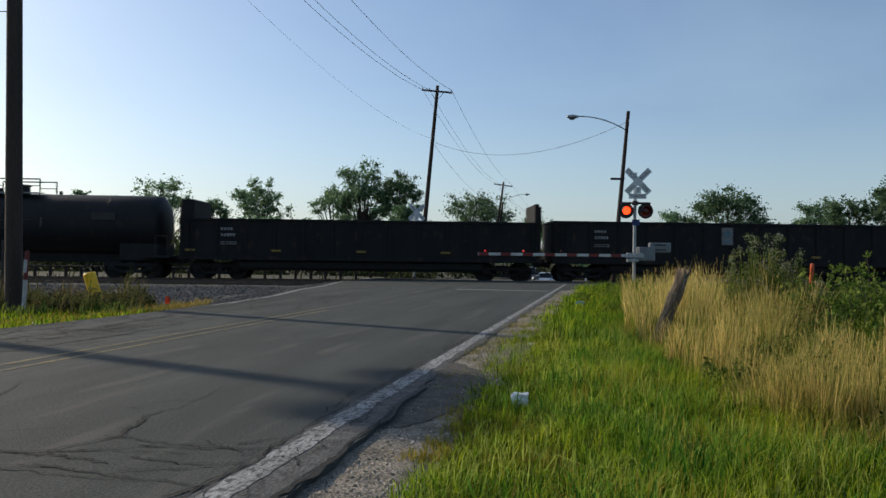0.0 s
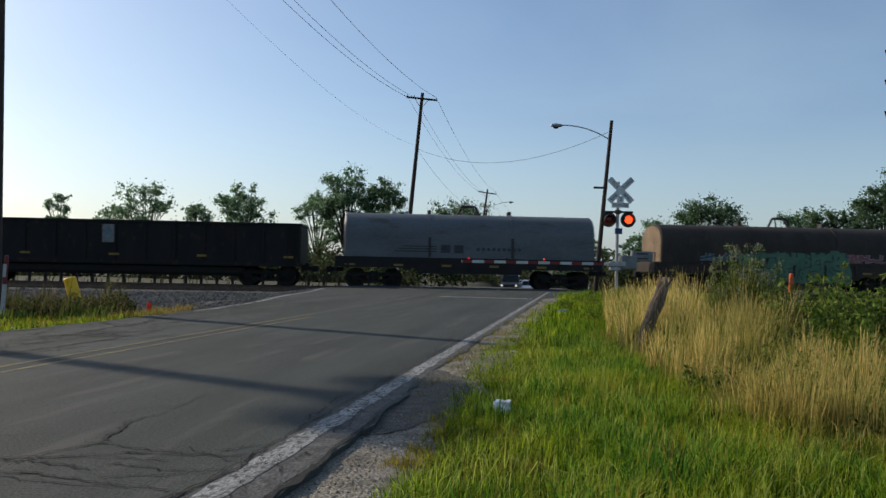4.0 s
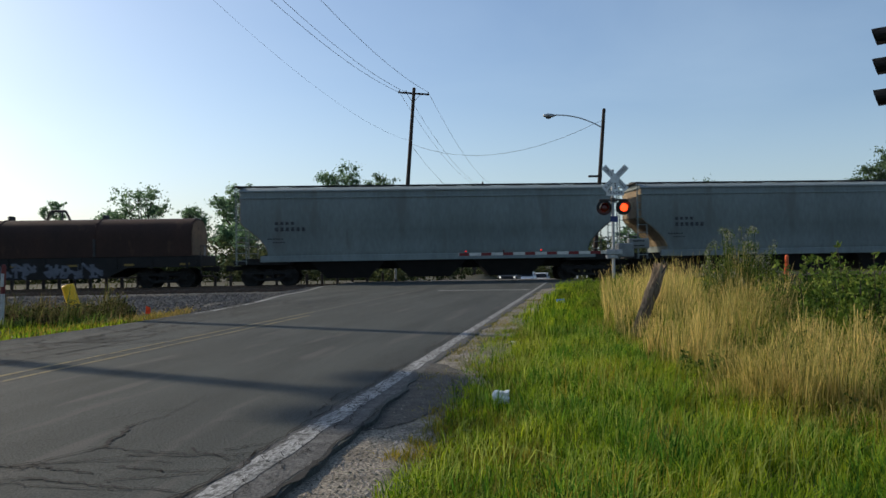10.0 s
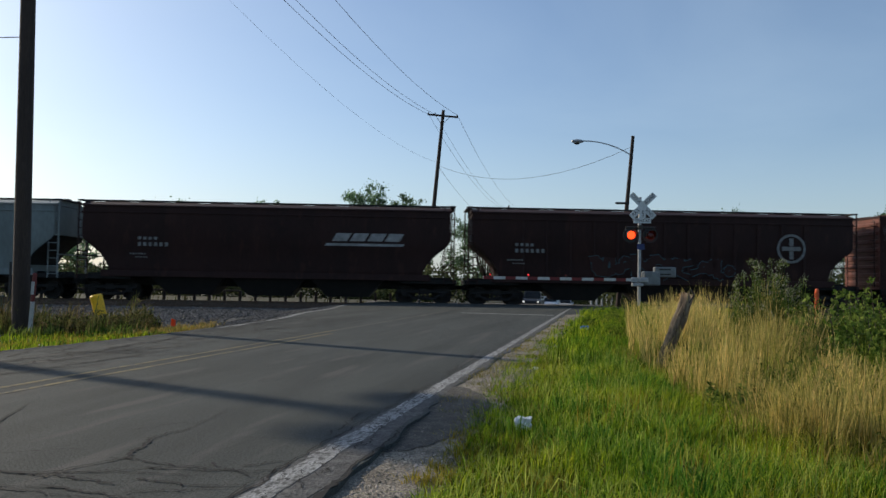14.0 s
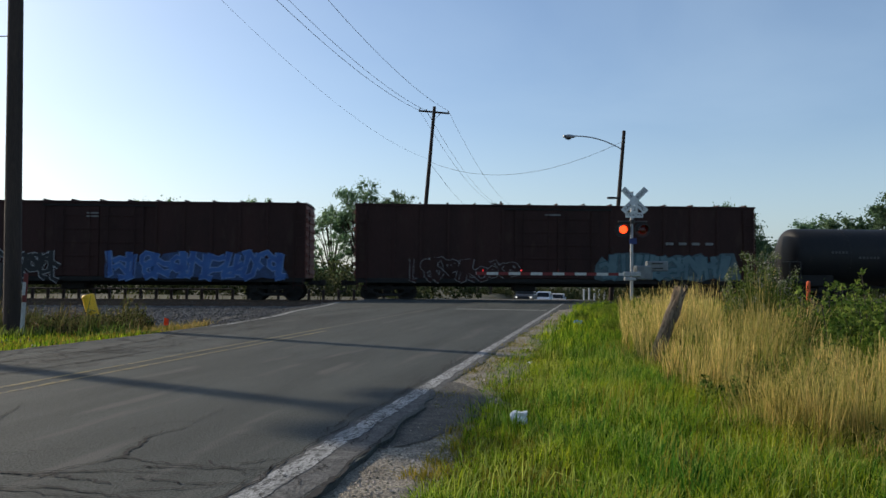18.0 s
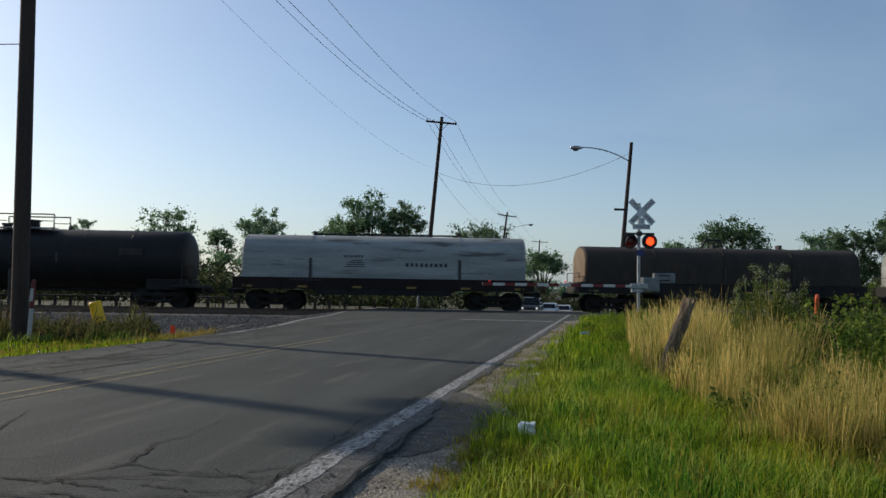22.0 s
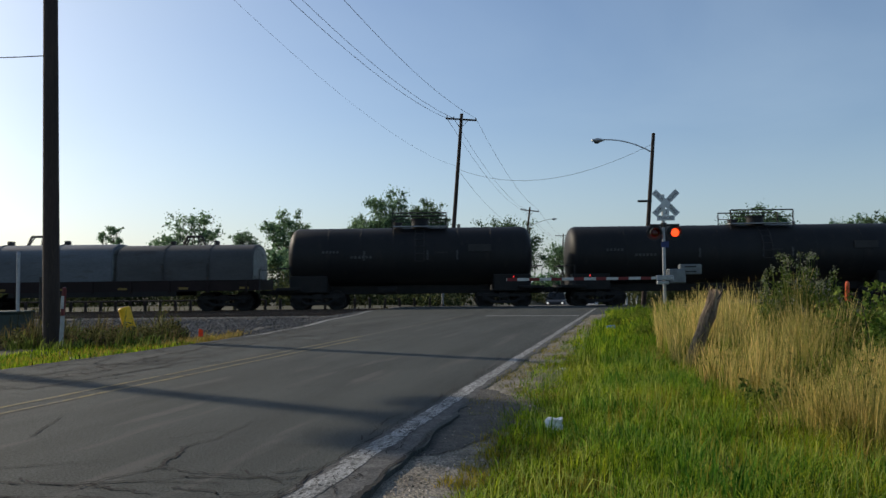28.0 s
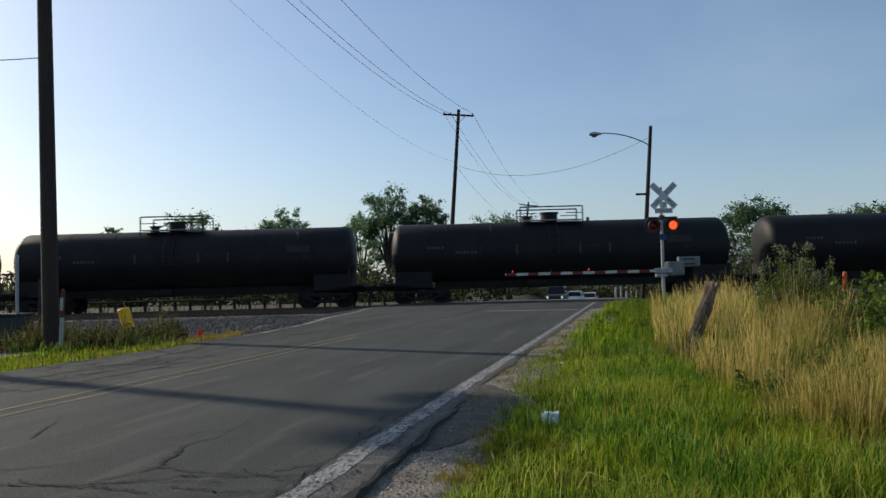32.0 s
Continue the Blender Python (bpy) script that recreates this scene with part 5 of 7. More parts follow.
    for i in range(28):
        a0, a1 = 6.283 * i / 28, 6.283 * (i + 1) / 28
        bm.faces.new([bm.verts.new((x + r * math.cos(t), -1.665, z + r * math.sin(t))) for r, t in ((0.70, a0), (0.70, a1), (0.58, a1), (0.58, a0))])
    box(bm, x - 0.45, x + 0.45, -1.668, -1.662, z - 0.1, z + 0.1)
    box(bm, x - 0.1, x + 0.1, -1.668, -1.662, z - 0.5, z - 0.12)
    box(bm, x - 0.1, x + 0.1, -1.668, -1.662, z + 0.12, z + 0.5)
    part("emblem", bm, MARKING, c, "faded white round cross emblem")
    graffiti(c, -3.6, 3.2, 1.5, 2.45, -1.665, BOX_BROWN, G_TEAL, 7, 21)
    a, b = 182.25, 201.2
    L, m = span(a, b)
    c = add(boxcar(L, 4.66, m, "oxide-brown boxcar with white and blue graffiti"), a, b)
    graffiti(c, -7.1, -1.8, 0.85, 2.3, -1.67, BLACK, G_WHITE, 7, 31)
    mist(c, 0.3, 8.7, 0.95, 2.35, -1.664, G_DIM, 34)
    graffiti(c, 0.7, 8.3, 1.0, 2.3, -1.67, G_BLUE, G_PALE, 9, 32)
    graffiti(c, -9.2, -8.7, 3.3, 4.2, -1.6, BOX_BROWN, G_WHITE, 2, 33)
    writing(c, -8.0, 3.5, -1.6, [(0, 0.2, 0.5, 2), (0, 0.2, 0.4, 2), (0.1, 0.16, 1.1, 5), (0.1, 0.16, 1.1, 5)], MARKING)
    writing(c, -0.57, 4.0, -1.64, [(0, 0.1, 1.1, 1), (0, 0.1, 1.1, 1)], MARKING)
    a, b = 203.55, 222.6
    L, m = span(a, b)
    c = add(boxcar(L, 4.66, m, "oxide-brown boxcar with white scrawl and pale cyan graffiti"), a, b)
    graffiti(c, -7.0, -1.9, 0.95, 2.1, -1.67, BOX_BROWN, G_WHITE, 8, 41)
    mist(c, 1.8, 8.8, 1.0, 2.45, -1.664, G_CYAN_DIM, 44)
    graffiti(c, 2.0, 8.4, 1.1, 2.3, -1.67, G_CYAN, G_TEAL, 8, 42)
    writing(c, 5.2, 2.75, -1.6, [(0, 0.18, 3.0, 4)], MARKING)
    writing(c, -0.6, 4.1, -1.64, [(0, 0.1, 1.5, 1)], MARKING)
    a, b = 224.6, 241.3
    L, m = span(a, b)
    add(tank_car(L, 3.68, m, "low black tank car with faded stencils", 0.3, rail_len=3.0), a, b)
    a, b = 243.6, 257.25
    L, m = span(a, b)
    c = add(coil_car(L, 3.5, m, "white coil car hood with dark lettering marks", [(-L / 2 + 0.5, L / 2 - 0.5, 3.6, HOOD_WHITE, "dirty white rounded hood")], sill_mat=HOOD_MAROON, frame_top=False, hood_z=1.55, clamps=(-3.5, 3.5)), a, b)
    writing(c, -1.9, 2.5, -1.506, [(0, 0.16, 1.1, 7)], DARK_MARK)
    writing(c, 1.0, 2.1, -1.508, [(0, 0.24, 2.4, 9)], DARK_MARK)
    writing(c, -4.4, 1.38, -1.615, [(0, 0.14, 1.8, 8)], DARK_MARK)
    bm = bmesh.new()
    for i in range(4):
        box(bm, -1.9 + i * 0.12, -0.9 - i * 0.05, -1.512, -1.506, 2.05 + i * 0.1, 2.09 + i * 0.1)
    part("emblem", bm, DARK_MARK, c, "dark striped emblem")
    a, b = 259.9, 273.3
    L, m = span(a, b)
    add(coil_car(L, 3.25, m, "drab grey-brown coil car", [(-L / 2 + 0.4, L / 2 - 0.4, 3.28, HOOD_DRAB, "drab rounded hood")], seams=3), a, b)
    a, b = 276.0, 293.0
    L, m = span(a, b)
    c = add(coil_car(L, 3.4, m, "coil car with one grey and one maroon hood", [(-L / 2 + 0.4, -0.1, 3.42, HOOD_GREY, "grey rounded hood"), (0.1, L / 2 - 0.4, 3.35, HOOD_MAROON, "dark maroon rounded hood")], seams=1), a, b)
    bm = bmesh.new()
    for i in range(4):
        box(bm, -5.65, -3.2, -1.512, -1.506, 2.22 + i * 0.13, 2.28 + i * 0.13)
    part("emblem", bm, DARK_MARK, c, "dark striped panel")
    a, b = 296.0, 311.2
    L, m = span(a, b)
    add(coil_car(L, 3.3, m, "weathered grey coil car with brown stains", [(-L / 2 + 0.4, 0.9, 3.3, HOOD_GREY, "weathered grey rounded hood"), (1.1, L / 2 - 0.4, 3.22, HOOD_DULL, "weathered dull brown-grey hood")], sill_mat=HOOD_MAROON, seams=2), a, b)
    for a, b, t, hx, lb in ((312.55, 324.55, 3.95, 0.45, "short black tank car with top guard rail"), (326.0, 342.85, 3.92, 1.05, "long black tank car with top guard rail"), (344.25, 360.8, 3.92, -0.6, "long black tank car with top guard rail"), (362.35, 378.85, 3.92, -0.4, "long black tank car with top guard rail"), (380.3, 397.0, 3.92, 0.2, "long black tank car with top guard rail")):
        L, m = span(a, b)
        add(tank_car(L, t, m, lb, hx, rail_len=2.6 if L < 14 else 3.0), a, b)


build_train()

# ---- poles and wires ----


def wire_between(a, b, sag, r, name_parent, n=14):
    a, b = Vector(a), Vector(b)
    pts = []
    for i in range(n + 1):
        k = i / n
        p = a.lerp(b, k)
        p.z -= sag * 4 * k * (1 - k)
        pts.append(p)
    bm = bmesh.new()
    pipe(bm, pts, r, 4)
    return bm


def utility_pole(base, top, label, arm=None, r0=0.16, r1=0.11, insulators=3, arm_turn=0.0):
    """A wooden pole from base to top, which may lean; arm: half length of the cross-arm."""
    base, top = Vector(base), Vector(top)
    pole = thing("utility_pole", Matrix.Translation(base), label, "utility pole", "utility poles")
    d = top - base
    bm = bmesh.new()
    rod(bm, (0, 0, -0.5), d, r0, r1, 14)
    part("shaft", bm, POLE, pole, smooth=True)
    if arm:
        c = d * (1 - 0.5 / d.length)
        m = Matrix.Translation(c) @ Matrix.Rotation(arm_turn, 4, "Z") @ Matrix.Rotation(math.atan2(d.x, d.z), 4, "Y")
        bm = bmesh.new()
        box(bm, -arm, arm, -r1 - 0.12, -r1 - 0.01, -0.07, 0.07, 0.01)
        bmesh.ops.transform(bm, matrix=m, verts=bm.verts)
        part("cross_arm", bm, POLE, pole)
        bm = bmesh.new()
        for k in (-1, 1):
            rod(bm, (k * arm * 0.45, -r1 - 0.07, -0.05), (0, -r1 - 0.02, -0.75), 0.02, seg=5)
        bmesh.ops.transform(bm, matrix=m, verts=bm.verts)
        part("brace", bm, DARK_STEEL, pole)
        ins = bmesh.new()
        rod(ins, (0, 0, 0.05), (0, 0, 0.17), 0.03, seg=8)
        rod(ins, (0, 0, 0.13), (0, 0, 0.20), 0.055, 0.04, seg=8)
        me = solid(ins, "insulator", DARK_STEEL)
        for x in (-arm * 0.93, -arm * 0.5, arm * 0.93):
            part("insulator", me, None, pole, m=m @ Matrix.Translation((x, -r1 - 0.07, 0)))
    return pole


def street_lamp(pole_base, pole_top, join, head, label):
    """A mast arm and luminaire on a wooden pole."""
    lamp = thing("street_lamp", Matrix.Translation(pole_base), label, "street lamp")
    o = Vector(pole_base)
    bm = bmesh.new()
    rod(bm, (0, 0, -0.5), Vector(pole_top) - o, 0.15, 0.10, 12)
    part("shaft", bm, POLE, lamp, smooth=True)
    j, h = Vector(join) - o, Vector(head) - o
    bm = bmesh.new()
    pts = []
    for i in range(11):
        k = i / 10
        p = j.lerp(h, k)
        p.z = j.z + (h.z - j.z) * (1 - (1 - k) ** 2.2)
        pts.append(p)
    pipe(bm, pts, 0.035, 6)
    part("mast_arm", bm, STEEL, lamp)
    bm = lathe([(-0.42, 0.03), (-0.38, 0.10), (-0.1, 0.17), (0.15, 0.13), (0.3, 0.06), (0.34, 0.03)], 14, "X")
    bmesh.ops.transform(bm, matrix=Matrix.Translation(h + Vector((-0.25, 0, -0.03))) @ Matrix.Diagonal((1, 1, 0.75, 1)), verts=bm.verts)
    hd = part("lamp_head", bm, STEEL, lamp, "grey cobra-head luminaire", smooth=True)
    bm = bmesh.new()
    bmesh.ops.create_uvsphere(bm, u_segments=12, v_segments=8, radius=0.13, matrix=Matrix.Translation(h + Vector((-0.35, 0, -0.14))) @ Matrix.Diagonal((1.3, 0.9, 0.7, 1)))
    part("refractor", bm, GLASS_DARK, hd, smooth=True)
    bm = bmesh.new()
    z = j.z - 2.9
    q = (Vector(pole_top) - o) * (z / (Vector(pole_top) - o).z)
    box(bm, q.x - 0.7, q.x + 0.1, -0.25, -0.1, z - 0.06, z + 0.06, 0.01)
    part("bracket", bm, DARK_STEEL, lamp)
    return lamp


ARM_TOP = Vector((-0.69, 62, 14.9))
utility_pole((-2.0, 62, -0.6), ARM_TOP, "tall leaning wooden utility pole with a cross-arm", 1.25, 0.20, 0.13)
utility_pole((6.6, 108, -0.9), (8.25, 108, 11.7), "distant leaning wooden utility pole with a cross-arm", 1.3, 0.18, 0.12)
utility_pole((21.9, 190, -1), (22.6, 190, 13.0), "far wooden utility pole with a cross-arm", 2.0, 0.18, 0.14)
utility_pole((-9.59, 17.2, -0.28), (-9.81, 17.2, 15.1), "thick dark wooden utility pole at the roadside", 1.25, 0.185, 0.13)
# an unseen neighbour, added to throw its shadow across the lanes
bank = utility_pole((-20.6, 18.3, -0.3), (-20.55, 18.3, 12.7), "thick dark unseen utility pole with three cans added for its shadow", None, 0.21, 0.16)
# cans sized and slanted to form the wide end of that shadow
for k in (-0.95, -0.15, 0.65):
    can = part("shadow_can", rod(bmesh.new(), (0, 0, 12.24), (0, 0, 12.80), 0.40, seg=16), STEEL, bank, "grey can added to widen the shadow", m=pose(k * 0.514 + 0.1 + 0.857 * (-0.2 - 0.36 * k), k * 0.857 + 0.2 - 0.514 * (-0.2 - 0.36 * k), 0))
    part("bushing", rod(bmesh.new(), (0, 0, 12.80), (0, 0, 12.92), 0.05, seg=8), DARK_STEEL, can)
bm = bmesh.new()
rod(bm, (-0.30, -0.85, 12.38), (0.02, 1.05, 12.38), 0.06, seg=6)
part("cross_arm", bm, POLE, bank)
street_lamp((9.85, 45, -0.3), (10.70, 45, 9.75), (10.54, 45, 8.65), (7.75, 45, 9.42), "leaning wooden pole with a street lamp on a curved arm")
street_lamp((6.9, 109, -0.9), (8.3, 109, 9.0), (8.2, 109, 8.9), (12.0, 109, 10.1), "distant street lamp on a wooden pole")

WIRES = thing("power_lines", Matrix.Identity(4), "thin sagging power lines along the road", "power lines")
P2, P3 = Vector((8.2, 108, 11.3)), Vector((22.5, 190, 12.0))
for off, near in ((-1.16, (-10.87, 17.1, 14.75)), (-0.62, (-10.33, 17.1, 14.75)), (1.16, (-8.55, 17.1, 14.75))):
    a = Vector((-0.72 + off, 62, 14.55))
    part("wire", wire_between(near, a, 1.32, 0.016, None, 26), WIRE, WIRES)
    part("wire", wire_between(a, P2 + Vector((off, 0, 0.1)), 1.1, 0.014, None), WIRE, WIRES)
    part("wire", wire_between(P2 + Vector((off, 0, 0.1)), P3 + Vector((off, 0, 0)), 1.0, 0.016, None), WIRE, WIRES)
part("wire", wire_between((-9.65, 17.1, 12.0), (-1.05, 62, 10.6), 1.4, 0.006, None, 26), WIRE, WIRES)
part("wire", wire_between((-1.1, 62, 10.4), (10.6, 45, 9.1), 1.5, 0.012, None), WIRE, WIRES)
part("wire", wire_between((-1.1, 62, 10.4), (7.7, 108, 8.8), 1.3, 0.014, None), WIRE, WIRES)
part("wire", wire_between((-20.4, 18.5, 7.7), (-9.6, 17.1, 6.45), 0.3, 0.012, None), WIRE, WIRES)

# ---- the crossing signal and gate ----
MAST = Vector((7.16, 29.0, 0.0))


def disc(r, y0, y1, cx, cz, seg=24, r2=None):
    bm = bmesh.new()
    rod(bm, (cx, y0, cz), (cx, y1, cz), r, r2 if r2 is not None else r, seg)
    return bm


def words(text, size, m, material, parent):
    cu = bpy.data.curves.new("lettering", "FONT")
    cu.body, cu.size, cu.align_x, cu.align_y, cu.extrude = text, size, "CENTER", "CENTER", 0.001
    tmp = bpy.data.objects.new("lettering", cu)
    scene.collection.objects.link(tmp)
    me = bpy.data.meshes.new_from_object(tmp.evaluated_get(bpy.context.evaluated_depsgraph_get()))
    bpy.data.objects.remove(tmp)
    me.materials.clear()
    me.materials.append(material)
    return part("lettering", me, None, parent, m=m)


FLIPS = []  # lamp drums that turn, with the half of the beat in which each glows


def flash_lamp(parent, x, z, y, phase, r_back=0.29, r_lens=0.155):
    """A flashing lamp: round black background, hood, and a lens drum with one lit and one dark face."""
    bm = lathe([(0.02, 0.02), (0.02, r_back), (0.04, r_back), (0.05, r_back - 0.02), (0.06, 0.02)], 28, "Y")
    bmesh.ops.translate(bm, vec=(x, y, z), verts=bm.verts)
    back = part("background_disc", bm, SIGN_BLACK, parent, "round black background disc", smooth=True)
    bm = bmesh.new()
    seg = 18
    inner, outer = [], []
    for i in range(seg + 1):
        a = radians(-20 + 220 * i / seg)
        for rr, lst in ((r_lens + 0.02, inner), (r_lens + 0.03, outer)):
            lst.append([bm.verts.new((x + rr * math.cos(a), y + yy, z + rr * math.sin(a))) for yy in (0.02, -0.30 + 0.12 * (1 - math.sin(a)))])
    for i in range(seg):
        bm.faces.new((inner[i][0], inner[i + 1][0], inner[i + 1][1], inner[i][1]))
        bm.faces.new((outer[i][0], outer[i][1], outer[i + 1][1], outer[i + 1][0]))
        bm.faces.new((inner[i][1], inner[i + 1][1], outer[i + 1][1], outer[i][1]))
    part("hood", bm, SIGN_BLACK, back)
    bm = bmesh.new()
    rod(bm, (x, y + 0.03, z), (x, y + 0.2, z), 0.13, 0.1, 14)
    part("lamp_case", bm, SIGN_BLACK, back)
    lens_part(parent, x, y - 0.045, z, r_lens, phase, LENS_LIT)


def lens_part(parent, x, y, z, r, phase, lit):
    bm = lathe([(-0.035, 0.01), (-0.03, r * 0.7), (-0.012, r), (0.012, r), (0.03, r * 0.7), (0.035, 0.01)], 24, "Y")
    me = solid(bm, "lens", None, True)
    me.materials.append(lit)
    me.materials.append(LENS_DARK)
    for p in me.polygons:
        p.material_index = 0 if p.center.y < 0 else 1
    ob = part("lens", me, None, parent, "red signal lens", m=pose(x, y, z))
    FLIPS.append((ob, (x, y, z), phase))


def crossing_signal(base, label, turn=0.0, gate=True, scale_words=True):
    sig = thing("crossing_signal", Matrix.Translation(base) @ Matrix.Rotation(radians(turn), 4, "Z"), label, "crossing signal", "crossing signals")
    bm = bmesh.new()
    rod(bm, (0, 0, -0.4), (0.02, 0, 4.35), 0.062, seg=14)
    part("mast", bm, STEEL, sig, "galvanised steel mast", smooth=True)
    bm = bmesh.new()
    rod(bm, (0, 0, -0.25), (0, 0, 0.25), 0.2, 0.1, 12)
    part("mast_base", bm, DARK_STEEL, sig)
    for k, txt in ((1, "RAILROAD"), (-1, "CROSSING")):
        m = Matrix.Translation((0.1, -0.10 - 0.012 * k, 4.02)) @ Matrix.Rotation(radians(-45 * k), 4, "Y")
        bm = bmesh.new()
        box(bm, -0.62, 0.62, -0.004, 0.004, -0.115, 0.115)
        bmesh.ops.transform(bm, matrix=m, verts=bm.verts)
        bl = part("blade", bm, SIGN_WHITE, sig, "white crossbuck blade with black lettering")
        for half, piece in ((-1, txt[:4]), (1, txt[4:])):
            words(piece, 0.17, m @ Matrix.Translation((half * 0.36, -0.007, 0)) @ Matrix.Rotation(radians(90), 4, "X"), SIGN_BLACK, bl)
    bm = bmesh.new()
    box(bm, -0.02, 0.22, -0.09, -0.082, 3.56, 3.80)
    pl = part("number_plate", bm, SIGN_WHITE, sig, "white track-count plate")
    words("3", 0.21, pose(0.10, -0.094, 3.68, 90), SIGN_BLACK, pl)
    bm = bmesh.new()
    box(bm, -0.24, 0.42, -0.09, -0.082, 3.36, 3.555)
    pl = part("track_plate", bm, SIGN_WHITE, sig, "white plate lettered in black")
    words("TRACKS", 0.155, pose(0.09, -0.094, 3.457, 90), SIGN_BLACK, pl)
    bm = bmesh.new()
    rod(bm, (-0.5, 0, 3.2), (0.6, 0, 3.2), 0.04, seg=8)
    rod(bm, (0.03, 0, 3.12), (0.03, 0, 3.28), 0.11, seg=12)
    for x in (-0.3, 0.42):
        rod(bm, (x, 0.08, 2.95), (x, 0.02, 3.2), 0.03, seg=6)
    part("cross_arm", bm, DARK_STEEL, sig)
    flash_lamp(sig, -0.32, 2.91, -0.02, 0)
    flash_lamp(sig, 0.42, 2.91, -0.02, 1)
    bm = bmesh.new()
    box(bm, -0.10, 0.18, -0.09, -0.08, 2.36, 2.58)
    part("notice_plate", bm, SIGN_BLUE, sig, "small blue notice plate")
    if gate:
        bm = bmesh.new()
        box(bm, 0.12, 0.75, -0.22, 0.22, 1.02, 1.55, 0.04)
        part("gate_mechanism", bm, ALU_BOX, sig, "grey gate motor housing")
        bm = bmesh.new()
        box(bm, 0.55, 1.35, -0.16, 0.12, 1.34, 1.72, 0.03)
        part("counterweight", bm, ALU_BOX, sig, "pale grey counterweight")
        bm = bmesh.new()
        for z in (1.42, 1.6):
            box(bm, 0.72, 1.15, -0.167, -0.161, z, z + 0.05)
        part("stencil", bm, DARK_STEEL, sig)
        bm = bmesh.new()
        rod(bm, (0, -0.3, 1.22), (0, 0.3, 1.22), 0.09, seg=12)
        box(bm, -0.35, 0.3, -0.26, -0.16, 1.12, 1.32, 0.03)
        box(bm, -0.32, 0.1, -0.3, -0.1, 0.98, 1.10, 0.02)
        part("pivot", bm, STEEL, sig)
        arm = tagged(put(new("gate_arm", solid(box(bmesh.new(), -5.89, -0.3, -0.225, -0.205, 1.165, 1.27, 0.004), "gate_arm", GATE_WHITE)), sig), "lowered gate arm striped red and white")
        for i in range(7):
            x = -5.87 + i * 0.825
            bm = bmesh.new()
            box(bm, x, x + 0.385, -0.229, -0.201, 1.163, 1.272)
            part("stripe", bm, GATE_RED, arm, "red stripe")
        for x, ph in ((-5.62, 2), (-4.19, 0), (-2.78, 1)):
            bm = bmesh.new()
            rod(bm, (x, -0.21, 1.26), (x, -0.21, 1.30), 0.03, seg=8)
            part("lamp_stem", bm, DARK_STEEL, arm)
            if ph == 2:
                bm = disc(0.030, -0.26, -0.17, x, 1.335, 14)
                part("lens", bm, GATE_LIT, arm, "steady red gate lamp")
            else:
                lens_part(arm, x, -0.215, 1.34, 0.034, ph, GATE_LIT)
    return sig


crossing_signal(MAST, "railroad crossing mast with crossbuck, red flashers and lowered gate")
crossing_signal((-1.75, 45.0, -0.35), "railroad crossing mast with crossbuck beyond the tracks", 10, gate=False)

# ---- roadside markers and litter ----


def marker_post(p, h, red, label, w=0.05):
    t = thing("marker_post", pose(*p, 0, 3, 0), label, "marker post")
    bm = bmesh.new()
    rod(bm, (0, 0, -0.2), (0, 0, h * 0.55), w, seg=10)
    part("lower_tube", bm, MARK_WHITE, t, "white lower tube")
    bm = bmesh.new()
    rod(bm, (0, 0, h * 0.55), (0, 0, h * 0.97), w * 1.04, seg=10)
    bmesh.ops.create_uvsphere(bm, u_segments=10, v_segments=6, radius=w * 1.04, matrix=Matrix.Translation((0, 0, h * 0.97)))
    part("upper_tube", bm, red, t, "bright upper tube")
    bm = bmesh.new()
    box(bm, -w * 0.8, w * 0.8, -w * 1.1, -w * 0.95, h * 0.66, h * 0.86)
    part("sticker", bm, MARK_WHITE if red is MARK_RED else red, t)


marker_post((-9.22, 16.9, -0.3), 1.42, MARK_RED, "red and white utility marker post beside the pole", 0.045)
marker_post((7.1, 15, -0.2), 1.26, ORANGE, "orange and white utility marker post in the weeds", 0.036)
t = thing("pipeline_marker", pose(-8.5, 19.0, -0.3, 4, -14, 0), "leaning yellow plastic marker barrel", "marker")
bm = lathe([(0, 0.15), (0.02, 0.15), (0.84, 0.145), (0.85, 0.145)], 18, "Z")
part("sleeve", bm, YELLOW, t, smooth=True)
bm = lathe([(0.845, 0.148), (0.90, 0.148), (0.93, 0.12), (0.935, 0.01)], 18, "Z")
part("cap", bm, YELLOW, t, "yellow cap", smooth=True)
t = thing("survey_flag", pose(-5.7, 15.7, -0.12, 5, 8, 0), "small orange survey flag in the gravel", "flag")
part("wire", rod(bmesh.new(), (0, 0, -0.1), (0, 0, 0.36), 0.005, seg=5), STEEL, t)
bm = bmesh.new()
vs = [(0, 0, 0.36), (0.06, 0.02, 0.335), (0.105, -0.02, 0.345), (0.11, -0.01, 0.22), (0.06, 0.02, 0.19), (0, 0, 0.20)]
bm.faces.new([bm.verts.new(v) for v in vs])
bmesh.ops.solidify(bm, geom=bm.faces[:], thickness=0.004)
part("flag", bm, ORANGE, t)


# relay cabinet and thin post behind the roadside pole
t = thing("relay_cabinet", pose(-12.75, 20.2, -0.28), "low dark green equipment cabinet in the grass", "cabinet")
part("case", box(bmesh.new(), -0.75, 0.75, -0.4, 0.4, 0.05, 0.72, 0.03), SHED_GREEN, t)
part("lid", box(bmesh.new(), -0.79, 0.79, -0.44, 0.44, 0.72, 0.78, 0.02), SHED_GREEN, t)
part("door", box(bmesh.new(), -0.6, 0.6, -0.425, -0.395, 0.14, 0.64, 0.01), SHED_GREEN, t)
part("plinth", box(bmesh.new(), -0.7, 0.7, -0.36, 0.36, -0.1, 0.05), CONCRETE, t)
t = thing("signal_post", pose(-12.08, 20.0, -0.28), "slim grey steel post with a small cap", "post")
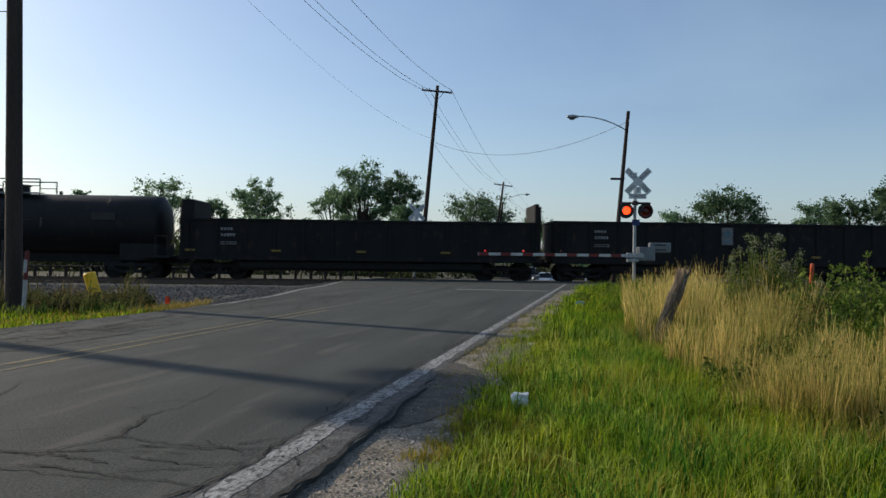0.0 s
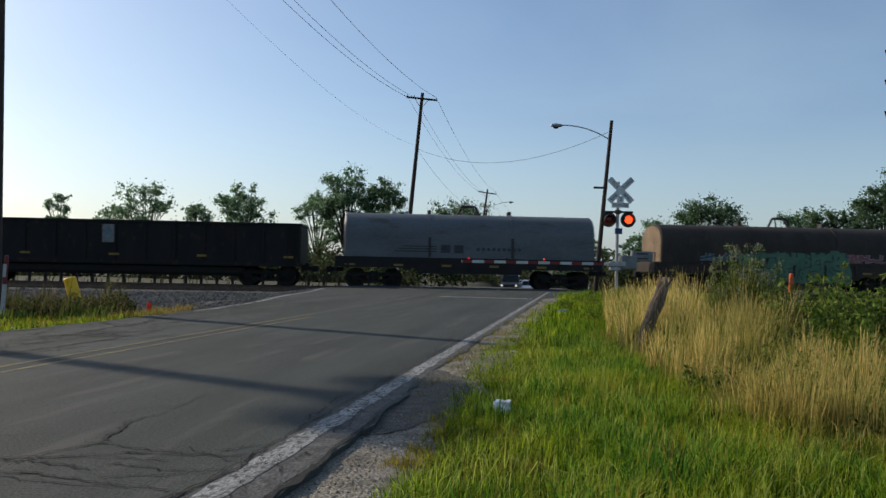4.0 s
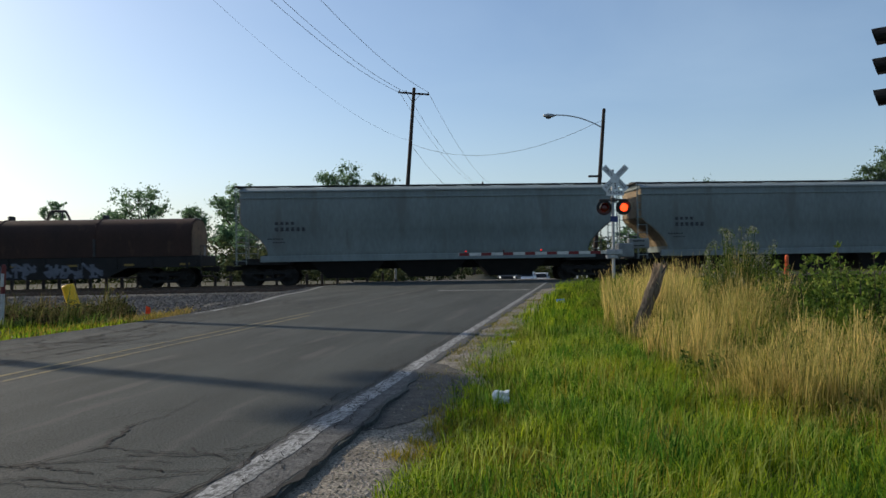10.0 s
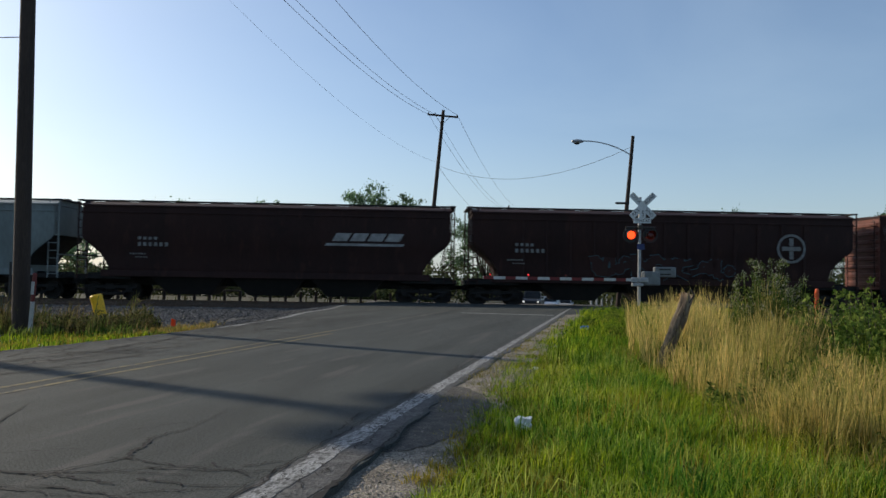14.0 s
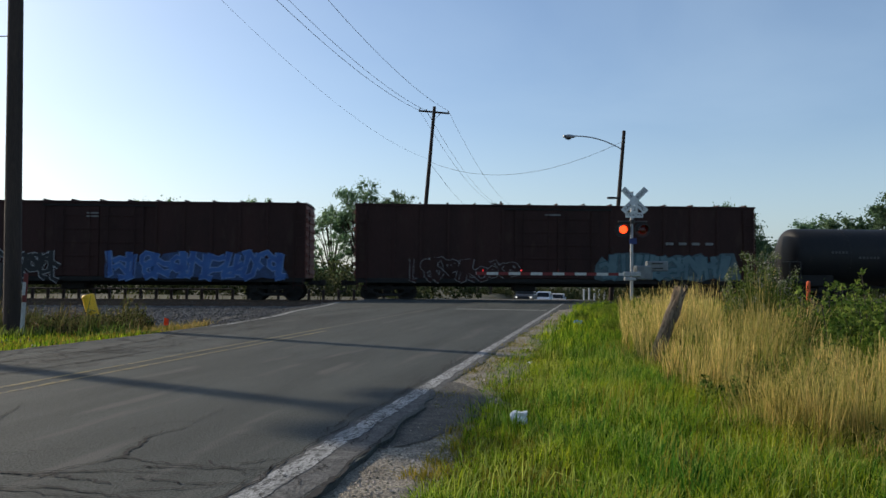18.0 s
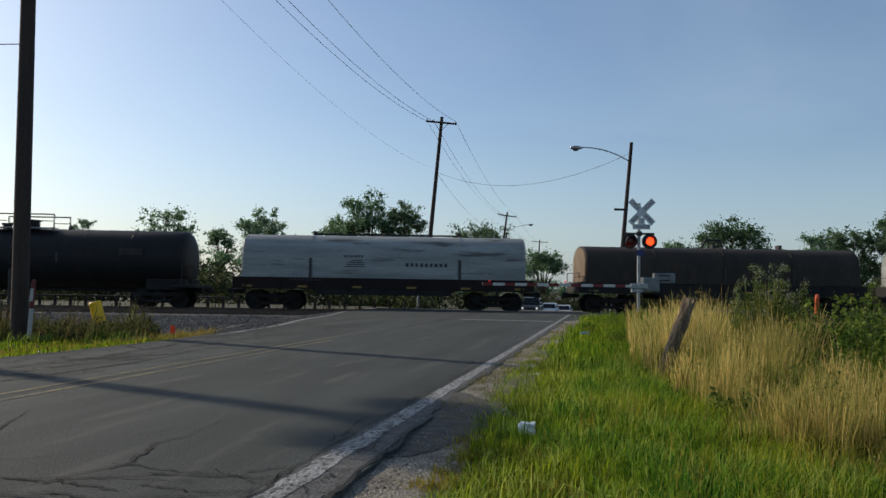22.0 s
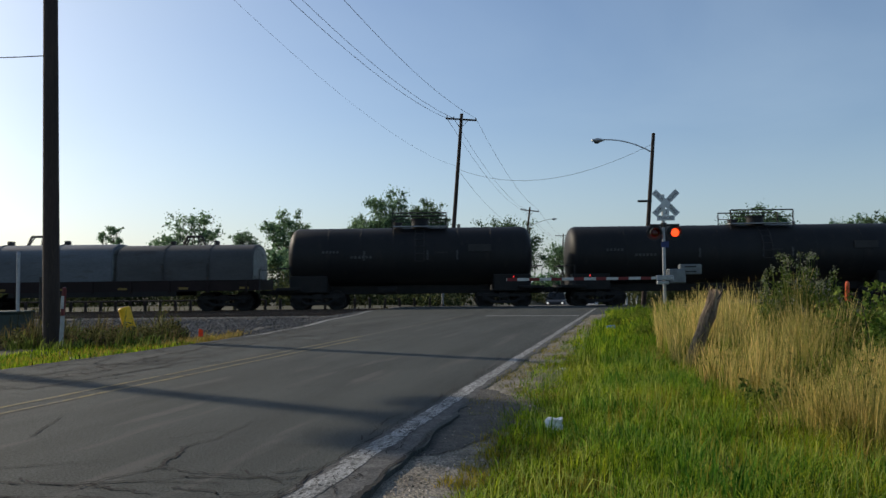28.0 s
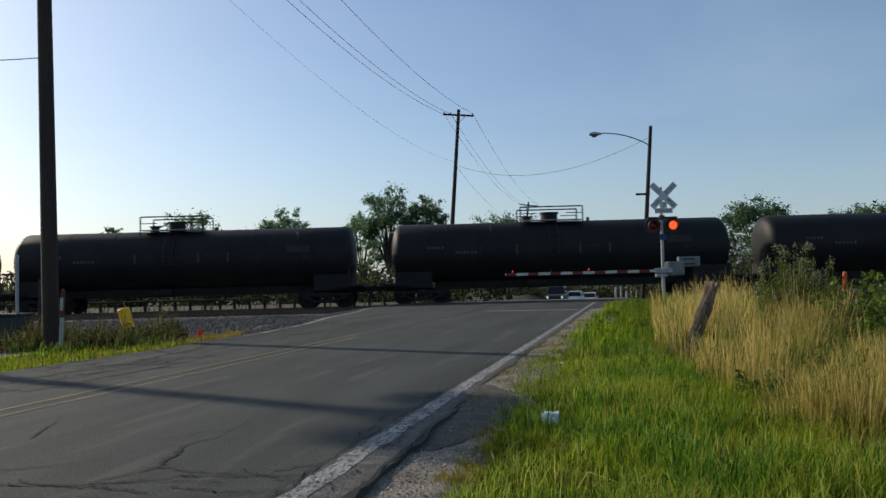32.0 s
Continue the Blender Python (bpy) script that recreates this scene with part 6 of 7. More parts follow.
part("tube", rod(bmesh.new(), (0, 0, -0.2), (0, 0, 2.28), 0.045, seg=10), STEEL, t, smooth=True)
part("cap", rod(bmesh.new(), (0, 0, 2.28), (0, 0, 2.36), 0.06, 0.03, seg=10), STEEL, t)
t = thing("signal_post", pose(-10.9, 19.0, -0.28), "short slim dark steel post", "post")
part("tube", rod(bmesh.new(), (0, 0, -0.2), (0, 0, 1.66), 0.03, seg=8), DARK_STEEL, t, smooth=True)


def litter(p, r, material, label, name, seed, flat=0.6):
    """A crumpled wrapper: a bent soft box with dents and folds."""
    bm = bmesh.new()
    bmesh.ops.create_cube(bm, size=2 * r)
    bmesh.ops.subdivide_edges(bm, edges=bm.edges[:], cuts=7, use_grid_fill=True)
    for v in bm.verts:
        q = v.co / r
        v.co *= 1.0 - 0.30 * (q.length - 1.0)
        k = noise.noise(q * 1.3 + Vector((seed, 0, 0)))
        f = abs(noise.noise(q * 2.6 + Vector((0, seed, 0))))
        v.co *= 1.0 + 0.34 * k - 0.22 * f
        v.co.x *= 1.22
        v.co.z = v.co.z * flat - 0.06 * v.co.x
    tagged(put(new(name, solid(bm, name, material, True)), None, pose(p[0], p[1], p[2], 0, 0, seed * 40)), label, "litter")


litter((0.58, 5.75, 0.05), 0.062, PAPER, "crumpled white paper bag lying in the grass", "crumpled_bag", 2, 0.85)
litter((3.15, 17.8, 0.06), 0.075, BLUE_LITTER, "crumpled blue litter in the grass", "blue_wrapper", 5)
for i, (s, w) in enumerate(((14.0, -9.7), (9.9, -0.95), (11.2, -9.4))):
    p = on_road(s, w)
    litter((p.x, p.y, ground_z(p.x, p.y) + 0.04), 0.04, PAPER, "scrap of white paper at the roadside", "paper_scrap", 7 + i)

# ---- leaning fence post ----
t = thing("fence_post", pose(2.60, 9.7, -0.05), "weathered leaning wooden fence post with splits", "fence post")
secs = []
for i in range(9):
    k = i / 8
    c = Vector((-0.03 + 0.51 * k ** 1.05, 0.18 * k, -0.25 + 1.25 * k))
    r = 0.092 + 0.010 * math.sin(i * 2.3) - 0.01 * k
    ring = []
    for j in range(22):
        a = 6.283 * j / 22
        q = r * (1 + 0.16 * noise.noise(Vector((math.cos(a) * 2.6, math.sin(a) * 2.6, k * 0.9))) - (0.22 if j in (13, 17, 19) else 0) + 0.06 * math.sin(k * 17 + j))
        ring.append((c.x + q * math.cos(a), c.y + q * math.sin(a), c.z + (0.06 * math.sin(j * 1.3) + 0.03 * math.sin(j * 2.9) if i == 8 else 0)))
    secs.append(ring)
part("shaft", loft(secs), GREY_WOOD, t, smooth=True)
bm = bmesh.new()
pipe(bm, [(0.40, -0.1, 0.92), (0.45, -0.16, 1.02), (0.42, -0.1, 1.09)], 0.008, 5)
part("wire_end", bm, DARK_STEEL, t)

# ---- hooded signal lamps beside the right verge ----
t = thing("hooded_signal", pose(6.22, 10.0, 0, 0, 0, -32), "black three-lamp signal head with visors on a dark mast", "signal")
part("mast", rod(bmesh.new(), (0.42, 0, -0.3), (0.42, 0, 4.5), 0.06, seg=12), DARK_STEEL, t, smooth=True)
bm = bmesh.new()
box(bm, 0.2, 0.40, -0.17, 0.17, 3.0, 4.28, 0.03)
part("housing", bm, BLACK, t)
for z in (3.16, 3.58, 3.98):
    bm = bmesh.new()
    inner = []
    for i in range(17):
        a = radians(-50 + 280 * i / 16)
        inner.append([bm.verts.new((x, 0.14 * math.cos(a), z + 0.115 * math.sin(a) + dz)) for x, dz in ((0.2, 0), (-0.20 + 0.07 * (1 - math.sin(a)) / 2, -0.02))])
    for i in range(16):
        bm.faces.new((inner[i][0], inner[i + 1][0], inner[i + 1][1], inner[i][1]))
    bmesh.ops.solidify(bm, geom=bm.faces[:], thickness=0.006)
    v = part("visor", bm, BLACK, t, "black lamp visor")
    part("lens", lathe([(0.17, 0.01), (0.175, 0.08), (0.2, 0.105), (0.21, 0.1)], 16, "X"), GLASS_DARK, v, m=pose(0, 0, z))

# ---- vehicles waiting beyond the crossing ----


def road_car(p, turn, kind, paint, lights, label):
    c = thing("parked_" + kind if kind != "car" else "waiting_car", pose(*p, 0, 0, turn), label, "car", "waiting cars")
    tall = kind == "suv"
    W, H = (0.95, 1.75) if tall else (0.88, 1.42)
    mid = 0.95 if tall else 0.82
    body = [[(-W, y, 0.32), (-W, y, zt - 0.12), (-W + 0.1, y, zt), (W - 0.1, y, zt), (W, y, zt - 0.12), (W, y, 0.32)] for y, zt in ((-2.25, mid - 0.18), (-2.1, mid - 0.05), (-1.0, mid + 0.05), (2.1, mid + 0.05), (2.3, mid - 0.1))]
    part("body", loft(body), paint, c, smooth=True)
    cab = [[(-w, y, mid), (-w + 0.16, y + dy, zt), (w - 0.16, y + dy, zt), (w, y, mid)] for y, dy, w, zt in ((-1.05, 0.55, W - 0.05, H - 0.03), (-0.9, 0.6, W - 0.04, H), (1.6, 0.0, W - 0.04, H), (2.0, -0.25, W - 0.06, H - 0.06))]
    part("cabin", loft(cab), paint, c, smooth=True)
    bm = bmesh.new()
    q = [(-W + 0.16, -1.07, mid + 0.05), (W - 0.16, -1.07, mid + 0.05), (W - 0.27, -0.56, H - 0.08), (-W + 0.27, -0.56, H - 0.08)]
    bm.faces.new([bm.verts.new(v) for v in q])
    bmesh.ops.solidify(bm, geom=bm.faces[:], thickness=0.02)
    part("windscreen", bm, GLASS_DARK, c)
    for k in (-1, 1):
        bm = bmesh.new()
        box(bm, k * (W - 0.06) - 0.02, k * (W - 0.06) + 0.02, -0.6, 1.5, mid + 0.06, H - 0.16, 0.01)
        part("side_window", bm, GLASS_DARK, c)
        hl = lathe([(-0.04, 0.02), (-0.03, 0.11), (0.05, 0.12), (0.06, 0.02)], 12, "Y")
        part("headlight", hl, HEADLIGHT if lights else GLASS_DARK, c, m=pose(k * (W - 0.24), -2.26, mid - 0.26))
        bm = bmesh.new()
        box(bm, k * (W + 0.08) - 0.1, k * (W + 0.08) + 0.1, -0.85, -0.7, mid + 0.05, mid + 0.22, 0.03)
        part("mirror", bm, paint, c)
        for y in (-1.4, 1.4):
            w = part("wheel", lathe([(-0.1, 0.2), (-0.1, 0.31), (-0.07, 0.34), (0.07, 0.34), (0.1, 0.31), (0.1, 0.2)], 18, "X"), RUBBER, c, m=pose(k * (W - 0.1), y, 0.34))
            part("rim", lathe([(-0.09, 0.02), (-0.08, 0.19), (0.08, 0.19), (0.09, 0.02)], 14, "X"), STEEL, w)
    bm = bmesh.new()
    box(bm, -0.5, 0.5, -2.29, -2.24, 0.42, 0.6, 0.02)
    part("grille", bm, BLACK, c)
    return c


for (s, w, kind, paint, lights, lb) in ((78.0, -7.95, "suv", CAR_DARK, True, "dark pickup-like SUV waiting with headlights on"), (86.0, -6.8, "car", CAR_WHITE, False, "pale car waiting behind the SUV"), (94.0, -5.7, "car", CAR_SILVER, False, "silver car waiting in the queue")):
    p = on_road(s, w)
    road_car((p.x, p.y, road_z(s)), -12, kind, paint, lights, lb)

# pale posts beside the road beyond the crossing
t = thing("post_row", Matrix.Identity(4), "row of weathered pale posts beyond the crossing", "posts")
for i in range(6):
    p = on_road(72 + 0.4 * i, -2.0 + 0.46 * i)
    part("post", rod(bmesh.new(), (0, 0, 0), (0.02 * (i % 3), 0, 1.5 + 0.08 * (i % 2)), 0.085, seg=8), CAR_WHITE, t, m=pose(p.x, p.y, road_z(72) - 0.14))

# ---- plants ----


def blades(name, pts, heights, width, material, label, category, lean=0.35, seed=1, head=0.0, wind=(0.25, -0.05), out=None):
    """Many bent tapering blades as one mesh: 5 points and 3 faces each."""
    rng = np.random.default_rng(seed)
    n = len(pts)
    pts, heights = np.asarray(pts, float), np.asarray(heights, float)
    a = rng.uniform(0, 2 * np.pi, n)
    d = np.stack([np.cos(a), np.sin(a)], 1)
    bend = np.abs(rng.normal(0, lean, n))[:, None] * d + np.array(wind) * rng.uniform(0.2, 1.0, n)[:, None]
    if out is not None:
        bend = bend + np.asarray(out, float)
    face = rng.uniform(0, np.pi, n)
    side = np.stack([np.cos(face), np.sin(face)], 1) * (width * rng.uniform(0.6, 1.4, n))[:, None]
    h = heights[:, None]
    v = np.zeros((n, 5, 3))
    v[:, 0, :2], v[:, 1, :2] = pts[:, :2] - side, pts[:, :2] + side
    mid = pts[:, :2] + bend * h * 0.3
    v[:, 2, :2], v[:, 3, :2] = mid + side * (0.75 + head), mid - side * (0.75 + head)
    v[:, 4, :2] = pts[:, :2] + bend * h
    v[:, 0:2, 2] = pts[:, 2:3] - 0.02
    v[:, 2:4, 2] = pts[:, 2:3] + h * 0.58
    v[:, 4, 2] = pts[:, 2] + heights * (1 - 0.25 * np.linalg.norm(bend, axis=1))
    me = bpy.data.meshes.new(name)
    base = np.arange(n)[:, None] * 5
    quads = (base + np.array([0, 1, 2, 3])).ravel()
    tris = (base + np.array([3, 2, 4])).ravel()
    me.vertices.add(5 * n)
    me.vertices.foreach_set("co", v.ravel())
    me.loops.add(7 * n)
    me.loops.foreach_set("vertex_index", np.concatenate([quads, tris]))
    me.polygons.add(2 * n)
    me.polygons.foreach_set("loop_start", np.concatenate([np.arange(n) * 4, 4 * n + np.arange(n) * 3]))
    me.update(calc_edges=True)
    me.validate()
    me.materials.append(material)
    return tagged(new(name, me), label, category, kind="stuff")


def scatter(n, s0, s1, w0, w1, seed, power=1.6, keep=None):
    """Places on the verge, thicker towards the near end."""
    rng = np.random.default_rng(seed)
    s = s0 + (s1 - s0) * rng.random(n) ** power
    w = w0 + (w1 - w0) * rng.random(n)
    out = []
    for a, b in zip(s, w):
        if keep and not keep(a, b, rng):
            continue
        x, y = a * ROAD_U.x + b * ROAD_N.x, a * ROAD_U.y + b * ROAD_N.y
        out.append((x, y, ground_z(x, y)))
    return out


def tufts(n, s0, s1, w0, w1, seed, per, r, splay, lo, hi, power=1.6, keep=None, high=None):
    """Tussocks: blades spring from common roots and splay outwards; gives places, heights and splay."""
    rng = np.random.default_rng(seed + 1000)
    roots = scatter(n, s0, s1, w0, w1, seed, power, keep)
    pts, hs, out = [], [], []
    for x, y, z in roots:
        k = rng.uniform(0.6, 1.0) * (1 + 0.45 * noise.noise(Vector((x * 1.9, y * 1.9, 4.0))))
        size = r * rng.uniform(0.6, 1.4)
        m = max(3, int(per * rng.uniform(0.5, 1.5)))
        d = rng.normal(size=(m, 2))
        top = k * rng.uniform(lo, hi, m) * (high(x, y) if high else 1.0)
        for (dx, dy), h in zip(d, top):
            pts.append((x + dx * size, y + dy * size, z))
            hs.append(h)
            out.append((dx * splay, dy * splay))
    return pts, hs, out


def stems(name, pts, heights, width, material, label, lean, seed, wind, out):
    """Thin upright stalks, each with a feathery seed head at its tip: 8 points and 3 faces."""
    rng = np.random.default_rng(seed)
    n = len(pts)
    p, h = np.asarray(pts, float), np.asarray(heights, float)[:, None]
    a = rng.uniform(0, 2 * np.pi, n)
    bend = np.abs(rng.normal(0, lean, n))[:, None] * np.stack([np.cos(a), np.sin(a)], 1) + np.array(wind) * rng.uniform(0.2, 1.2, n)[:, None] + np.asarray(out, float)
    f = rng.uniform(0, np.pi, n)
    side = np.stack([np.cos(f), np.sin(f)], 1) * (width * rng.uniform(0.7, 1.3, n))[:, None]
    v = np.zeros((n, 8, 3))
    mid, tip = p[:, :2] + bend * h * 0.35, p[:, :2] + bend * h * 0.85
    end = p[:, :2] + bend * h * 1.12
    plump = rng.uniform(1.1, 2.4, n)[:, None]
    for i, (q, k) in enumerate(((p[:, :2], 1.0), (p[:, :2], -1.0), (mid, -0.8), (mid, 0.8), (tip, 0.55), (tip, -0.55))):
        v[:, i, :2] = q + side * k
    belly = (tip + end) / 2
    v[:, 6, :2], v[:, 7, :2] = belly + side * plump, end
    fall = 1 - 0.22 * np.linalg.norm(bend, axis=1)
    z = p[:, 2]
    v[:, 0:2, 2] = z[:, None] - 0.02
    v[:, 2:4, 2] = (z + h[:, 0] * 0.52 * fall)[:, None]
    v[:, 4:6, 2] = (z + h[:, 0] * 0.88 * fall)[:, None]
    v[:, 6, 2], v[:, 7, 2] = z + h[:, 0] * 0.95 * fall, z + h[:, 0] * 1.02 * fall
    me = bpy.data.meshes.new(name)
    b = np.arange(n)[:, None] * 8
    quads = np.concatenate([b + [0, 1, 2, 3], b + [3, 2, 5, 4], b + [4, 5, 7, 6]], 1).ravel()
    me.vertices.add(8 * n)
    me.vertices.foreach_set("co", v.ravel())
    me.loops.add(12 * n)
    me.loops.foreach_set("vertex_index", quads)
    me.polygons.add(3 * n)
    me.polygons.foreach_set("loop_start", np.arange(3 * n) * 4)
    me.update(calc_edges=True)
    me.validate()
    me.materials.append(material)
    return tagged(new(name, me), label, "grass", kind="stuff")


def clump(s, w):
    return noise.noise(Vector((s * 0.8, w * 0.8, 3.3)))


def straw_edge(s):
    """The mown verge ends and the tall dry grass begins here."""
    if s < 5.4:
        base = 1.18 + 0.62 * (5.4 - s)
    elif s < 8.3:
        base = 1.18 - 0.097 * (s - 5.4)
    elif s < 11.2:
        base = 0.90 - 0.150 * (s - 8.3)
    else:
        base = 0.46 - 0.02 * (s - 11.2)
    return base + 0.10 * math.sin(s * 2.9) + 0.08 * math.sin(s * 7.1) + 0.05 * math.sin(s * 17.3)


def straw_end(s):
    """Beyond this line the vine thicket takes over."""
    return 2.25 + 0.04 * (s - 6.5) + 0.12 * math.sin(s * 1.9)


def tuft_heights(pts, lo, hi, seed, k=0.5):
    rng = np.random.default_rng(seed)
    return [(lo + (hi - lo) * rng.random()) * (1 + k * noise.noise(Vector((p[0] * 1.7, p[1] * 1.7, 1.0)))) for p in pts]


def turf_edge(s):
    """Where the gravel gives way to grass."""
    return max(-1.56, -0.93 - 0.135 * max(0.0, s - 4.2))


def green_side(s, w):
    return w > turf_edge(s) + 0.10 + 0.22 * clump(s * 2, w * 2)


def straw_height(x, y):
    """Dry stalks stand lower towards the standpoint and at the mown edge."""
    s, w = x * ROAD_U.x + y * ROAD_U.y, x * ROAD_N.x + y * ROAD_N.y
    return min(1.0, 0.36 + 0.080 * (y - 3.0)) * (0.50 + 0.50 * min(1.0, max(0.0, (w - straw_edge(s) + 0.2) / 0.45)))


# mown and uncut green verge, tussock by tussock
pts, hs, out = tufts(8200, 2.2, 15, -1.3, 2.6, 1, 15, 0.028, 0.30, 0.06, 0.20, 1.5, lambda s, w, r: w < straw_edge(s) + 0.4 and clump(s * 4.0, w * 4.0) > -0.42 and green_side(s, w))
blades("verge_grass", pts, hs, 0.0028, GRASS, "lush green uncut verge grass", "grass", 0.30, 3, 0.0, (0.18, -0.05), out)
pts, hs, out = tufts(2600, 2.2, 12, -1.1, 2.4, 101, 14, 0.035, 0.35, 0.09, 0.27, 1.4, lambda s, w, r: -0.5 + 0.4 * clump(s, w) < w < straw_edge(s) + 0.3 and clump(s * 1.6 + 7, w * 1.6) > 0.02)
blades("coarse_grass", pts, hs, 0.0034, GRASS_DEEP, "taller dark green tussocks in the verge", "grass", 0.35, 103, 0.0, (0.15, -0.10), out)
pts = scatter(30000, 2.2, 15, -1.2, 2.4, 104, 1.5, lambda s, w, r: w < straw_edge(s) + 0.3 and green_side(s, w + 0.05))
blades("short_grass", pts, tuft_heights(pts, 0.03, 0.09, 105, 0.8), 0.0032, GRASS, "short green grass between the tussocks", "grass", 0.6, 106)
pts = scatter(34000, 12, 30, -1.35, 4.5, 4, 1.2, lambda s, w, r: w > -1.1 + 0.3 * clump(s, w))
blades("far_verge_grass", pts, tuft_heights(pts, 0.07, 0.26, 5, 1.3), 0.006, GRASS, "green verge grass near the crossing", "grass", 0.5, 6)
pts = scatter(5000, 10, 24, -0.9, 1.6, 107, 1.1, lambda s, w, r: clump(s * 1.5 + 2, w * 1.5) > 0.05)
blades("far_tall_grass", pts, tuft_heights(pts, 0.12, 0.34, 108, 0.9), 0.006, GRASS, "rank dark green grass towards the crossing", "grass", 0.5, 109)
pts, hs, out = tufts(4600, 2.2, 22, -1.68, 0.1, 7, 13, 0.03, 0.4, 0.04, 0.13, 1.4, lambda s, w, r: w < turf_edge(s) + 0.75 and clump(s, w) > -0.4 - 0.4 * (w + 0.7) and w > turf_edge(s) - 0.06 + 0.25 * clump(s * 3, w * 3))
blades("edge_grass", pts, hs, 0.0036, GRASS_DRY, "short yellowing grass along the gravel", "grass", 0.4, 9, 0.0, (0.2, -0.05), out)
pts = scatter(26000, 6.4, 24, -1.62, -0.6, 114, 1.2, lambda s, w, r: clump(s * 2.2, w * 2.2) > -0.12 - 0.7 * (w + 1.35) - 0.02 * (s - 7))
blades("shoulder_grass", pts, tuft_heights(pts, 0.03, 0.11, 115, 0.8), 0.004, GRASS_OLIVE, "sparse dry grass creeping over the gravel", "grass", 0.6, 116)
pts = scatter(7000, 2.2, 15, -0.3, 2.4, 27, 1.4, lambda s, w, r: clump(s + 9, w) > -0.05)
blades("mixed_dry_grass", pts, tuft_heights(pts, 0.10, 0.26, 28), 0.0024, GRASS_DRY, "thin dry stems among the green grass", "grass", 0.4, 29)
pts, hs, out = tufts(3600, 2.2, 13, -1.6, 0.55, 67, 12, 0.03, 0.4, 0.05, 0.15, 1.2, lambda s, w, r: turf_edge(s) - 0.02 + 0.2 * clump(s * 3 + 4, w * 3) < w and r.random() < 1.0 - 0.85 * (w - turf_edge(s)))
blades("fringe_grass", pts, hs, 0.0030, GRASS_OLIVE, "olive and brown grass fringe beside the gravel", "grass", 0.4, 69, 0.0, (0.2, -0.05), out)
# scattered pale blades: their light colour imitates sheen on the grass
pts = scatter(13000, 2.2, 15, -0.9, 2.2, 37, 1.5, lambda s, w, r: w < straw_edge(s) + 0.2)
blades("pale_grass", pts, tuft_heights(pts, 0.08, 0.22, 38, 0.7), 0.0028, PALE_GRASS, "pale blades among the green grass, sheen put into their colour", "grass", 0.75, 39)
# tall dry grass: leaning clumps of stalks with seed heads, thatch at their feet
for k, (wx, wy, n) in enumerate(((0.06, -0.03, 760), (-0.10, -0.06, 420), (0.22, 0.02, 420))):
    pts, hs, out = tufts(n * 3, 3.6, 15, 0.3, 4.6, 10 + 7 * k, 15, 0.032, 0.07, 0.62, 1.08, 1.25, lambda s, w, r: straw_edge(s) - 0.16 < w < straw_end(s) and clump(s * 2.1 + 5, w * 2.1) > (-0.08 if s < 8.2 else -0.20) + 0.2 * r.random() and clump(s * 0.9 + 20 * k, w * 0.9) > (-0.12 if s < 8.2 else -0.45), straw_height)
    stems("straw_grass", pts, hs, 0.0023, STRAW, "tall dry golden grass gone to seed", 0.09, 12 + k, (wx, wy), out)
pts = scatter(11000, 4.2, 13, 0.4, 3.6, 110, 1.2, lambda s, w, r: straw_edge(s) - 0.2 < w < straw_end(s) and clump(s * 1.7 + 8, w * 1.7) > -0.2)
blades("thatch", pts, [h * straw_height(p[0], p[1]) for p, h in zip(pts, tuft_heights(pts, 0.18, 0.55, 111, 0.5))], 0.0024, THATCH, "bent and flattened dead straw", "grass", 0.95, 112, 0.0, (0.35, -0.25))
pts = scatter(60000, 3.6, 16, 0.3, 6.5, 13, 1.1, lambda s, w, r: w > straw_edge(s) - 0.1 and clump(s * 1.4, w * 1.4) > -0.3)
blades("understory_grass", pts, [h * min(1.0, 0.3 + 0.09 * (p[1] - 3.0)) for p, h in zip(pts, tuft_heights(pts, 0.22, 0.72, 14, 0.9))], 0.0036, GRASS_MIXED, "green and olive grass beneath the dry stems", "grass", 0.5, 15)
pts = scatter(6500, 3.1, 7.4, 1.0, 3.3, 140, 1.0, lambda s, w, r: w > straw_edge(s) + 0.05 and clump(s * 2.4 + 3, w * 2.4) > -0.05)
blades("bent_straw", pts, [h * straw_height(p[0], p[1]) for p, h in zip(pts, tuft_heights(pts, 0.55, 1.0, 141, 0.5))], 0.0022, STRAW, "long dry straw bent over towards the mown grass", "grass", 0.55, 142, 0.0, (-0.75, -0.45))
pts = scatter(5200, 3.2, 12, 0.0, 2.6, 143, 1.1, lambda s, w, r: 0 < straw_edge(s) + 0.25 - w < 0.55 and clump(s * 2.6 + 6, w * 2.6) > -0.15)
blades("straw_skirt", pts, tuft_heights(pts, 0.12, 0.36, 144, 0.6), 0.0026, THATCH, "short dead straw lying along the mown edge", "grass", 0.8, 145, 0.0, (-0.3, -0.3))
# the verge goes on round and behind the standpoint
pts = scatter(100000, -9, 2.9, -1.0, 6.0, 17, 0.8, lambda s, w, r: clump(s * 3, w * 3) > -0.5)
blades("standpoint_grass", pts, tuft_heights(pts, 0.06, 0.2, 47, 0.9), 0.006, GRASS, "green verge grass about the standpoint", "grass", 0.5, 48)
pts = scatter(30000, 2.5, 26, 2.4, 14, 57, 1.0, lambda s, w, r: clump(s * 2, w * 2) > -0.4 and w > straw_end(s) - 0.4)
blades("field_grass", pts, tuft_heights(pts, 0.15, 0.5, 58, 0.9), 0.009, GRASS, "rough green grass behind the thicket", "grass", 0.5, 59)
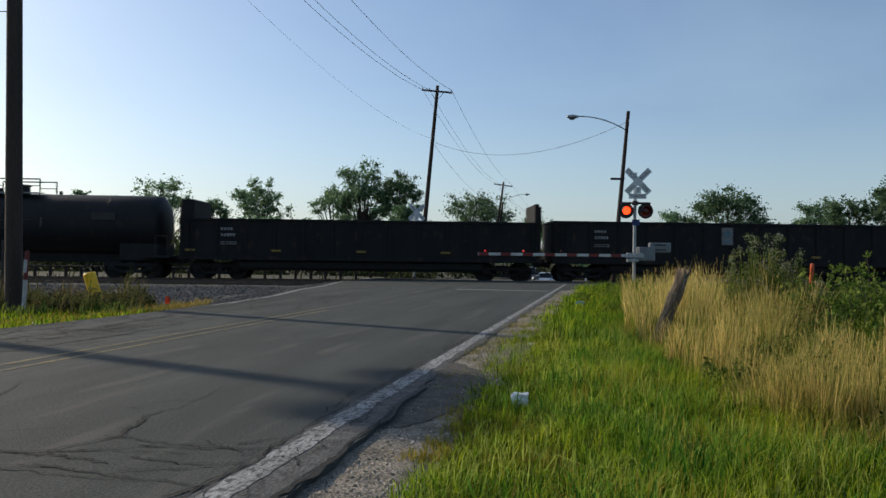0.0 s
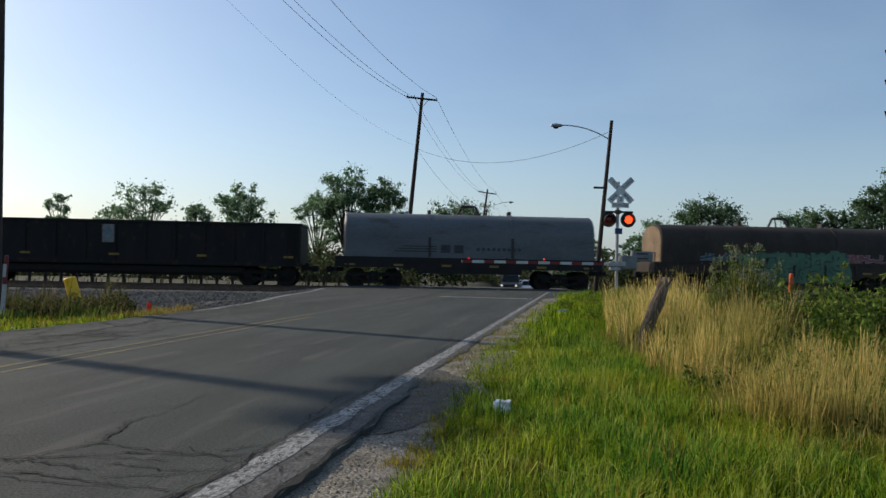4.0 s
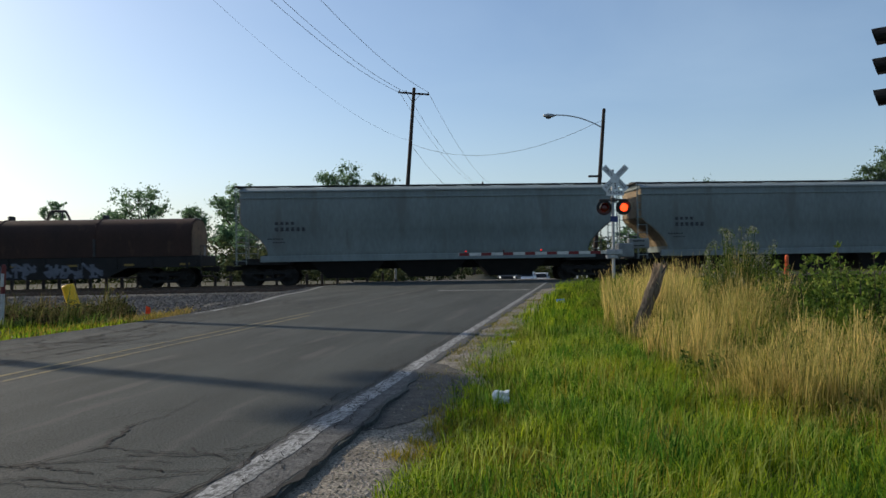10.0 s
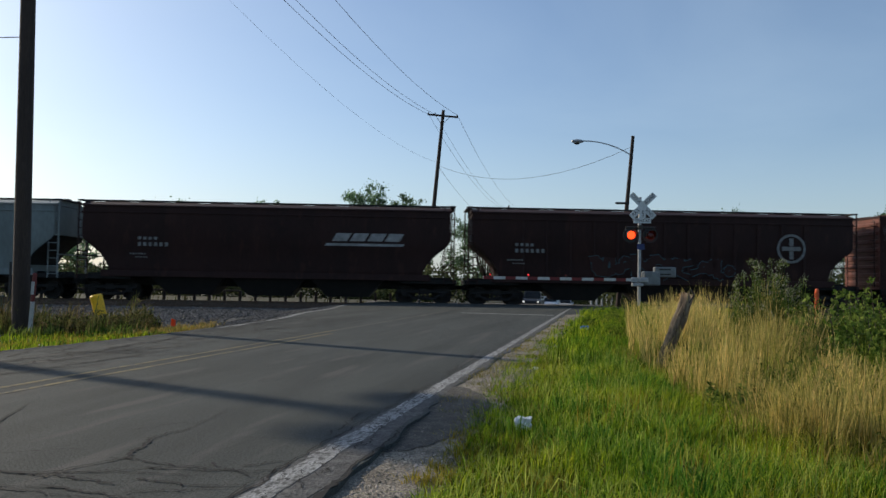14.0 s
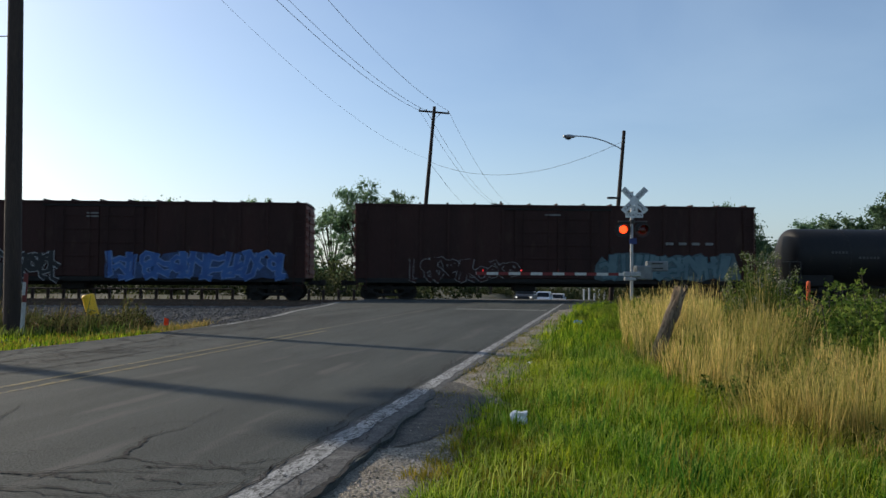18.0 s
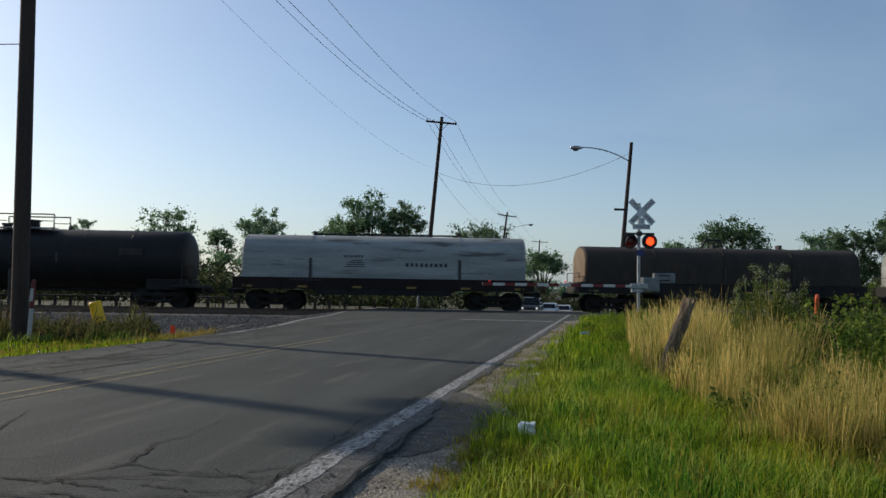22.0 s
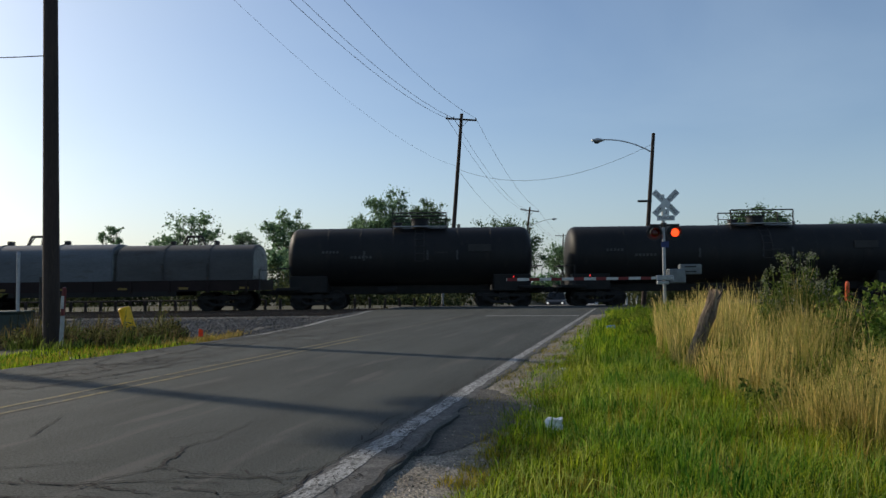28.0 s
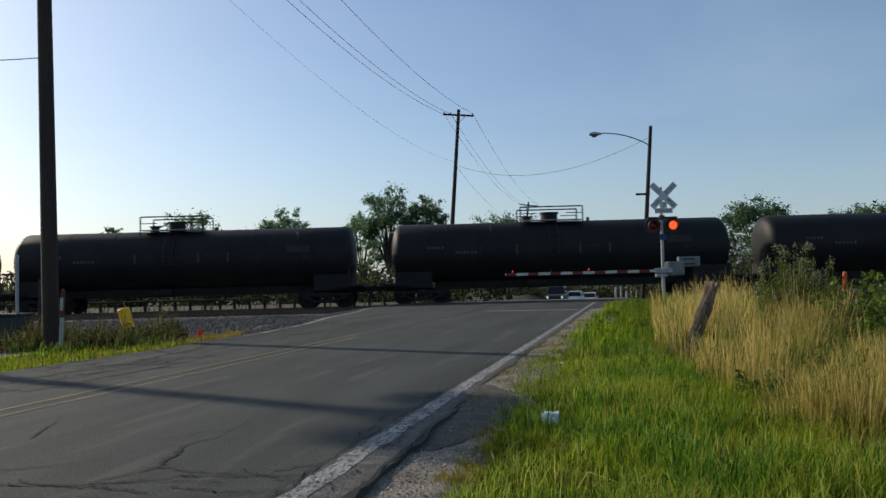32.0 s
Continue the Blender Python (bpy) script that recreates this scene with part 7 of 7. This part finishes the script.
# left verge
pts = scatter(10000, 8.5, 16.5, -12.6, -8.4, 16, 1.0, lambda s, w, r: w < -8.5 + 0.1 * clump(s, w) and w < -8.5 - 0.5 * max(0, s - 14))
blades("left_verge_grass", pts, tuft_heights(pts, 0.05, 0.15, 17), 0.009, GRASS, "mown green grass on the far verge", "grass", 0.4, 18)
pts = scatter(7000, 14.5, 18.5, -15, -9.2, 19, 1.0, lambda s, w, r: clump(s * 2.2, w * 2.2) > 0.05 + 0.3 * (r.random() - 0.5))
pts = [p for p in pts if p[0] < -0.385 * p[1] - 0.1]
blades("roadside_weeds", pts, tuft_heights(pts, 0.08, 0.62, 20, 1.5), 0.006, BRUSH, "brown and green roadside weeds", "weeds", 0.4, 21, 0.8)
pts = scatter(6500, 14, 18.5, -15, -9.0, 22, 1.0, lambda s, w, r: clump(s * 1.6 + 3, w * 1.6) > -0.1)
pts = [p for p in pts if p[0] < -0.385 * p[1] - 0.1]
blades("green_weeds", pts, tuft_heights(pts, 0.12, 0.36, 23, 1.0), 0.008, WEED, "green weeds around the markers", "weeds", 0.5, 24, 0.6)
pts = scatter(1600, 9.5, 16.0, -11.4, -8.5, 25, 0.8, lambda s, w, r: w < -8.5 - 0.45 * max(0, s - 14.2))
blades("left_dry_grass", pts, tuft_heights(pts, 0.08, 0.2, 26), 0.01, GRASS_DRY, "pale dry grass at the road's far edge", "grass", 0.5, 30)
pts = [p for p in scatter(2600, 13.6, 16.6, -10.6, -8.3, 125, 1.0, lambda s, w, r: w < left_edge(s) - 0.05 and clump(s * 2, w * 2) > -0.3) if -7.6 < p[0] < -5.3]
blades("dry_patch", pts, tuft_heights(pts, 0.08, 0.24, 126, 0.8), 0.007, THATCH, "pale dead grass where gravel meets the verge", "grass", 0.7, 127)
# far fields beyond the tracks
rng0 = np.random.default_rng(50)
pts = []
for i in range(5000):
    p = track_point(rng0.uniform(-32, 40), rng0.uniform(6.2, 15), 0)
    if -11 < p.dot(ROAD_N) < -0.6:
        continue
    if p.dot(ROAD_N) < -11 and p.y > TRACK_Y + 6.9 + p.x * 0.038:
        continue
    pts.append((p.x, p.y, ground_z(p.x, p.y)))
blades("far_grass", pts, tuft_heights(pts, 0.15, 0.35, 51), 0.025, FAR_GRASS, "rough grass beyond the tracks", "grass", 0.4, 52, 0.6)


def leaf_mass(name, centres, radii, count, size, material, parent, label, seed, flat=0.8, airy=False, slim=0.55):
    """A crown: many small bent leaf cards spread through uneven clumps."""
    rng = np.random.default_rng(seed)
    centres, radii = np.asarray(centres, float), np.asarray(radii, float)
    pick = rng.choice(len(centres), count, p=radii ** 2 / np.sum(radii ** 2))
    d = rng.normal(size=(count, 3))
    d /= np.linalg.norm(d, axis=1)[:, None]
    rr = np.minimum(np.abs(rng.normal(0, 0.62, count)), 1.6) if airy else rng.random(count) ** 0.4
    c = centres[pick] + d * (rr * radii[pick])[:, None] * np.array([1, 1, flat])
    u = rng.normal(size=(count, 3))
    u /= np.linalg.norm(u, axis=1)[:, None]
    w = np.cross(u, rng.normal(size=(count, 3)))
    w /= np.linalg.norm(w, axis=1)[:, None] + 1e-9
    s = size * rng.uniform(0.55, 1.3, count)[:, None]
    fold = np.cross(u, w) * s * 0.25
    v = np.stack([c - u * s, c + w * s * slim + fold, c + u * s, c - w * s * slim + fold], 1)
    me = bpy.data.meshes.new(name)
    me.vertices.add(4 * count)
    me.vertices.foreach_set("co", v.ravel())
    me.loops.add(6 * count)
    b = np.arange(count)[:, None] * 4
    me.loops.foreach_set("vertex_index", np.concatenate([b + [0, 1, 2], b + [0, 2, 3]], 1).ravel())
    me.polygons.add(2 * count)
    me.polygons.foreach_set("loop_start", np.arange(2 * count) * 3)
    me.update(calc_edges=True)
    me.materials.append(material)
    return part(name, me, None, parent, label)


def tree(x, y, z, h, spread, label, seed, leaf=LEAF, bare=0.35, count=2600, size=0.22, lobes=9, wide=1.0):
    """Tapered trunk, forking limbs, a crown of clumps at the limb ends."""
    rng = random.Random(seed)
    t = thing("tree", pose(x, y, z), label, "tree", "trees")
    bm = bmesh.new()
    r = 0.018 * h
    fork = h * bare
    pipe_pts = [(0, 0, -0.3), (0.02 * h, 0, fork * 0.6), (0.01 * h, 0.01 * h, fork)]
    for i, (a, b) in enumerate(zip(pipe_pts, pipe_pts[1:])):
        rod(bm, a, b, r * (1 - 0.2 * i), r * (0.8 - 0.2 * i), 9)
    cs, rs = [], []
    for i in range(lobes):
        a = 6.283 * (i + rng.random() * 0.7) / lobes
        k = rng.random()
        out = spread * (0.25 + 0.75 * math.sqrt(k)) * 0.68
        up = fork + (h - fork) * (1.0 - 0.75 * (k ** 1.4) * rng.uniform(0.6, 1.1)) * rng.uniform(0.72, 0.92)
        c = Vector((math.cos(a) * out * wide, math.sin(a) * out, up))
        mid = Vector(pipe_pts[-1]).lerp(c, 0.5) + Vector((0, 0, 0.08 * h))
        rod(bm, pipe_pts[-1], mid, r * 0.45, r * 0.28, 6)
        rod(bm, mid, c, r * 0.28, r * 0.08, 5)
        for j in range(4):
            e = c + Vector((rng.uniform(-1, 1), rng.uniform(-1, 1), rng.uniform(-0.3, 0.8))) * spread * 0.28
            rod(bm, mid.lerp(c, 0.6), e, r * 0.13, r * 0.04, 4)
            cs.append(tuple(e))
            rs.append(spread * rng.uniform(0.05, 0.15))
        cs.append(tuple(c))
        rs.append(spread * rng.uniform(0.09, 0.19))
    part("trunk", bm, BARK, t, smooth=True)
    leaf_mass("crown", cs, [r * 1.45 for r in rs], count, size, leaf, t, "leafy uneven crown", seed, 0.8, True)
    return t


for x, y, h, sp, sd, lf, bare, n, lobes, lb in (
        (-13.8, 95, 10.2, 3.4, 1, LEAF, 0.2, 2400, 8, "rounded green roadside tree beyond the tracks"),
        (-9.9, 92, 12.4, 4.0, 2, LEAF, 0.25, 3800, 11, "tall spreading green tree beyond the tracks"),
        (-5.7, 93, 11.9, 3.3, 3, LEAF_DARK, 0.3, 3000, 9, "tall dark green tree beyond the tracks"),
        (5.2, 113, 10.9, 6.0, 4, LEAF_DARK, 0.10, 4200, 12, "broad dark tree beside the road beyond the tracks"),
        (-21.3, 88, 10.2, 3.4, 5, LEAF, 0.15, 2800, 9, "rounded green tree beyond the tracks"),
        (-29.4, 80, 9.4, 3.6, 6, LEAF, 0.2, 1500, 10, "thin airy tree with gaps in its crown"),
        (-26.8, 90, 8.2, 2.2, 7, LEAF, 0.2, 1000, 7, "small sparse tree beyond the tracks"),
        (-33.5, 82, 7.6, 2.4, 17, LEAF, 0.2, 900, 7, "small sparse tree beyond the tracks"),
        (-43.2, 90, 9.6, 2.0, 8, LEAF, 0.2, 1200, 7, "slim green tree beyond the tracks"),
        (29.6, 80, 8.9, 4.6, 9, LEAF_DARK, 0.15, 4000, 12, "broad dark green tree beyond the tracks"),
        (24.2, 80, 6.0, 3.2, 10, LEAF, 0.1, 2200, 8, "low green tree beyond the tracks"),
        (34.6, 84, 6.0, 2.6, 18, LEAF_DARK, 0.1, 1700, 8, "low dark tree beyond the tracks"),
        (41.3, 85, 8.3, 3.2, 11, LEAF, 0.15, 2400, 9, "rounded green tree beyond the tracks"),
        (37.9, 72, 7.6, 3.0, 12, LEAF_DARK, 0.05, 2600, 10, "tall slim dark tree beyond the tracks"),
        (41.9, 70, 10.6, 3.4, 13, LEAF_DARK, 0.05, 3800, 12, "tall dark green tree beyond the tracks"),
        (46.6, 72, 10.6, 3.8, 14, LEAF_DARK, 0.05, 3400, 12, "tall dark green tree beyond the tracks"),
        (14.8, 120, 7.2, 4.0, 15, LEAF, 0.1, 2200, 9, "rounded far green tree beside the road"),
        (-3.6, 74, 6.2, 2.4, 16, LEAF, 0.15, 1400, 8, "small green tree by the road beyond the tracks"),
        (-17.0, 70, 5.0, 2.4, 19, LEAF, 0.1, 1500, 8, "bushy sapling beyond the tracks")):
    tree(x, y, -1.0, h + 1.0, sp * 1.1, lb, sd, lf, bare * 0.8, int(n * 3.2), 0.135 * max(1.0, y / 95), lobes * 3)

for i, (x, y, h) in enumerate(((-33.5, 63, 4.6), (-29.5, 61, 4.0), (-26.5, 64, 4.8), (-22.8, 62, 3.9), (-19.4, 64, 4.6), (-14.6, 63, 4.2), (-11.8, 65, 4.8), (14.5, 66, 3.6), (18.5, 68, 4.2), (24.0, 66, 3.8))):
    tree(x, y, -0.8, h + 0.6, 1.9, "thin airy sapling in the scrub beyond the tracks", 200 + i, LEAF, 0.1, 1500, 0.13, 12)

# dark scrub behind the service lane and beside the road beyond the tracks
t = thing("scrub", pose(0, 0, -0.6), "low dark scrub beyond the service lane", "scrub", kind="stuff")
rng = np.random.default_rng(66)
cs, rs = [], []
for i in range(170):
    p = track_point(-75 + i * 0.82 + rng.uniform(-1, 1), 17.5 + rng.uniform(0, 9), 0)
    if -9.8 < p.dot(ROAD_N) < -0.6:
        continue
    hh = rng.uniform(1.3, 3.2)
    cs.append((p.x, p.y, hh * 0.5))
    rs.append(hh * 0.8)
for i in range(44):  # the road bends out of sight behind these
    p = ROAD_U * rng.uniform(112, 120) + ROAD_N * (-22 + 0.75 * i)
    cs.append((p.x, p.y, -2.4 + rng.uniform(0.6, 2.2)))
    rs.append(rng.uniform(1.3, 2.0))
for i in range(12):  # weeds at the foot of the bank
    p = ROAD_U * rng.uniform(50, 58) + ROAD_N * rng.uniform(-18, -12.4)
    cs.append((p.x, p.y, 0.4))
    rs.append(rng.uniform(0.7, 1.1))
leaf_mass("leaves", cs, rs, 88000, 0.17, SCRUB_LEAF, t, "", 67)

# distant wooded skyline, low, beyond the trees
vs, fs, rng = [], [], np.random.default_rng(60)
t = thing("far_woods", pose(0, 0, -1.2), "low hazy line of distant woods", "woods", kind="stuff")
cs, rs = [], []
for i in range(150):
    x = -260 + i * 3.6 + rng.uniform(-2, 2)
    hgt = rng.uniform(1.5, 4.2)
    cs.append((x, 230 + rng.uniform(-8, 8), hgt * 0.6))
    rs.append(hgt)
leaf_mass("crown", cs, rs, 16000, 0.7, LEAF, t, "", 61)


def weed_bush(x, y, z, h, spread, n_stems, seed, leaf, label, size=0.05, count=900, slim=0.55, flowers=0):
    rng = random.Random(seed)
    t = thing("weed_bush", pose(x, y, z), label, "bush", "weed bushes")
    bm = bmesh.new()
    cs, rs = [], []
    for i in range(n_stems):
        a, k = rng.random() * 6.283, math.sqrt(rng.random())
        b = Vector((math.cos(a) * k * spread * 0.5, math.sin(a) * k * spread * 0.5, -0.05))
        hh = h * rng.uniform(0.55, 1.08) * (1 - 0.35 * k)
        e = Vector((b.x * 1.4, b.y * 1.4, hh))
        m = b.lerp(e, 0.5) + Vector((rng.uniform(-0.05, 0.05), rng.uniform(-0.05, 0.05), 0.05))
        rod(bm, b, m, 0.008, 0.006, 4)
        rod(bm, m, e, 0.006, 0.003, 4)
        for j in range(6):
            q = b.lerp(e, 0.25 + 0.75 * j / 5)
            cs.append(tuple(q))
            rs.append(0.13 * (1.1 - 0.8 * j / 5) + 0.02)
    tagged(part("stem", bm, BARK if leaf is VINE else WEED, t), kind="stuff")
    leaf_mass("leaves", cs, rs, count, size, leaf, t, "", seed, 1.0, False, slim)
    if flowers:
        tagged(leaf_mass("blossom", cs[5::6], [0.05] * n_stems, flowers, 0.013, FLOWER, t, "greyish faded blossom", seed + 1, 1.6), kind="stuff")
    return t


weed_bush(4.58, 11.0, -0.1, 1.74, 0.80, 110, 70, WEED, "tall green flowering weeds rising above dry grass", 0.021, 34000, 0.26, 2600)
weed_bush(4.25, 10.9, -0.05, 1.22, 0.45, 16, 71, WEED, "green weeds among the dry grass", 0.024, 4500, 0.3)
weed_bush(4.98, 10.8, -0.15, 1.32, 0.5, 20, 72, WEED, "green weeds among the dry grass", 0.024, 4500, 0.3)
for i, (x, y, h, sp) in enumerate(((4.75, 9.7, 0.85, 0.8), (5.05, 10.3, 1.0, 0.9), (4.6, 8.9, 0.65, 0.8), (5.25, 9.5, 1.05, 1.0), (4.45, 8.2, 0.5, 0.7), (5.6, 10.6, 1.1, 1.0), (4.75, 7.6, 0.8, 0.7), (4.9, 8.3, 1.1, 1.1), (5.3, 9.0, 1.25, 1.1), (4.9, 7.3, 0.95, 1.0), (5.7, 8.3, 1.2, 1.2), (6.2, 9.6, 1.25, 1.2), (5.5, 9.9, 1.0, 1.0), (7.0, 11.4, 1.1, 1.2), (6.6, 12.4, 1.0, 1.2), (7.6, 13.2, 1.2, 1.3))):
    weed_bush(x, y, ground_z(x, y), h + 0.2, sp, 16, 80 + i, VINE, "broad-leaved green vine thicket beside the verge", 0.034, 2600)
for i, (x, y, h, sp) in enumerate(((3.9, 19.5, 0.7, 0.9), (4.9, 22.0, 0.8, 1.1), (5.9, 24.5, 0.9, 1.2), (4.3, 16.5, 0.7, 0.9), (6.8, 26.5, 0.9, 1.2), (3.4, 15.0, 0.6, 0.8), (5.6, 19.0, 0.9, 1.1), (7.2, 22.0, 1.0, 1.3))):
    weed_bush(x, y, ground_z(x, y), h * 0.6, sp, 22, 100 + i, GRASS_MIXED, "olive green weeds along the verge towards the crossing", 0.026, 2600, 0.35)
for i, (x, y, h, sp) in enumerate(((-9.9, 17.8, 0.6, 0.7), (-7.6, 18.4, 0.85, 0.6), (-10.8, 17.2, 0.55, 0.8), (-7.0, 17.8, 0.8, 0.5), (-9.2, 17.6, 0.5, 0.7), (-7.2, 17.2, 0.62, 0.45), (-8.2, 17.2, 0.55, 0.6), (-8.45, 18.3, 0.62, 0.5), (-8.0, 18.0, 0.5, 0.5), (-9.0, 18.4, 0.5, 0.5))):
    weed_bush(x, y, -0.25, h, sp, 14, 120 + i, BRUSH, "brownish weeds around the yellow marker", 0.035, 1100)


for i, (a, b, h) in enumerate(((6.6, 1.55, 0.42), (7.1, 1.15, 0.36), (7.6, 1.75, 0.5), (8.3, 1.35, 0.5), (8.9, 1.8, 0.62), (9.6, 1.2, 0.55), (6.2, 2.1, 0.4), (9.2, 0.95, 0.4), (10.3, 1.7, 0.7), (5.7, 1.75, 0.3), (8.0, 2.1, 0.62))):
    p = ROAD_U * a + ROAD_N * b
    weed_bush(p.x, p.y, ground_z(p.x, p.y), h, 0.5, 12, 150 + i, WEED, "low leafy weeds between the dry stems", 0.024, 900, 0.4)


# ---- what moves: the train rolls by, the flashers beat ----
BEAT, OFFSET, LIT = 1.2075, 0.515, 0.55


def motions():
    times = [0, 2, 4, 6, 8, 10, 12, 14, 16, 18, 20, 22, 24, 26, 28, 30, 32]
    for car, c in CARS:
        rows = []
        for t in times:
            p = track_point(c - train_run(t), 0, RAIL_Z)
            rows.append((t, pose(p.x, p.y, p.z, 0, 0, TRACK_TURN)))
        walk(car, rows)
    for ob, (x, y, z), phase in FLIPS:
        turns = []
        k = -2
        while k < 30:
            turns.append(((k + OFFSET) * BEAT, 0 if phase == 0 else 180))
            turns.append(((k + OFFSET + LIT) * BEAT, 180 if phase == 0 else 0))
            k += 1
        state = [a for t, a in turns if t <= 0][-1]
        rows = [(0, pose(x, y, z, 0, 0, state))]
        for t, a in turns:
            if 0.05 < t < 31.8:
                for i, q in enumerate((0, 60, 120, 180)):
                    rows.append((t + (i - 1) / 30, pose(x, y, z, 0, 0, state + (q if a > state else -q))))
                state = a
        rows.append((32, pose(x, y, z, 0, 0, state)))
        walk(ob, rows)


motions()
